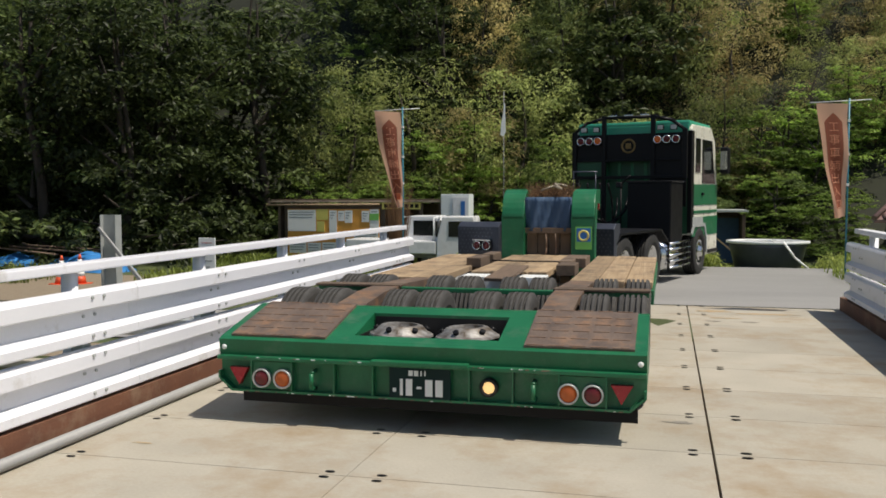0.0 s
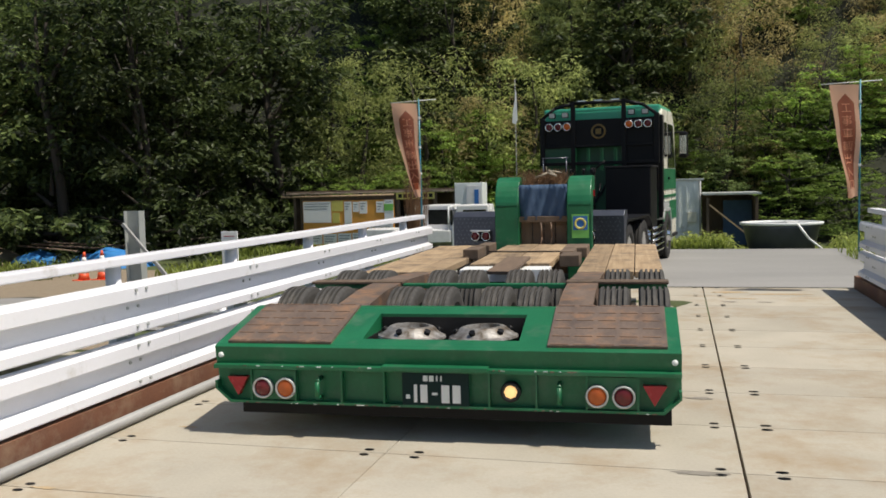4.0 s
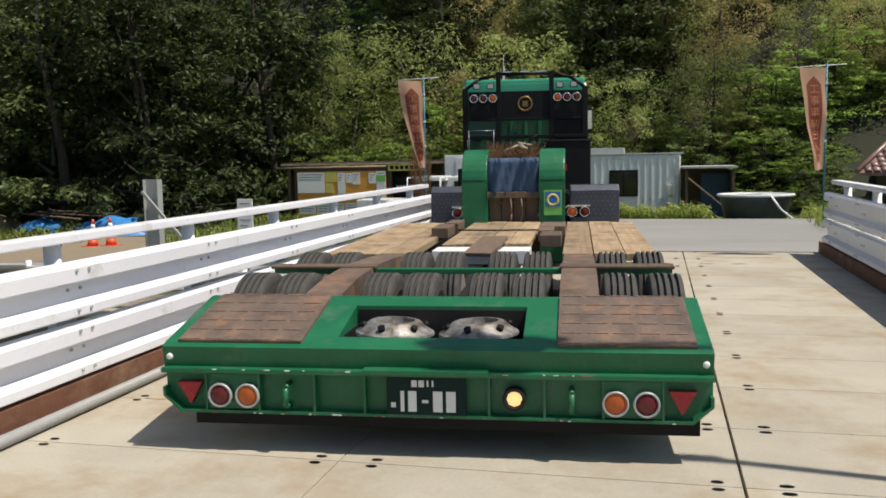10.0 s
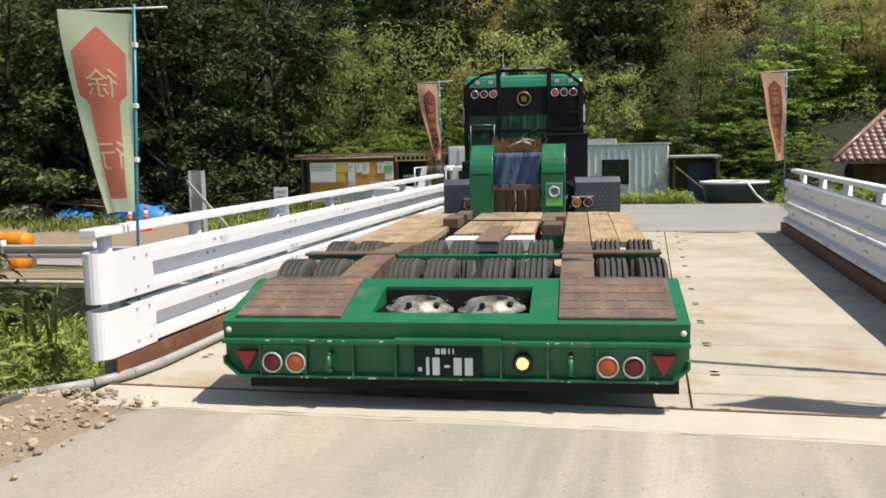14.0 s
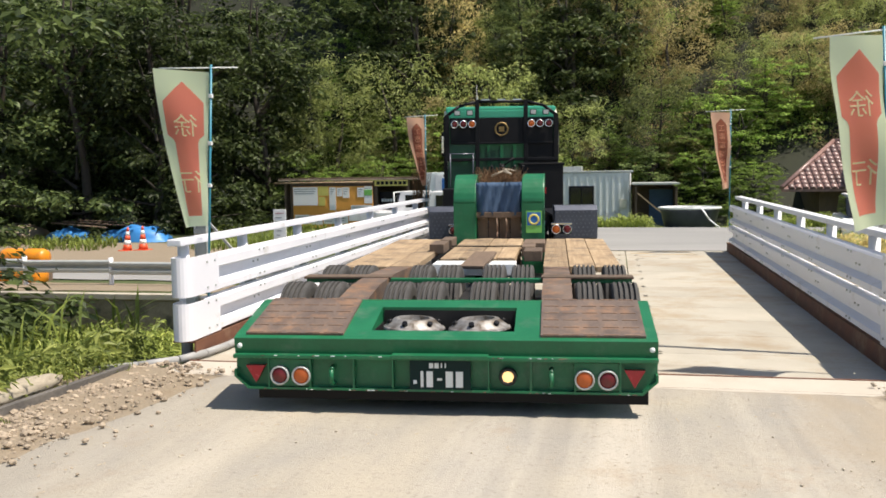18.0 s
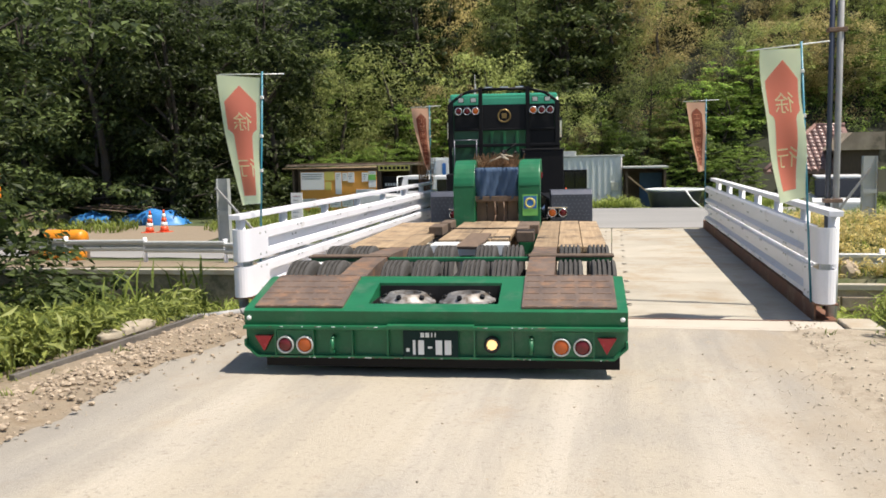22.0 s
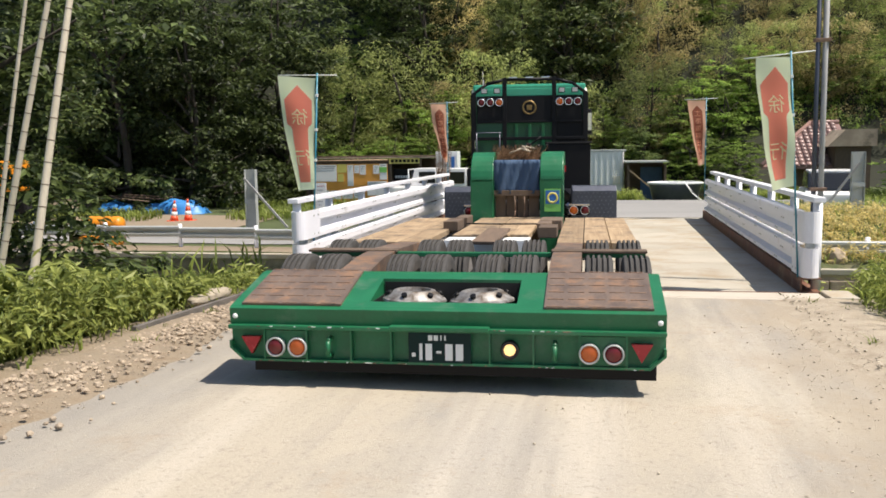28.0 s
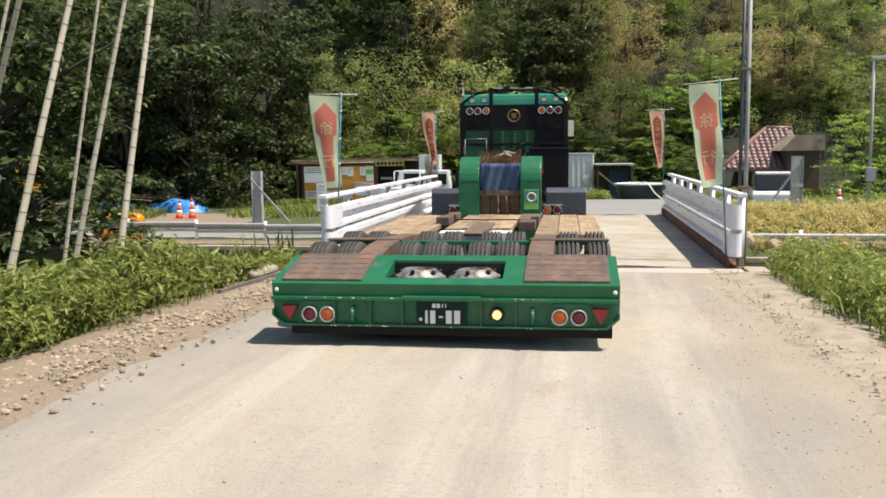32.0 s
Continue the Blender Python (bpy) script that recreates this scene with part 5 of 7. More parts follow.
def steel_post(x, y, z0, z1, lean):
    t = thing("steel_sheet_post", "grey galvanised steel post with a diagonal brace", "post", pose(x, y, z0))
    h = z1 - z0
    prof = [(-0.17, -0.1), (-0.17, 0.1), (-0.155, 0.1), (-0.155, 0.012), (0.155, 0.012), (0.155, 0.1), (0.17, 0.1), (0.17, -0.1), (0.155, -0.1), (0.155, -0.012), (-0.155, -0.012), (-0.155, -0.1)]
    part("column", prism(prof, "z", 0, h), M["galv"], t)
    part("brace", box(-0.03, 0.03, -0.03, 0.03, 0, 2.0 * abs(lean), 0.004), M["pvc"], t, m=pose(-0.16 if lean > 0 else 0.2, -0.16, h - 0.25, 0, 180 - 42 * (1 if lean > 0 else -1) * 1.0, 0) if lean > 0 else pose(0.0, -0.16, h - 0.3, 0, 180 + 35, 0))
    part("cross_rail", box(-0.17, 0.17, -0.115, -0.1, h * 0.5, h * 0.56), M["galv"], t)


steel_post(-9.66, 13.12, -0.66, 1.41, 1.0)
steel_post(7.75, 14.0, -0.2, 1.72, -1.0)

# notice signs, hut with the notice board
sg = thing("white_notice_sign", "small white notice sign on a wooden stake", "sign", pose(-7.26, 12.55, -0.62))
part("panel", box(-0.165, 0.165, -0.012, 0.012, 0.72, 1.63, 0.003), M["paper"], sg)
part("stake", box(-0.025, 0.025, 0.012, 0.05, 0.0, 1.5), M["oldwood"], sg)
for k in range(7):
    part("text_bar", box(-0.11, 0.11 - 0.05 * (k % 3), -0.016, -0.0125, 1.53 - k * 0.11, 1.542 - k * 0.11), M["checker"] if k else M["reflector"], sg)

GZ = ground_z(-11, 29.5)
hut = thing("notice_hut", "timber shelter with a flat tin roof and an open dark bay", "hut", pose(0, 0, 0))
part("back_wall", box(-13.7, -7.2, 32.4, 32.5, GZ, 1.45), M["oldwood"], hut)
part("side_wall", box(-13.72, -13.62, 29.6, 32.5, GZ, 1.45), M["oldwood"], hut)
part("front_wall", box(-13.45, -9.45, 29.62, 29.70, GZ, 1.42), M["oldwood"], hut)
for x in (-9.4, -7.95, -7.2):
    part("post", box(x - 0.06, x + 0.06, 29.55, 29.67, GZ, 1.5), M["oldwood"], hut)
part("roof", box(-13.95, -6.9, 29.44, 32.8, 1.52, 1.58), M["oldwall"], hut, "weathered flat roof")
for k in range(4):
    part("roof_batten", box(-13.95, -6.9, 29.47 + k * 0.9, 29.55 + k * 0.9, 1.585, 1.64), M["oldwood"], hut)
part("front_pole", tube((-14.1, 29.35, 1.42), (-9.5, 29.35, 1.45), 0.035, 8), M["wood"], hut)
sgn = part("name_sign", box(-9.45, -7.95, 29.48, 29.52, 1.26, 1.52), M["yellow_mark"], hut, "yellow sign with dark bars")
for k in range(7):
    part("text_bar", box(-9.36 + k * 0.2, -9.22 + k * 0.2, 29.47, 29.479, 1.32, 1.46), M["black"], sgn)
part("dark_sheet", box(-9.35, -8.1, 29.9, 29.95, GZ + 0.2, 1.0), M["black"], hut)
for k in range(6):
    part("text_bar", box(-9.25 + k * 0.13, -9.16 + k * 0.13, 29.885, 29.899, 0.55, 0.68), M["mark"], hut)
nb = thing("notice_board", "orange notice board covered with white sheets of paper", "notice board", pose(0, 0, 0))
part("panel", box(-13.27, -9.55, 29.48, 29.56, GZ + 0.06, 1.27, 0.004), M["board"], nb)
papers = [(-13.25, -12.1, 0.42, 1.24), (-11.55, -11.25, 0.2, 1.22), (-11.2, -10.95, 0.82, 1.2), (-10.93, -10.62, 0.75, 1.22), (-10.25, -9.95, 0.78, 1.2), (-9.93, -9.57, 0.5, 1.26), (-10.55, -9.6, 0.12, 0.42), (-13.2, -12.5, -0.42, 0.0), (-12.45, -11.9, -0.45, -0.02), (-11.85, -11.3, -0.42, 0.0), (-11.25, -10.7, -0.4, 0.02), (-9.95, -9.6, -0.42, -0.05)]
for x0, x1, z0, z1 in papers:
    pp = part("sheet", box(x0, x1, 29.465, 29.479, z0, z1), M["paper"], nb)
    for k in range(3):
        zz = z1 - 0.08 - k * 0.1
        if zz > z0 + 0.05:
            part("text_bar", box(x0 + 0.05, x1 - 0.06 - 0.05 * k, 29.461, 29.4645, zz - 0.02, zz), M["checker"], pp)
for x0, x1, z0, z1 in ((-12.07, -11.6, 0.85, 1.26), (-12.05, -11.75, 0.4, 0.8)):
    part("sheet", box(x0, x1, 29.465, 29.479, z0, z1), M["yellow_mark"], nb, "yellow sheet")
part("sheet", box(-9.93, -9.57, 29.455, 29.464, 0.85, 1.1), M["sticker"], nb, "green printed sheet")

# cones
def cone(x, y, s=1.0, lean=0):
    z = ground_z(x, y)
    t = thing("traffic_cone", "orange and white striped traffic cone", "traffic cone", pose(x, y, z, 0, lean, 0), group="traffic cones")
    part("base", box(-0.19 * s, 0.19 * s, -0.19 * s, 0.19 * s, 0, 0.04 * s, 0.01), M["orange"], t)
    zs = [0.04, 0.2, 0.33, 0.46, 0.58, 0.7]
    for k, (a, b) in enumerate(zip(zs[:-1], zs[1:])):
        r0, r1 = 0.14 - 0.165 * a, 0.14 - 0.165 * b
        part("band", lathe([(r0 * s, a * s), (r1 * s, b * s - 0.001)], 18, "Z"), M["mark" if k % 2 else "orange"], t)


cone(-15.15, 18.7, 1.17, 4)
cone(-14.66, 18.88, 1.2)
cone(-0.36, 21.0, 1.1)
cone(9.6, 16.1, 1.05)

# blue tarpaulins over low heaps
def heap(name, x, y, w, d, h, material, label, category, seed):
    bm = bmesh.new()
    n = 22
    z0 = ground_z(x, y)
    rows = []
    for j in range(n + 1):
        for_row = []
        for i in range(n + 1):
            u, v = i / n * 2 - 1, j / n * 2 - 1
            e = max(0, 1 - (abs(u) ** 2.6 + abs(v) ** 2.6))
            zz = h * e ** 0.45 * (0.75 + 0.45 * noise.noise(Vector((u * 1.7 + seed, v * 1.7, seed)))) + 0.04 * noise.noise(Vector((u * 7, v * 7, seed))) * (e > 0)
            for_row.append(bm.verts.new((u * w / 2, v * d / 2, zz - 0.03)))
        rows.append(for_row)
    for a, b in zip(rows[:-1], rows[1:]):
        for i in range(n):
            bm.faces.new((a[i], a[i + 1], b[i + 1], b[i])).smooth = True
    return single(name, bm, material, label, category, m=pose(x, y, z0))


heap("blue_tarpaulin", -20.0, 23.2, 2.5, 1.6, 0.62, M["tarp"], "crumpled blue tarpaulin over a low heap", "tarpaulin", 1.3)
heap("blue_tarpaulin", -17.3, 22.9, 3.0, 1.6, 0.66, M["tarp"], "crumpled blue tarpaulin over a low heap", "tarpaulin", 4.7)
heap("earth_heap", -22.6, 23.3, 2.4, 2.0, 0.8, M["soil"], "heap of brown earth and rubble", "heap", 8.1)
for k in range(3):
    single("plank", box(-1.3, 1.3, -0.09, 0.09, 0, 0.04, 0.005), M["oldwood"], "old dark plank lying on the tarpaulin", "plank", m=pose(-19.6 + k * 0.5, 22.8 + 0.3 * k, -0.05 + 0.05 * k, 2, 4, 12 * k - 8))
single("tarpaulin_scrap", box(-0.35, 0.35, -0.2, 0.2, 0, 0.12, 0.05), M["tarp"], "folded blue tarpaulin beside the guard rail", "tarpaulin", m=pose(-5.4, 8.2, ground_z(-5.4, 9.3) + 0.02))

# pale dirt yard strip on the far bank
single("dirt_yard", sheet(steps((-40, -11.5, 1.2)), steps((15.0, 21.4, 0.8)), lambda x, y: ground_z(x, y) + 0.03), M["soil"], "bare pale dirt yard", kind="structure")
single("bank_path", sheet(steps((-26, -4.0, 1.0)), steps((9.2, 10.6, 0.35)), lambda x, y: ground_z(x, max(9.6, y)) + 0.02), M["soil"], "strip of bare dirt on top of the wall", kind="structure")

# orange pontoon floats lying by the rail
for x, y, zz, rr in ((-13.27, 10.9, -0.06, 0.22), (-13.27, 10.75, -0.50, 0.26)):
    fl = thing("plastic_float", "orange plastic drum float lying on the bank", "float", pose(x, y, zz + 0.0))
    part("shell", lathe([(0.02, -0.62), (rr * 0.8, -0.6), (rr, -0.5), (rr, -0.1), (rr * 0.93, -0.06), (rr * 0.93, 0.06), (rr, 0.1), (rr, 0.5), (rr * 0.8, 0.6), (0.02, 0.62)], 24), M["yellow"], fl)
single("float_rack", box(-14.2, -12.7, 10.62, 11.15, ground_z(-13.4, 10.9) - 0.1, -0.24, 0.02), M["oldwood"], "dark timber rack under a float", "rack")

# shed, lean-to, tub, small truck, utility box
SZ = ground_z(0, 34.7)
shed = thing("prefab_shed", "pale corrugated prefab shed with a dark window", "shed", pose(0, 0, 0))
wall = part("wall", box(-4.6, 1.74, 34.78, 38.2, SZ, 1.68), M["cream_siding"], shed)
for k in range(21):
    x = -4.55 + k * 0.3
    part("rib", box(x, x + 0.05, 34.755, 34.79, SZ + 0.02, 1.66), M["cream_siding"], wall)
part("roof", box(-4.75, 1.85, 34.74, 38.4, 1.69, 1.77, 0.01), M["galv"], shed)
win = part("window", box(-1.20, 0.0, 34.72, 34.785, -0.06, 1.06), M["black"], shed, "dark window with a metal frame")
part("pane", box(-1.12, -0.62, 34.715, 34.722, 0.02, 0.98), M["glass"], win)
part("pane", box(-0.58, -0.08, 34.715, 34.722, 0.02, 0.98), M["glass"], win)
part("meter_box", box(1.2, 1.55, 34.6, 34.77, 0.0, 0.42, 0.01), M["cream"], shed)
part("drain_pipe", tube((1.70, 34.72, SZ), (1.70, 34.72, 1.65), 0.04, 8), M["pvc"], shed)
part("roof_stack", box(-2.2, -0.6, 35.2, 36.4, 1.72, 2.0, 0.02), M["galv"], shed)
lean = thing("lean_to", "open dark lean-to with a tin roof and blue sheeting", "lean-to", pose(0, 0, 0))
part("roof", box(1.78, 3.9, 33.2, 36.0, 1.12, 1.19), M["galv"], lean, m=pose(0, 0, 0))
part("back_wall", box(1.80, 3.8, 36.0, 36.1, SZ, 1.05), M["oldwood"], lean)
part("side_wall", box(3.74, 3.82, 34.0, 36.0, SZ, 1.0), M["oldwood"], lean)
part("blue_sheet", box(2.6, 3.7, 35.2, 35.25, SZ, 0.85), M["cloth_blue"], lean)
for x in (1.95, 3.75):
    part("post", box(x - 0.05, x + 0.05, 33.3, 33.4, SZ, 1.02), M["oldwood"], lean)
part("prop", box(-0.03, 0.03, -0.03, 0.03, 0, 2.4), M["wood"], lean, m=pose(2.0, 33.0, 0.75, 0, 130, 0))
bz = ground_z(3.45, 22.3)
tub = thing("fish_tub", "large oval dark tub with a pale rim and ropes on it", "tub", pose(3.45, 22.3, bz))
part("shell", lathe([(0.70, 0.0), (0.82, 0.1), (0.97, 0.62), (1.0, 0.70), (0.96, 0.70), (0.80, 0.15), (0.1, 0.1)], 36, "Z"), M["checker"], tub, m=Matrix.Diagonal((0.98, 0.75, 1.18, 1)))
part("rim", lathe([(0.98, 0.68), (1.06, 0.69), (1.06, 0.74), (0.97, 0.75)], 36, "Z", True), M["mark"], tub, m=Matrix.Diagonal((0.98, 0.75, 1.18, 1)))
part("rope", pipe_bm(bmesh.new(), [(0.1, -0.3, 0.90), (0.3, -0.72, 0.88), (0.55, -0.9, 0.5), (0.9, -0.95, 0.2), (1.3, -0.8, 0.1)], 0.03, 6), M["paper"], tub)
part("liner", lathe([(0.94, 0.69), (0.80, 0.18), (0.1, 0.14)], 36, "Z"), M["paper"], tub, "pale inner lining", m=Matrix.Diagonal((0.98, 0.75, 1.18, 1)))

kei = thing("small_pickup", "small white pickup truck parked beside the shelter", "pickup truck", pose(-7.4, 27.0, ground_z(-7.4, 27.0), 0, 0, 0), group="small pickups")
part("cab", prism([(-0.3, 0.35), (-0.3, 1.0), (-0.1, 1.75), (0.9, 1.75), (1.0, 1.1), (1.0, 0.35)], "y", -0.7, 0.7, 0.04), M["truck_white"], kei)
part("bed", box(-2.3, -0.32, -0.7, 0.7, 0.55, 0.95, 0.03), M["truck_white"], kei)
part("rear_window", box(-0.34, -0.28, -0.6, 0.6, 1.1, 1.6), M["glass"], kei)
part("side_window", box(0.1, 0.85, -0.715, -0.70, 1.1, 1.6), M["glass"], kei)
part("bed_rack", pipe_bm(bmesh.new(), [(-0.4, -0.6, 0.95), (-0.4, -0.6, 1.7), (-0.4, 0.6, 1.7), (-0.4, 0.6, 0.95)], 0.025, 8), M["mark"], kei)
for x in (-1.6, 0.5):
    for s in (-1, 1):
        w = part("wheel", lathe([(0.05, s * 0.50), (0.15, s * 0.52), (0.27, s * 0.52), (0.28, s * 0.68), (0.15, s * 0.69), (0.05, s * 0.66)], 20, "Y"), M["rubber"], kei, m=pose(x, 0, 0.28))
        part("rim", lathe([(0.14, s * 0.695), (0.12, s * 0.70), (0.02, s * 0.70)], 16, "Y"), M["rim"], w)
copy_thing(kei, pose(-6.0, 26.0, ground_z(-6.0, 26.0), 0, 0, 4))
ub = thing("utility_cabinet", "pale grey upright cabinet with a blue door strip", "cabinet", pose(-6.55, 29.6, ground_z(-6.55, 29.6)))
part("body", box(-0.55, 0.5, -0.4, 0.4, 0, 2.45, 0.02), M["cream_siding"], ub)
part("door", box(-0.1, 0.47, -0.425, -0.402, 0.1, 2.36, 0.01), M["truck_white"], ub)
part("door_strip", box(0.2, 0.36, -0.435, -0.426, 0.4, 2.2), M["blue_mark"], ub)
brush_bm = bmesh.new()
rt = random.Random(6)
for k in range(130):
    a, q = rt.uniform(0, 6.28), rt.random() ** 0.5
    tube_bm(brush_bm, (0.03 * math.cos(a), 0.03 * math.sin(a), 0.0), (0.10 + 0.26 * q * math.cos(a), 0.26 * q * math.sin(a), rt.uniform(1.7, 2.45)), 0.007, 4, 0.002, False)
single("dry_brush", brush_bm, M["dry"], "tall bundle of brown dry brush beside the rail", "brush bundle", m=pose(-3.75, 12.75, -0.3))
mast = thing("pennant_mast", "slim grey mast with a limp white pennant", "flag", pose(-4.92, 30.0, ground_z(-4.92, 30.0)))
part("pole", tube((0, 0, 0), (0, 0, 6.5), 0.012, 8), M["pvc"], mast)
part("pennant", prism([(-0.02, 5.7), (0.02, 6.1), (0.05, 6.0), (0.08, 5.0), (0.0, 4.85), (-0.12, 4.9), (-0.09, 5.3)], "y", -0.05, -0.035), M["paper"], mast)

# tiled house
def house():
    t = thing("tiled_house", "low house with a red-brown tiled roof", "house", pose(0, 0, 0))
    x0, x1, y0, y1 = 8.3, 12.7, 33.4, 41.0
    ym, e, rz, xr = 37.2, 0.85, 3.0, 11.3
    gz = ground_z(12, 34)
    part("wall", box(xr - 1.2, x1 - 0.9, y0 + 0.9, y1 - 0.9, gz, 1.0), M["oldwood"], t)
    b = bmesh.new()
    up = [b.verts.new(p) for p in ((x0, y0, e), (x1, y0, e), (x1, ym, rz), (xr, ym, rz), (x1, y1, e), (xr + 0.8, y1, e))]
    dn = [b.verts.new(v.co - Vector((0, 0, 0.12))) for v in up]
    for f in ((0, 1, 2, 3), (3, 2, 4, 5), (0, 3, 5)):
        b.faces.new([up[i] for i in f])
        b.faces.new([dn[i] for i in f][::-1])
    for i, j in ((0, 1), (1, 2), (2, 4), (4, 5), (5, 0)):
        b.faces.new((up[i], dn[i], dn[j], up[j]))
    roof = part("roof", b, M["tile"], t)
    run, rise = ym - y0, rz - e
    sl = math.hypot(run, rise)
    ang = math.degrees(math.atan2(rise, run))
    b = bmesh.new()
    for k in range(9):
        a = math.pi * k / 8
        b.verts.new((0.13 * math.cos(a), 0, 0.065 * math.sin(a)))
    lo = list(b.verts)
    hi = [b.verts.new((v.co.x, 0.34, v.co.z + 0.0)) for v in lo]
    for i in range(8):
        b.faces.new((lo[i], lo[i + 1], hi[i + 1], hi[i])).smooth = True
    b.faces.new(lo)
    me = mesh("roof_tile", b, M["tile"])
    cols, rows_ = int((x1 - x0) / 0.30), int(sl / 0.36)
    n = 0
    bmr = bmesh.new()
    for j in range(rows_):
        for i in range(cols):
            d = j * sl / rows_
            if x0 + i * 0.30 < x0 + (xr - x0) * (j + 0.6) / rows_:
                continue
            m = pose(x0 + 0.15 + i * 0.30, y0 + d * math.cos(radians(ang)), e + 0.01 + d * math.sin(radians(ang)) + 0.012, ang - 1.5, 0, 0)
            if n < 300 and i < 22:
                part("roof_tile", me, None, roof, m=m)
                n += 1
            else:
                k0 = len(bmr.verts)
                bmr.from_mesh(me)
                bmr.verts.ensure_lookup_table()
                bmesh.ops.transform(bmr, matrix=m, verts=bmr.verts[k0:])
    tagged(part("roof_tiles", bmr, M["tile"], roof), kind="stuff")
    part("ridge", tube((xr, ym, rz + 0.05), (x1, ym, rz + 0.05), 0.11, 10), M["tile"], t)
    part("ridge", tube((x0, y0, e + 0.06), (xr, ym, rz + 0.06), 0.10, 10), M["tile"], t)
    part("grey_gable", prism([(11.2, 1.80), (12.0, 2.60), (13.4, 2.60), (13.4, 1.80)], "y", 32.8, 35.5), M["oldwall"], t)
    part("gable_wall", box(11.6, 13.2, 33.0, 35.3, gz, 1.80), M["oldwood"], t)


house()

# parked pale car beyond the right rail
car = thing("parked_car", "pale hatchback car parked in the yard", "car", pose(7.9, 18.0, ground_z(7.9, 18.0) - 0.3, 0, 0, 82))
part("body", prism([(-1.9, 0.25), (-1.9, 0.75), (-1.75, 0.85), (-1.3, 0.9), (1.2, 0.85), (1.85, 0.7), (1.9, 0.25)], "y", -0.8, 0.8, 0.05), M["truck_white"], car)
part("cabin", prism([(-1.75, 0.88), (-1.35, 1.38), (0.35, 1.42), (1.05, 0.9)], "y", -0.72, 0.72, 0.05), M["glass"], car)
part("roof", box(-1.3, 0.35, -0.66, 0.66, 1.38, 1.46, 0.03), M["truck_white"], car)
for x in (-1.2, 1.2):
    for s in (-1, 1):
        part("wheel", lathe([(0.05, s * 0.6), (0.3, s * 0.62), (0.31, s * 0.8), (0.18, s * 0.82), (0.02, s * 0.80)], 20, "Y"), M["rubber"], car, m=pose(x, 0, 0.31))

# utility pole with wires
up = thing("utility_pole", "slim grey steel pole in two clamped lengths", "utility pole", pose(3.87, 1.02, -1.6))
part("pole", tube((0.05, 0, 0), (0.05, 0, 7.6), 0.038, 14), M["pvc"], up)
part("steel_pipe", tube((-0.045, 0, 0), (-0.045, 0, 7.6), 0.032, 12), M["checker"], up)
# unseen arm and head, shape assumed, added to cast a shadow on the deck
lamp = part("lamp_arm", pipe_bm(bmesh.new(), [(0.06, 0, 7.55), (-0.25, -0.05, 7.75), (-0.9, -0.15, 7.8)], 0.025, 8), M["pvc"], up)
part("lamp_head", prism([(-0.85, -0.05), (-1.05, -0.24), (-1.55, -0.30), (-1.75, -0.18), (-1.55, -0.02), (-1.05, 0.0)], "z", 7.72, 7.84, 0.02), M["galv"], lamp)
for z in (2.9, 4.95, 7.3):
    part("band", box(-0.1, 0.12, -0.06, 0.06, z, z + 0.05, 0.008), M["rustbar"], up)
sl = thing("street_lamp", "slim grey street lamp with a small flat head", "street lamp", pose(10.5, 16.0, ground_z(10.5, 16.0)))
part("pole", tube((0, 0, 0), (0, 0, 4.9), 0.05, 10), M["pvc"], sl)
part("head", box(-0.1, 0.35, -0.08, 0.08, 4.85, 4.96, 0.02), M["galv"], sl)
part("meter_box", box(-0.15, 0.15, -0.2, -0.05, 0.9, 1.35, 0.02), M["pvc"], sl)
for k, (a, b, sag) in enumerate((((8.8, 33.5, 2.6), (3.6, 30, 1.6), 0.25),)):
    pts = []
    for i in range(17):
        t = i / 16
        p = Vector(a).lerp(Vector(b), t)
        pts.append((p.x, p.y, p.z - sag * 4 * t * (1 - t)))
    single("overhead_wire", pipe_bm(bmesh.new(), pts, 0.012, 5), M["black"], "thin black overhead wire", "wire")

# excavator half hidden by trees
ex = thing("excavator", "orange and black excavator standing behind the trees", "excavator", pose(-23.6, 18.4, ground_z(-23.6, 18.4)))
part("track", box(-2.0, 2.0, -1.3, -0.7, 0, 0.85, 0.15), M["darksteel"], ex)
part("track", box(-2.0, 2.0, 0.7, 1.3, 0, 0.85, 0.15), M["darksteel"], ex)
part("house_body", box(-3.2, -0.2, -1.25, 1.25, 1.15, 2.75, 0.1), M["black"], ex)
part("base_stripe", box(-3.25, 0.5, -1.3, 1.3, 0.95, 1.15, 0.03), M["yellow"], ex, "orange-yellow base frame")
part("cab", box(-3.2, -1.9, 0.1, 1.2, 2.75, 3.2, 0.08), M["yellow"], ex)
cover = part("engine_cover", box(-0.15, 1.9, -1.2, 1.2, 1.16, 2.35, 0.12), M["yellow"], ex, "orange-yellow engine cover with black vents")
for k in range(5):
    part("vent", box(0.1 + k * 0.34, 0.3 + k * 0.34, -1.215, -1.201, 1.35, 2.1), M["black"], cover)
part("tail_lamp", box(-0.5, -0.25, -1.29, -1.251, 1.3, 1.6), M["reflector"], ex)
for k in range(5):
    part("marking_bar", box(-2.0 + k * 0.2, -1.88 + k * 0.2, -1.262, -1.2512, 1.75, 1.98), M["mark"], ex)


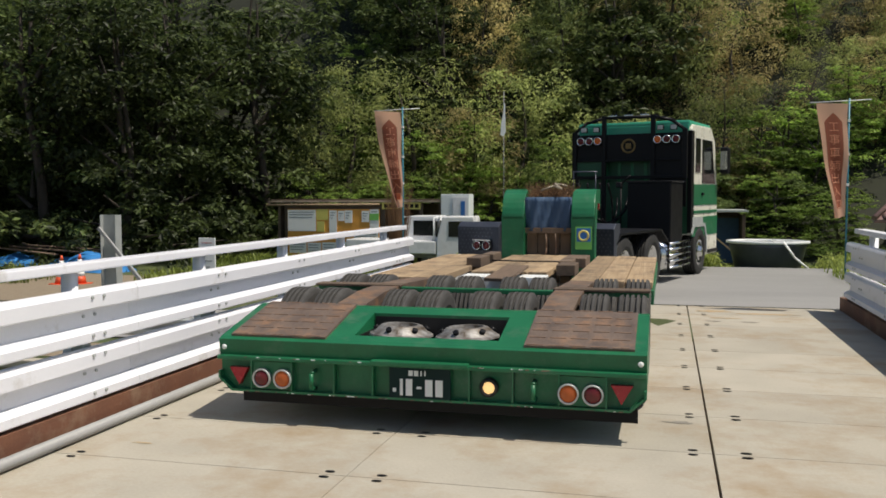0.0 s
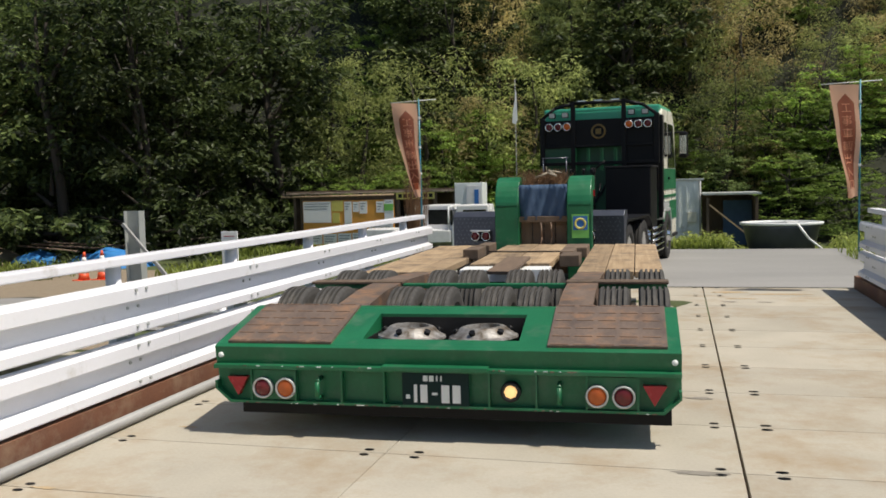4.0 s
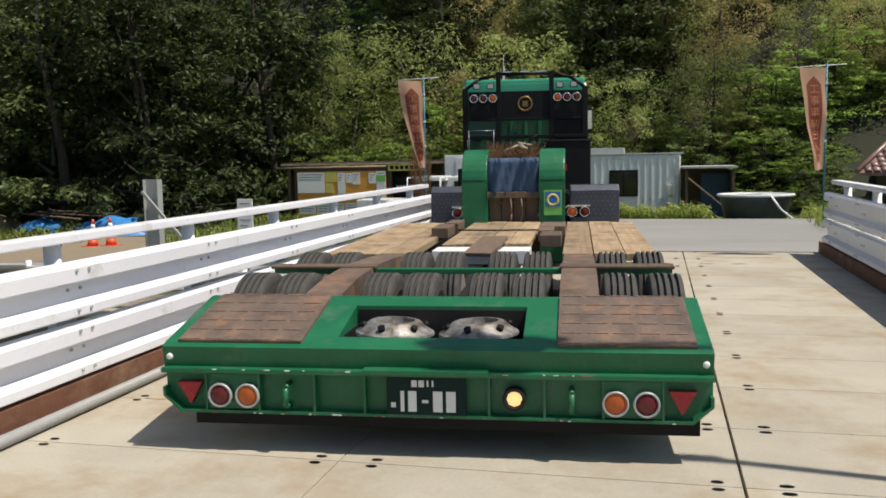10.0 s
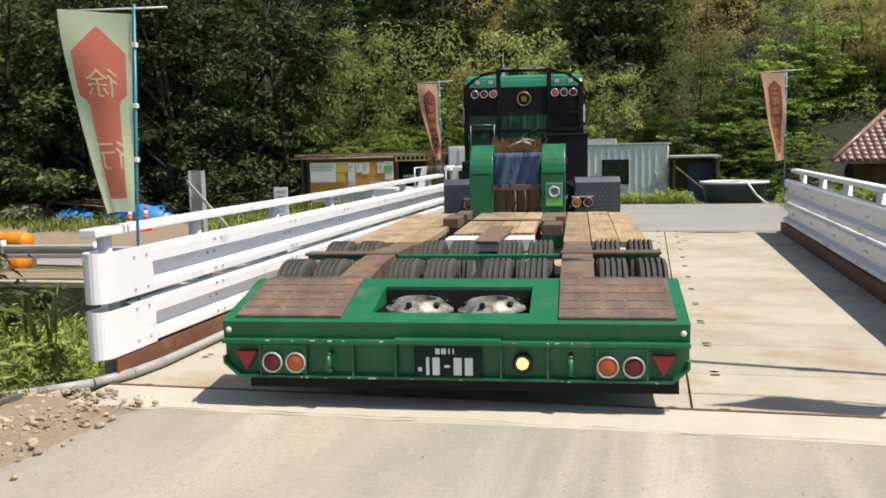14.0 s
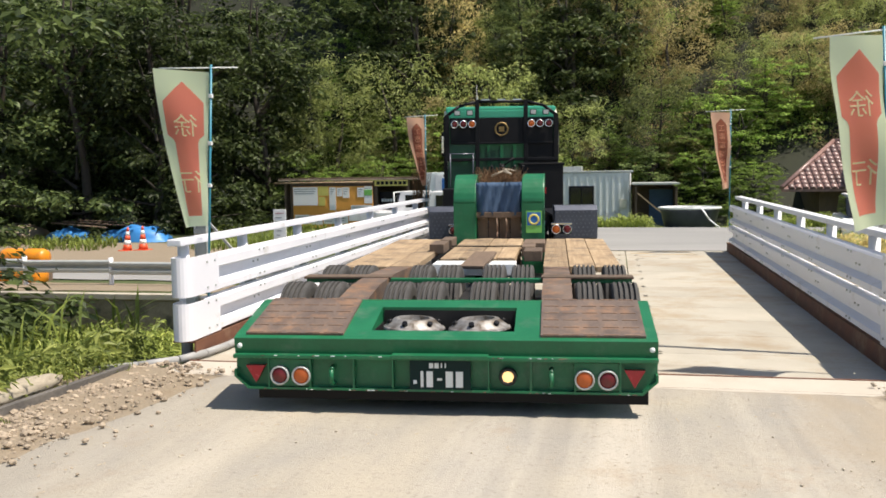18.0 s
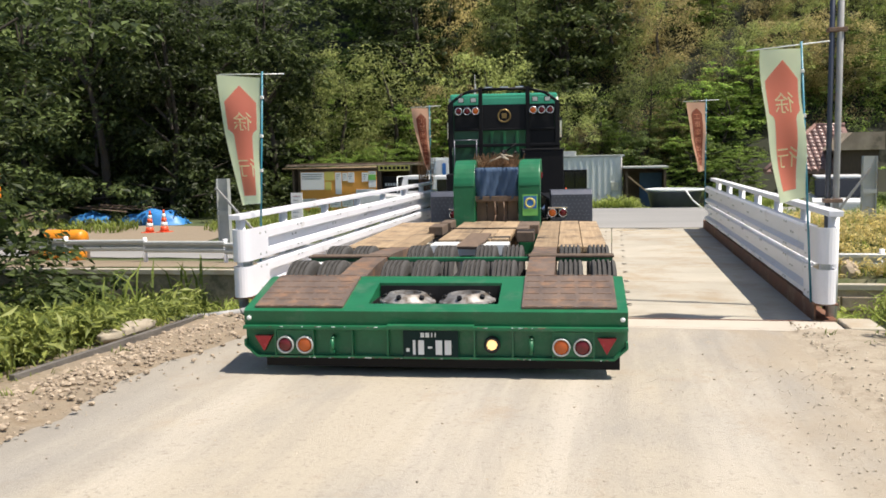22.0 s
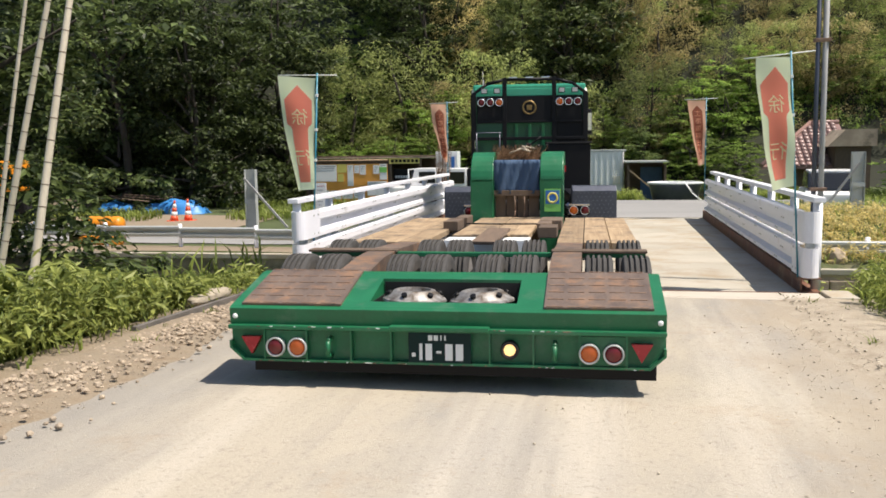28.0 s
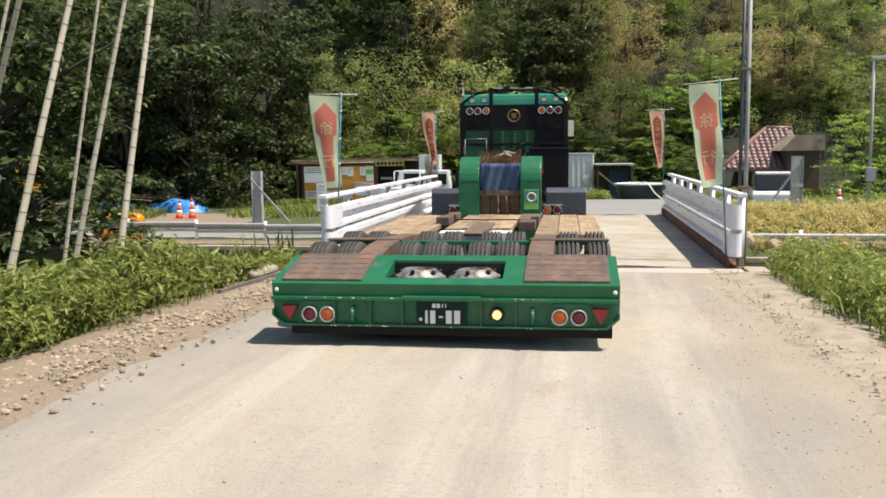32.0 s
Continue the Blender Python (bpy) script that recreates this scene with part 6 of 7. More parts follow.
# ---- vegetation ----
def leaf_mesh(name, centres, radii, per, size, material, rng, droop=0.25, slim=0.5, flat=0.55):
    """Many separate leaves gathered in clumps, from arrays. Each leaf is a bent diamond of two faces."""
    n = len(centres)
    c = np.repeat(np.array(centres, float), per, axis=0)
    rad = np.repeat(np.array(radii, float), per)[:, None]
    d = rng.normal(size=(n * per, 3))
    d /= np.linalg.norm(d, axis=1)[:, None]
    p = c + d * rad * rng.uniform(0.25, 1.0, (n * per, 1)) * np.array([1, 1, flat])
    nrm = d * np.array([0.8, 0.8, 0.5]) + np.array([0, 0, 0.95 - 0.75 * droop]) + rng.normal(scale=0.38, size=d.shape)
    nrm /= np.linalg.norm(nrm, axis=1)[:, None]
    along = rng.normal(scale=0.6, size=d.shape) + d * 0.5
    along[:, 2] -= droop * 1.6
    along -= nrm * np.sum(along * nrm, axis=1)[:, None]
    along /= np.linalg.norm(along, axis=1)[:, None] + 1e-9
    side = np.cross(along, nrm)
    s = size * rng.uniform(0.6, 1.35, (n * per, 1))
    base, tip = p - along * s * 0.5, p + along * s * 0.5
    mid = p + nrm * s * 0.10
    a, b = mid + side * s * slim * 0.5, mid - side * s * slim * 0.5
    v = np.stack([base, a, tip, b], 1).reshape(-1, 3)
    k = np.arange(n * per) * 4
    f = np.stack([np.stack([k, k + 1, k + 2], 1), np.stack([k, k + 2, k + 3], 1)], 1).reshape(-1, 3)
    me = bpy.data.meshes.new(name)
    me.from_pydata(v.tolist(), [], f.tolist())
    me.materials.append(material)
    return me


def tree_kind(kind, seed):
    """A tree about 10 m high: tapered trunk, limbs, and a crown of leaf clumps."""
    rng = np.random.default_rng(seed)
    r = random.Random(seed)
    t = thing("forest_tree", KINDS[kind][0], "tree", pose(0, 0, -500), group="trees on the hillside")
    h = 10.0
    bm = bmesh.new()
    pts = [Vector((0.25 * math.sin(k * 0.9 + seed), 0.25 * math.cos(k * 0.7 + seed), h * 0.9 * k / 7)) for k in range(8)]
    for k in range(7):
        tube_bm(bm, pts[k], pts[k + 1], 0.15 * (1 - k / 8), 8, 0.15 * (1 - (k + 1) / 8), False)
    centres, radii = [], []
    if kind == "cedar":
        for k in range(95):
            z = 0.8 + (h - 0.9) * k / 95
            w = 2.3 * (1 - z / (h + 0.6)) ** 0.8 + 0.15
            a = k * 2.4
            q = r.uniform(0.45, 1.0)
            centres.append((math.cos(a) * w * q, math.sin(a) * w * q, z - 0.25 * q))
            radii.append(0.62)
    elif kind == "bamboo":
        for k in range(80):
            a = r.uniform(0, 6.28)
            z = h * r.uniform(0.15, 1.0)
            w = 0.6 + 2.1 * math.sin(min(1, z / h) * 2.4) * r.uniform(0.3, 1)
            centres.append((math.cos(a) * w, math.sin(a) * w, z - 0.25 * w))
            radii.append(r.uniform(0.5, 0.95))
    else:
        lobes = [(r.uniform(-1.6, 1.6), r.uniform(-1.6, 1.6), h * r.uniform(0.25, 0.85), r.uniform(1.1, 1.9)) for _ in range(9)] + [(0, 0, h * 0.86, 1.6), (0, 0, h * 0.3, 2.2)] + [(1.9 * math.cos(k * 1.26), 1.9 * math.sin(k * 1.26), h * (0.08 + 0.05 * (k % 3)), 1.5) for k in range(5)]
        for lx, ly, lz, lr in lobes:
            tube_bm(bm, (0, 0, lz * 0.72), (lx, ly, lz), 0.07, 6, 0.02, False)
            for k in range(12):
                d = Vector((r.gauss(0, 1), r.gauss(0, 1), r.gauss(0, 0.8))).normalized()
                q = lr * r.uniform(0.6, 1.05)
                centres.append((lx + d.x * q, ly + d.y * q, lz + d.z * q * 0.8))
                radii.append(r.uniform(0.35, 0.65))
    per, size, slim, droop, flat = KINDS[kind][2]
    part("trunk", bm, M["bark"], t)
    part("crown", leaf_mesh("crown", centres, radii, per, size, L[KINDS[kind][1]], rng, droop, slim, flat), None, t)
    return t


KINDS = {
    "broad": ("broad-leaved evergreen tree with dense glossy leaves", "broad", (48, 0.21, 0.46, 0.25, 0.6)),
    "dark": ("dark broad-leaved tree in deep shade", "dark", (30, 0.27, 0.5, 0.2, 0.6)),
    "cedar": ("tall dark cedar with hanging sprays", "cedar", (50, 0.22, 0.28, 0.5, 0.5)),
    "bamboo": ("arching olive-green bamboo clump", "bamboo", (56, 0.26, 0.24, 0.65, 1.15)),
    "bright": ("light green young tree with layered leaves", "bright", (28, 0.24, 0.5, 0.15, 0.45)),
    "olive": ("yellowish drooping tree with fine leaves", "olive", (56, 0.26, 0.24, 0.6, 1.15)),
}
stock = {k: [tree_kind(k if k != "olive" else "bamboo", 11 + 7 * i + 31 * n) for i in range(3 if k in ("broad", "bamboo") else 2)] for n, k in enumerate(KINDS) if k != "olive"}
stock["olive"] = []
for i in range(2):
    rng = np.random.default_rng(77 + i)
    t = copy_thing(stock["bamboo"][i], pose(0, 0, -500))
    t["label"] = KINDS["olive"][0]
    for ch in t.children:
        if ch.name.startswith("crown"):
            ch.data = ch.data.copy()
            ch.data.materials[0] = L["olive"]
    stock["olive"].append(t)
used = set()


def plant(kind, x, y, s, turn=0.0, wide=1.0, sink=0.0):
    r = random.Random(int(x * 97 + y * 31))
    z = ground_z(x, y) - 0.1 - sink
    m = pose(x, y, z, r.uniform(-3, 3), r.uniform(-3, 3), turn or r.uniform(0, 360)) @ Matrix.Diagonal((s * wide, s * wide, s, 1))
    src = r.choice(stock[kind])
    if src.name not in used:
        used.add(src.name)
        src.matrix_basis = m
        return src
    return copy_thing(src, m)


r = random.Random(21)
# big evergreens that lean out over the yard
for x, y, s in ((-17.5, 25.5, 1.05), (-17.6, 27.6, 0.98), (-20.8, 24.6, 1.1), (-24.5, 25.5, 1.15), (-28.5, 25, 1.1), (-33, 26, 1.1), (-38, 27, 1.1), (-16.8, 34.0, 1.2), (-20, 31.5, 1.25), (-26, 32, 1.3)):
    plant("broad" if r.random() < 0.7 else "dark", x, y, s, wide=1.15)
for x, y, s in ((-18.2, 30.0, 0.8), (-22.5, 28, 1.0), (-30, 30, 1.2), (-18.5, 36, 1.4), (-24, 37, 1.4), (-34, 34, 1.4), (-40, 33, 1.3)):
    plant("dark", x, y, s, wide=1.1)
# bright young trees behind the hut
for x, y, s in ((-9.5, 36.5, 0.52), (-6.8, 37.2, 0.6), (-4.2, 37.0, 0.5), (-8.2, 39.0, 0.75), (5.5, 37.5, 0.62), (7.6, 36.5, 0.55), (6.0, 40.0, 0.85), (8.8, 42.0, 0.9), (14.2, 44, 0.9)):
    plant("bright", x, y, s, wide=1.4)
# bamboo and brush on the hillside, crown over crown up the slope
for row in range(6):
    for k in range(22):
        x = -15 + 54 * k / 21 + r.uniform(-1.1, 1.1) + (1.2 if row % 2 else 0)
        y = 39.5 + row * 3.4 + r.uniform(-1.2, 1.2)
        if 7.2 < x < 17.5 and y < 41.6:
            continue
        if x < -9:
            kind = r.choice(("bamboo", "bright", "dark", "broad", "bamboo"))
        elif x < 2:
            kind = r.choice(("bamboo", "bamboo", "cedar", "bright", "bamboo", "dark", "olive"))
        else:
            kind = r.choice(("olive", "bamboo", "olive", "bamboo", "bright"))
        plant(kind, x, y, r.uniform(0.58, 0.88) * (1.2 if kind in ("cedar", "dark") else 1.0), wide=1.3)
for k in range(34):
    x = -13 + 52 * k / 33 + r.uniform(-0.6, 0.6)
    if 6.8 < x < 17:
        continue
    plant(r.choice(("bright", "dark", "olive", "bright")), x, 38.6 + r.uniform(-0.6, 0.9), r.uniform(0.26, 0.42), wide=1.6)
for k in range(66):
    x = -50 + 116 * (k % 22) / 21 + r.uniform(-2, 2)
    y = 60 + (k // 22) * 7 + r.uniform(-2.5, 2.5)
    plant(r.choice(("cedar", "dark", "bamboo", "broad", "cedar")), x, y, r.uniform(0.85, 1.3), wide=1.4)
for k in range(22):
    x = -60 + 7.5 * k + r.uniform(-2, 2)
    plant(r.choice(("cedar", "dark")), x, 84 + r.uniform(-4, 4), r.uniform(1.5, 2.0), wide=1.6)
# trees of the near bank and the yard beyond the bridge
for kind, x, y, s in (("bright", 11.6, 20.6, 0.72), ("bright", 13.6, 22.4, 0.95), ("dark", 16.2, 25.0, 1.0), ("dark", 15.0, 17.0, 0.5), ("dark", 17.6, 20.0, 0.7), ("bright", 15.5, 24, 0.6), ("dark", 22, 30, 0.9), ("bright", 6.4, 30.5, 0.28), ("bright", 8.0, 31.0, 0.26), ("bright", 9.6, 31.5, 0.25), ("broad", -12.9, 3.8, 0.95), ("broad", -13.7, 5.4, 0.85), ("bright", -12.7, 4.6, 0.42), ("bright", 11.2, 43.0, 0.5), ("olive", 13.5, 43.2, 0.55), ("bright", 9.0, 42.8, 0.45), ("bamboo", 16.5, 43, 0.6), ("bright", -14.5, 34.2, 0.75), ("bright", -12.5, 34.6, 0.62), ("bright", -10.4, 34.3, 0.72), ("bright", -8.6, 34.9, 0.66), ("bamboo", -13.4, 37, 0.95), ("bamboo", -10.6, 37.2, 0.9), ("olive", -7.8, 37.6, 0.8), ("bamboo", -5.5, 38, 0.8), ("bright", 7.2, 31.0, 0.25), ("bright", 10.2, 31.6, 0.22), ("olive", 11.6, 31.4, 0.2), ("bright", 13.2, 31.2, 0.22), ("olive", 18.5, 40, 0.5), ("bright", 20.5, 38, 0.45)):
    plant(kind, x, y, s, wide=1.2)
for k in stock:
    for t in stock[k]:
        if t.name not in used:
            t.matrix_basis = pose(-45 + 3 * len(used), 60, ground_z(-45 + 3 * len(used), 60))
            used.add(t.name)


# undergrowth that covers the foot of the hill
rng = np.random.default_rng(8)
for name, n, x0, x1, y0, y1, key, label in (("undergrowth", 700, -16, 40, 37.5, 44, "bright", "dense light green undergrowth at the foot of the hill"), ("undergrowth", 1500, -30, 50, 40, 66, "dark", "dense dark undergrowth on the hillside"), ("undergrowth", 450, -8, 44, 39, 52, "olive", "yellowish brush and bamboo grass on the hillside"), ("undergrowth", 160, -2, 26, 39, 50, "brown", "withered brown brush on the hillside")):
    cs, rd = [], []
    for _ in range(n):
        x, y = rng.uniform(x0, x1), rng.uniform(y0, y1)
        if 7.5 < x < 17.2 and y < 41.3:
            continue
        q = rng.uniform(0.5, 1.0)
        cs.append((x, y, ground_z(x, y) + q * rng.uniform(0.1, 1.0)))
        rd.append(q)
    tagged(new(name, leaf_mesh(name, cs, rd, 60, 0.17, L[key], rng, 0.35, 0.34, 0.8)), label, kind="stuff")


# bamboo culms beside the road
def culm(x0, y0, z0, x1, y1, z1, r0):
    t = thing("bamboo_culm", "tall dry bare bamboo culm leaning over the bank", "bamboo", pose(x0, y0, z0), group="bamboo culms on the bank")
    d = Vector((x1 - x0, y1 - y0, z1 - z0))
    n = int(d.length / 0.28)
    bm = bmesh.new()
    u = d.orthogonal().normalized()
    v = d.normalized().cross(u)
    loops, knots = [], []
    for k in range(n + 1):
        f = k / n
        c = d * f + Vector((0.02 * f * f, 0.1 * f * f, 0))
        q = r0 * (1 - 0.45 * f)
        loops.append([bm.verts.new(c + (u * math.cos(i * math.pi / 6) + v * math.sin(i * math.pi / 6)) * q) for i in range(12)])
        knots.append((c, q))
    for a, b in zip(loops[:-1], loops[1:]):
        for i in range(12):
            bm.faces.new((a[i], a[(i + 1) % 12], b[(i + 1) % 12], b[i])).smooth = True
    bm.faces.new(loops[0][::-1])
    bm.faces.new(loops[-1])
    stem = part("stem", bm, M["bamboo"], t)
    for c, q in knots[1:-1]:
        part("node_ring", tube(c - d.normalized() * 0.006, c + d.normalized() * 0.006, q * 1.05, 12), M["oldwood"], stem)


culm(-6.35, -2.27, -0.7, -5.75, -0.99, 6.4, 0.060)
culm(-8.31, -0.33, -0.7, -6.71, 0.06, 6.4, 0.058)
culm(-7.28, -3.84, -0.7, -6.06, -2.45, 6.4, 0.062)
culm(-9.11, -2.56, -0.7, -5.94, -3.71, 6.4, 0.055)
culm(-8.98, 0.50, -0.7, -7.76, 0.77, 6.4, 0.042)
culm(-10.08, -1.23, -0.7, -8.30, -0.88, 6.4, 0.045)


def blades(name, label, points, height, width, material, rng, lean=0.35, category=""):
    """Standing blades and long leaves as one object of stuff."""
    p = np.array(points, float)
    n = len(p)
    a = rng.uniform(0, 2 * np.pi, n)
    h = height * rng.uniform(0.5, 1.3, n)
    d = np.stack([np.cos(a), np.sin(a), np.zeros(n)], 1)
    s = np.stack([-np.sin(a), np.cos(a), np.zeros(n)], 1)
    w = (width * rng.uniform(0.7, 1.3, n))[:, None]
    l = (lean * rng.uniform(0.3, 1.6, n))[:, None]
    hz = np.stack([np.zeros(n), np.zeros(n), h], 1)
    m1 = p + hz * 0.55 + d * l * h[:, None] * 0.35
    tip = p + hz * 0.85 + d * l * h[:, None] * 1.25
    v = np.stack([p - s * w * 0.3, p + s * w * 0.3, m1 + s * w * 0.5, m1 - s * w * 0.5, tip], 1).reshape(-1, 3)
    k = np.arange(n) * 5
    faces = np.stack([np.stack([k, k + 1, k + 2], 1), np.stack([k, k + 2, k + 3], 1), np.stack([k + 3, k + 2, k + 4], 1)], 1).reshape(-1, 3)
    me = bpy.data.meshes.new(name)
    me.from_pydata(v.tolist(), [], faces.tolist())
    me.materials.append(material)
    return tagged(new(name, me), label, category, kind="stuff")


def scatter(n, x0, x1, y0, y1, rng, keep=lambda x, y: True, lift=0.0):
    out = []
    while len(out) < n:
        x, y = rng.uniform(x0, x1), rng.uniform(y0, y1)
        if keep(x, y):
            out.append((x, y, ground_z(x, y) + lift))
    return out


rng = np.random.default_rng(3)
left = lambda x, y: x < -3.75 - 0.35 * noise.noise(Vector((y * 0.5, 3, 0))) and rng.random() < (0.35 + 0.65 * smooth01(-3.7, -4.6, x)) * (0.05 + 0.95 * smooth01(-11.2, -8.2, x)) * (0.1 + 0.9 * smooth01(-14.2, -12.0, y))
blades("bank_weeds", "thick green weeds and bamboo grass on the bank", scatter(5000, -11, -3.75, -14, -0.4, rng, left), 0.28, 0.022, L["grass"], rng, 0.7)
low = lambda y: 0.35 + 0.65 * smooth01(-1.0, -4.5, y)
spots = scatter(7000, -11, -3.8, -14, 0.9, rng, left)
tagged(new("bank_weeds", leaf_mesh("bank_weeds", [(x, y, z + rng.uniform(0.12, 0.70) * low(y)) for x, y, z in spots], [rng.uniform(0.12, 0.26) for _ in spots], 28, 0.085, L["weed"], rng, 0.2, 0.26, 0.8)), "leafy knee-high weeds on the bank", kind="stuff")
spots = scatter(3300, -10.5, -3.95, -13.5, 0.9, rng, left)
tagged(new("bank_weeds", leaf_mesh("bank_weeds", [(x, y, z + rng.uniform(0.28, 0.80) * low(y)) for x, y, z in spots], [rng.uniform(0.12, 0.30) for _ in spots], 15, 0.17, L["weed"], rng, 0.15, 0.30, 0.7)), "broad-leaved bamboo grass on the bank", kind="stuff")
right = lambda x, y: x > (4.25 if y > -0.9 else 3.8) + 0.3 * noise.noise(Vector((y * 0.6, 8, 0))) and rng.random() < (0.05 + 0.95 * smooth01(10.2, 7.5, x)) * (0.1 + 0.9 * smooth01(-12.2, -10.0, y))
blades("bank_weeds", "tall thin grass on the bank", scatter(5200, 3.9, 10, -12, 0.8, rng, right), 0.40, 0.018, L["grass"], rng, 0.6)
spots = scatter(4200, 4.0, 10, -12, 0.9, rng, right)
tagged(new("bank_weeds", leaf_mesh("bank_weeds", [(x, y, z + rng.uniform(0.05, 0.50)) for x, y, z in spots], [rng.uniform(0.12, 0.26) for _ in spots], 22, 0.10, L["weed"], rng, 0.2, 0.3, 0.8)), "leafy green weeds on the bank beside the road", kind="stuff")
spots = [(rng.uniform(4.0, 13), rng.uniform(0.9, 8.7)) for _ in range(2600)]
tagged(new("stream_weeds", leaf_mesh("stream_weeds", [(x, y, -2.0 + rng.uniform(0.0, 1.05) * (0.7 + 0.3 * math.sin(x * 1.7 + y))) for x, y in spots], [rng.uniform(0.18, 0.36) for _ in spots], 26, 0.16, L["weed"], rng, 0.25, 0.28, 0.8)), "tall leafy weeds filling the stream bed", kind="stuff")
spots = [(rng.uniform(-16, -4.2), rng.uniform(1.5, 7.5)) for _ in range(1800)]
tagged(new("stream_weeds", leaf_mesh("stream_weeds", [(x, y, -2.0 + rng.uniform(0.0, 1.0)) for x, y in spots], [rng.uniform(0.18, 0.36) for _ in spots], 24, 0.18, L["weed"], rng, 0.25, 0.26, 0.8)), "tall leafy weeds filling the stream bed", kind="stuff")
blades("roadside_grass", "green roadside grass behind the road", scatter(12000, -4.5, 16, 20.65, 24.0, rng, lambda x, y: not (2.0 < x < 4.9 and y < 23.2)), 0.40, 0.035, L["grass"], rng, 0.5)
spots = scatter(1500, -4.5, 16, 20.7, 23.5, rng, lambda x, y: not (2.2 < x < 4.7 and y < 23.2))
tagged(new("roadside_weeds", leaf_mesh("roadside_weeds", [(x, y, z + rng.uniform(0.10, 0.42)) for x, y, z in spots], [rng.uniform(0.12, 0.25) for _ in spots], 20, 0.10, L["weed"], rng, 0.2, 0.34, 0.8)), "leafy green weeds along the road", kind="stuff")
blades("yard_grass", "rough grass along the yard", scatter(9000, -32, -4.2, 18.4, 29, rng, lambda x, y: noise.noise(Vector((x * 0.3, y * 0.3, 0))) > -0.15), 0.35, 0.05, L["grass"], rng, 0.45)
blades("yard_grass", "rough grass by the far road", scatter(9000, 4.4, 22, 9.3, 20, rng, lambda x, y: not (5.0 < x < 9.0 and 17.5 < y < 19.8)), 0.36, 0.03, L["grass"], rng, 0.6)
spots = scatter(2600, 4.5, 20, 9.3, 13.2, rng)
tagged(new("roadside_weeds", leaf_mesh("roadside_weeds", [(x, y, z + rng.uniform(0.02, 0.36)) for x, y, z in spots], [rng.uniform(0.14, 0.28) for _ in spots], 20, 0.12, L["olive"], rng, 0.2, 0.26, 0.8)), "dry yellowish weeds on the slope below the road", kind="stuff")
blades("wall_weeds", "weeds growing at the foot of the wall", scatter(3500, -24, -4, 6.6, 8.9, rng, lift=0.4), 0.6, 0.04, L["grass"], rng, 0.5)
blades("wall_weeds", "tall weeds at the stream's edge", scatter(9000, -16, -4.2, 0.5, 2.6, rng, lambda x, y: True, 0.9), 0.55, 0.03, L["grass"], rng, 0.6)
blades("verge_weeds", "sparse grass tufts on the stony verge", [(x + rng.normal(0, 0.05), y + rng.normal(0, 0.05), rise(y)) for x, y in [(rng.choice((-3.55, 3.75)) + rng.normal(0, 0.25), rng.uniform(-14, -0.5)) for _ in range(30)] for _ in range(14)], 0.12, 0.012, L["grass"], rng, 0.6)
flw = bmesh.new()
rf = random.Random(4)
for k in range(160):
    x, y = rf.uniform(4.6, 8.5), rf.uniform(-9, 0)
    bmesh.ops.create_icosphere(flw, subdivisions=1, radius=0.014, matrix=Matrix.Translation((x, y, ground_z(x, y) + rf.uniform(0.35, 0.6))))
tagged(single("wild_flowers", flw, M["mark"], "small white wild flowers in the grass"), kind="stuff")


# loose stones on the verges and grit on the road
def stones(name, label, spots, material, seed):
    rr = random.Random(seed)
    base = []
    for k in range(5):
        b = bmesh.new()
        bmesh.ops.create_icosphere(b, subdivisions=1, radius=1.0)
        base.append(([(v.co * rr.uniform(0.7, 1.15)).to_tuple() for v in b.verts], [[v.index for v in f.verts] for f in b.faces]))
        b.free()
    vs, fs = [], []
    for x, y, z, s in spots:
        bv, bf = rr.choice(base)
        e = Euler((rr.uniform(0, 6), rr.uniform(0, 6), rr.uniform(0, 6))).to_matrix()
        k = len(vs)
        for v in bv:
            q = e @ Vector(v)
            vs.append((x + q.x * s, y + q.y * s, z + q.z * s * 0.65))
        fs += [[i + k for i in f] for f in bf]
    me = bpy.data.meshes.new(name)
    me.from_pydata(vs, [], fs)
    me.materials.append(material)
    return tagged(new(name, me), label, kind="stuff")


rs = random.Random(12)
spots = []
for k in range(13000):
    side = rs.choice((-1, -1, -1, 1))
    y = -15 * rs.random() ** 1.1 - 0.3
    x = -(3.72 - abs(rs.gauss(0, 0.42))) if side < 0 else 3.15 + abs(rs.gauss(0, 0.6))
    if side > 0 and y > -0.7 and x > 3.5:
        continue
    spots.append((x, y, 0.033 + rise(y) + 0.03 * rs.random(), (0.005 + 0.034 * rs.random() ** 3.2) * (1 if side < 0 else 0.6)))
stones("verge_stones", "loose brown stones and gravel on the verge", [q for q in spots if q[0] < 0], M["stone"], 2)
stones("verge_stones", "loose pale stones and gravel on the verge", [q for q in spots if q[0] > 0], M["grit"], 4)
spots = [(rs.uniform(-3, 3.1), rs.uniform(-16, -0.7), 0.034, 0.003 + 0.011 * rs.random() ** 5) for _ in range(700)]
spots += [(rs.uniform(0.6, 3.2), rs.uniform(-15, -0.9), 0.034, 0.002 + 0.005 * rs.random() ** 3) for _ in range(1800)]
spots += [(2.2 + 1.5 * rs.random() ** 0.7, rs.uniform(-16, -2.5), 0.034, 0.002 + 0.010 * rs.random() ** 3) for _ in range(3800)]
spots = [(x, y, z + rise(y), q) for x, y, z, q in spots]
stones("road_grit", "scattered grit and small stones on the road", spots, M["grit"], 3)
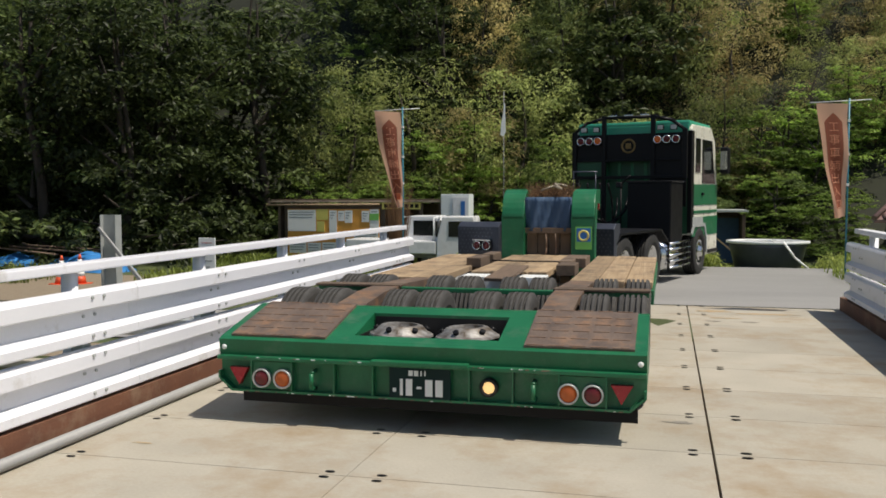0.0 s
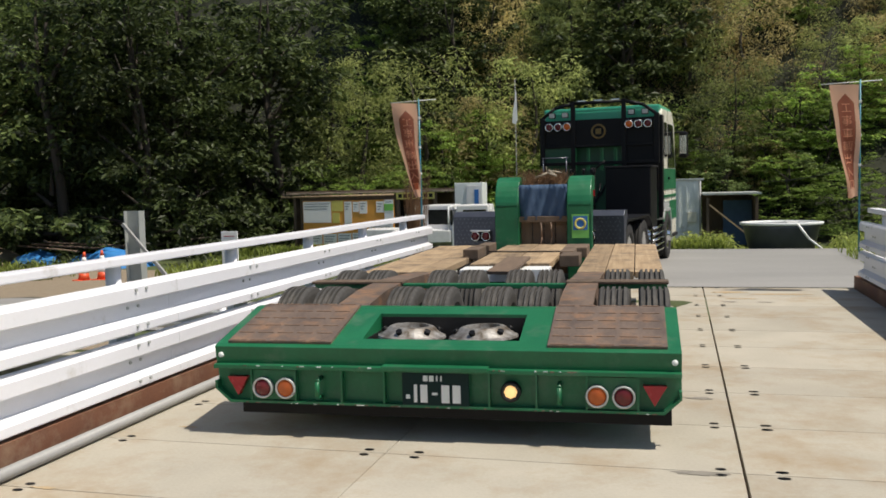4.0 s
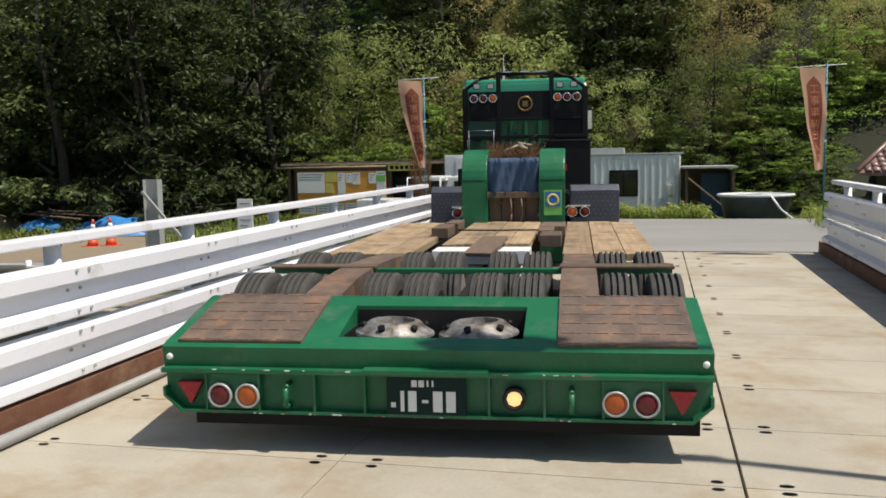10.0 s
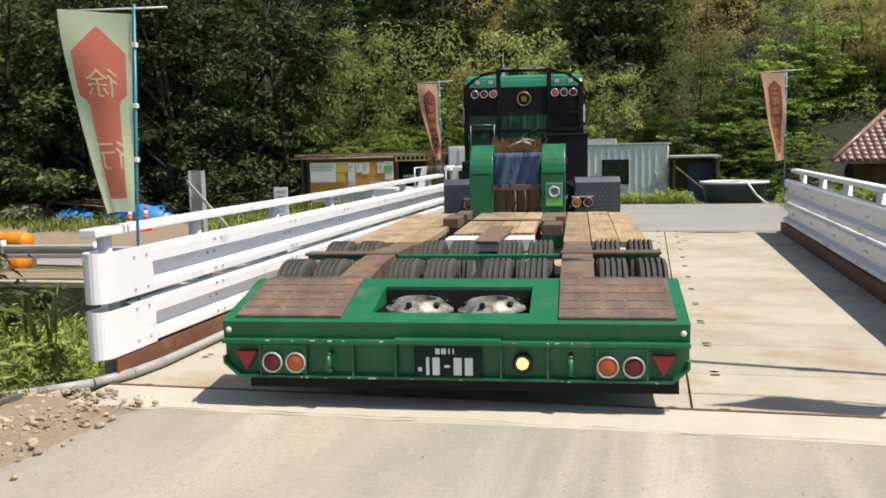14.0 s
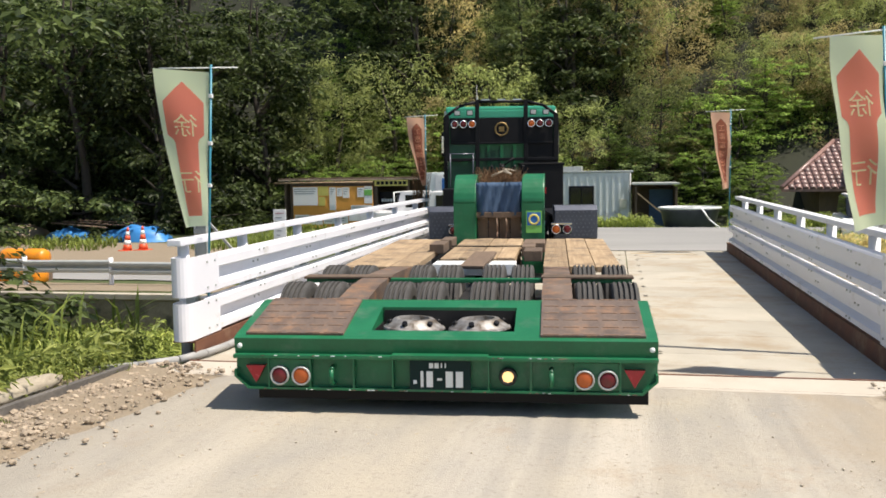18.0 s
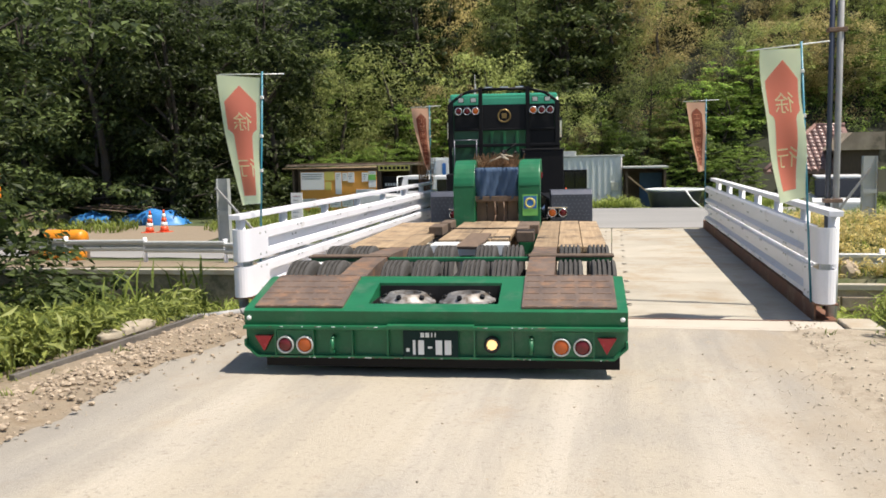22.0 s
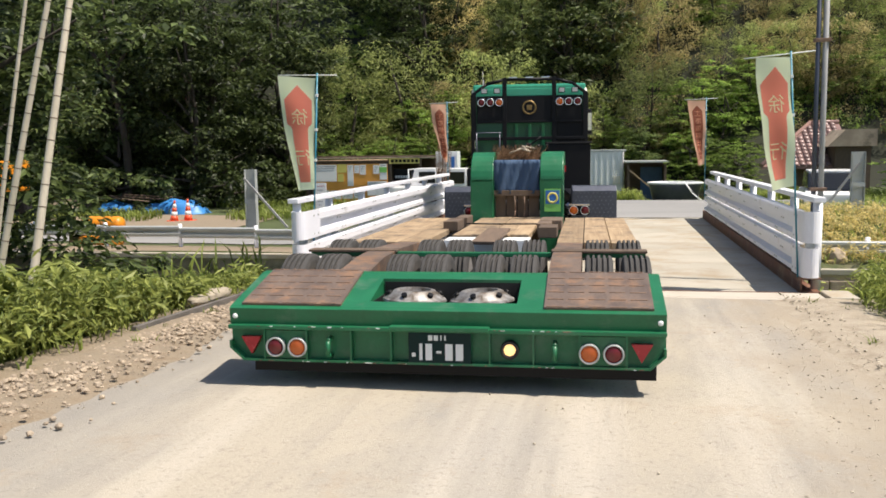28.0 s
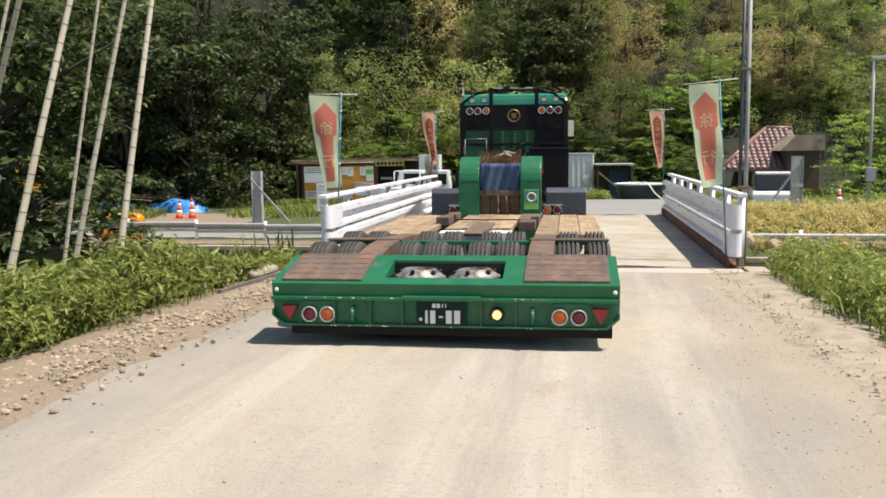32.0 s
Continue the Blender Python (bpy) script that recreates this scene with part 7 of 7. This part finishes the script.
for x, y, s in ((4.6, 9.4, 0.22), (5.4, 9.5, 0.3), (6.2, 9.6, 0.25), (4.9, -0.6, 0.12), (5.2, -2.0, 0.14), (4.75, -3.1, 0.12)):
    b = bmesh.new()
    bmesh.ops.create_icosphere(b, subdivisions=2, radius=s)
    for v in b.verts:
        v.co *= 1 + 0.25 * noise.noise(v.co * 6 + Vector((x, y, 0)))
    single("boulder", b, M["stone"], "pale rough boulder on the bank", "boulder", m=pose(x, y, ground_z(x, y) + s * 0.4))

# straw and chaff blown over the road
rq = random.Random(31)
bm = bmesh.new()
for k in range(420):
    x, y = (rq.gauss(-1.9, 0.9), -0.7 - abs(rq.gauss(0, 1.6))) if k < 260 else (rq.uniform(-3.0, 3.2), rq.uniform(-11, -0.7))
    a, l, w = rq.uniform(0, 6.28), rq.uniform(0.005, 0.020) * (1 + 1.5 * (k % 19 == 0)), rq.uniform(0.001, 0.0025)
    z = 0.043 + rise(y)
    d, n = Vector((math.cos(a) * l, math.sin(a) * l, 0)), Vector((-math.sin(a) * w, math.cos(a) * w, 0))
    c = Vector((x, y, z))
    bm.faces.new([bm.verts.new(p) for p in (c - d - n, c + d - n, c + d + n + Vector((0, 0, 0.003)), c - d + n)])
single("straw", bm, M["deck_stain"], "bits of dry straw scattered over the road", kind="stuff")

# plank edging and a sandbag beside the pipe
single("edging_plank", box(-0.03, 0.03, -1.65, 1.65, -0.05, 0.065, 0.006), M["oldplank"], "old grey edging plank along the verge", "plank", m=pose(-3.70, -2.35, 0.095, -1.4, 0, -2.0))
bagb = bmesh.new()
bmesh.ops.create_uvsphere(bagb, u_segments=24, v_segments=14, radius=1.0)
for v in bagb.verts:
    v.co = Vector((v.co.x * 0.14, v.co.y * 0.50, v.co.z * 0.085)) * (1 + 0.22 * noise.noise(v.co * 3.5))
for f in bagb.faces:
    f.smooth = True
single("sandbag", bagb, M["rope"], "torn pale sandbag lying on the plank", "sandbag", m=pose(-3.90, -1.95, 0.165, 0, 0, -4))


# ---- what moves ----
# seconds; x, y, z, yaw and pitch of the trailer; x, y and yaw of the tractor's fifth wheel
VEHICLE = [
    (0.0, -0.871, 4.248, 0.004, 0.06, 0.00, -0.830, 14.810, -15.75),
    (0.5, -0.864, 4.237, 0.004, 0.14, 0.00, -0.830, 14.800, -15.92),
    (1.0, -0.868, 4.211, 0.002, 0.24, 0.01, -0.860, 14.770, -15.93),
    (1.5, -0.879, 4.196, 0.004, 0.32, 0.00, -0.880, 14.750, -15.71),
    (2.0, -0.882, 4.138, 0.004, 0.48, 0.00, -0.910, 14.700, -15.26),
    (2.5, -0.860, 4.019, 0.003, 0.87, 0.01, -0.960, 14.580, -14.25),
    (3.0, -0.834, 3.828, 0.001, 1.44, 0.01, -1.060, 14.390, -12.53),
    (3.5, -0.804, 3.648, 0.000, 2.02, 0.01, -1.130, 14.210, -8.83),
    (5.5, -0.725, 2.974, 0.000, 3.81, 0.01, -1.400, 13.540, -2.21),
    (6.0, -0.697, 2.795, 0.000, 4.20, 0.02, -1.440, 13.360, 1.60),
    (6.5, -0.673, 2.605, 0.000, 4.49, 0.01, -1.480, 13.170, 3.66),
    (7.0, -0.659, 2.426, 0.000, 4.64, 0.00, -1.490, 12.990, 5.21),
    (7.5, -0.645, 2.246, 0.000, 4.77, 0.00, -1.500, 12.810, 6.41),
    (8.0, -0.633, 2.044, 0.000, 4.86, 0.00, -1.500, 12.610, 7.22),
    (8.5, -0.615, 1.863, 0.000, 4.90, 0.01, -1.500, 12.430, 7.72),
    (9.0, -0.601, 1.649, 0.000, 4.90, 0.01, -1.480, 12.210, 8.07),
    (9.5, -0.588, 1.438, 0.000, 4.91, -0.01, -1.470, 12.000, 8.43),
    (10.0, -0.558, 1.234, 0.000, 4.93, -0.00, -1.450, 11.790, 8.76),
    (10.5, -0.536, 1.030, 0.000, 4.90, 0.01, -1.410, 11.590, 8.95),
    (11.0, -0.525, 0.862, 0.000, 4.87, 0.01, -1.400, 11.410, 9.08),
    (11.5, -0.503, 0.697, 0.000, 4.83, 0.01, -1.370, 11.250, 9.18),
    (12.0, -0.487, 0.466, 0.000, 4.76, 0.00, -1.340, 11.010, 9.36),
    (12.5, -0.473, 0.264, 0.000, 4.72, 0.01, -1.320, 10.810, 9.54),
    (13.0, -0.453, 0.073, 0.000, 4.69, 0.02, -1.300, 10.610, 9.60),
    (13.5, -0.447, -0.122, 0.000, 4.56, 0.01, -1.260, 10.420, 9.85),
    (15.5, -0.400, -0.788, 0.013, 4.35, -0.11, -1.170, 9.750, 10.32),
    (16.0, -0.379, -0.953, 0.002, 4.26, -0.05, -1.140, 9.580, 10.61),
    (16.5, -0.390, -1.166, 0.001, 4.10, -0.04, -1.120, 9.370, 10.57),
    (17.0, -0.382, -1.364, 0.004, 3.99, -0.05, -1.090, 9.170, 10.56),
    (17.5, -0.338, -1.567, 0.003, 3.94, -0.05, -1.040, 8.960, 10.46),
    (18.0, -0.337, -1.775, 0.000, 3.78, -0.03, -1.000, 8.750, 10.23),
    (18.5, -0.336, -1.937, 0.000, 3.64, 0.00, -0.980, 8.590, 10.04),
    (19.0, -0.314, -2.104, 0.000, 3.58, -0.03, -0.950, 8.420, 9.78),
    (19.5, -0.329, -2.307, 0.007, 3.41, -0.05, -0.930, 8.220, 9.42),
    (20.0, -0.322, -2.495, 0.012, 3.30, -0.06, -0.900, 8.030, 9.19),
    (20.5, -0.286, -2.658, 0.016, 3.26, -0.06, -0.860, 7.860, 9.05),
    (21.0, -0.298, -2.864, 0.015, 3.06, -0.06, -0.830, 7.660, 8.86),
    (21.5, -0.298, -3.072, 0.012, 2.87, -0.05, -0.780, 7.450, 8.80),
    (22.0, -0.285, -3.248, 0.013, 2.82, -0.06, -0.770, 7.270, 8.87),
    (22.5, -0.279, -3.417, 0.019, 2.76, -0.07, -0.760, 7.100, 9.05),
    (23.0, -0.280, -3.642, 0.021, 2.65, -0.08, -0.730, 6.890, 9.36),
    (23.5, -0.274, -3.837, 0.025, 2.56, -0.12, -0.710, 6.700, 9.73),
    (24.0, -0.272, -4.052, 0.039, 2.46, -0.16, -0.690, 6.490, 10.10),
    (24.5, -0.250, -4.262, 0.046, 2.35, -0.18, -0.640, 6.290, 10.44),
    (25.0, -0.260, -4.476, 0.052, 2.20, -0.22, -0.630, 6.070, 10.52),
    (25.5, -0.256, -4.728, 0.064, 2.03, -0.26, -0.590, 5.830, 9.78),
    (27.5, -0.232, -5.595, 0.106, 1.51, -0.62, -0.480, 4.960, 7.63),
    (28.0, -0.225, -5.775, 0.117, 1.37, -0.65, -0.440, 4.780, 5.96),
    (28.5, -0.234, -5.951, 0.135, 1.27, -0.68, -0.430, 4.600, 5.08),
    (29.0, -0.209, -6.127, 0.150, 1.26, -0.68, -0.410, 4.420, 4.81),
    (29.5, -0.215, -6.321, 0.153, 1.17, -0.69, -0.390, 4.220, 4.56),
    (30.0, -0.214, -6.517, 0.145, 1.14, -0.69, -0.390, 4.020, 4.23),
    (30.5, -0.217, -6.651, 0.143, 1.12, -0.69, -0.390, 3.870, 4.02),
    (31.0, -0.221, -6.791, 0.149, 1.09, -0.70, -0.390, 3.730, 3.91),
    (31.5, -0.213, -6.972, 0.150, 1.06, -0.71, -0.380, 3.540, 3.87),
    (32.0, -0.228, -7.087, 0.141, 0.89, -0.68, -0.360, 3.420, 3.83),
]


def motions():
    rows, trows = [], []
    for t, x, y, z, yaw, pitch, kx, ky, kyaw in VEHICLE:
        rows.append((t, pose(x, y, z, pitch, 0, yaw)))
        trows.append((t, pose(kx, ky, 0, 0, 0, kyaw)))
    walk(trailer, rows)
    walk(tractor, trows)
    # wheels roll back as the vehicle reverses
    for wheels, radius, along in ((TRAILER_WHEELS, 0.462, 0.0), (TRACTOR_WHEELS, 0.52, 0.0), (FRONT_WHEELS, 0.52, 0.0)):
        for w in wheels:
            base = w.matrix_basis.copy()
            turn, spins, last = 0.0, [], None
            for t, x, y, *rest in VEHICLE:
                if last is not None:
                    n = 4
                    step = (y - last[1]) / radius
                    for k in range(1, n):
                        spins.append((last[0] + (t - last[0]) * k / n, base @ Matrix.Rotation(turn - step * k / n, 4, "X")))
                    turn -= step
                spins.append((t, base @ Matrix.Rotation(turn, 4, "X")))
                last = (t, y)
            walk(w, spins)
    # the flags sway a little round their poles
    for k, c in enumerate(FLAG_CLOTHS):
        walk(c, [(t, pose(0, 0, 0, 0, 0, (33, 30, 34, 31)[k] + 4.0 * math.sin(t * 0.9 + 1.7 * k) + 2.0 * math.sin(t * 2.1 + k))) for t in [i * 0.8 for i in range(41)]])


motions()
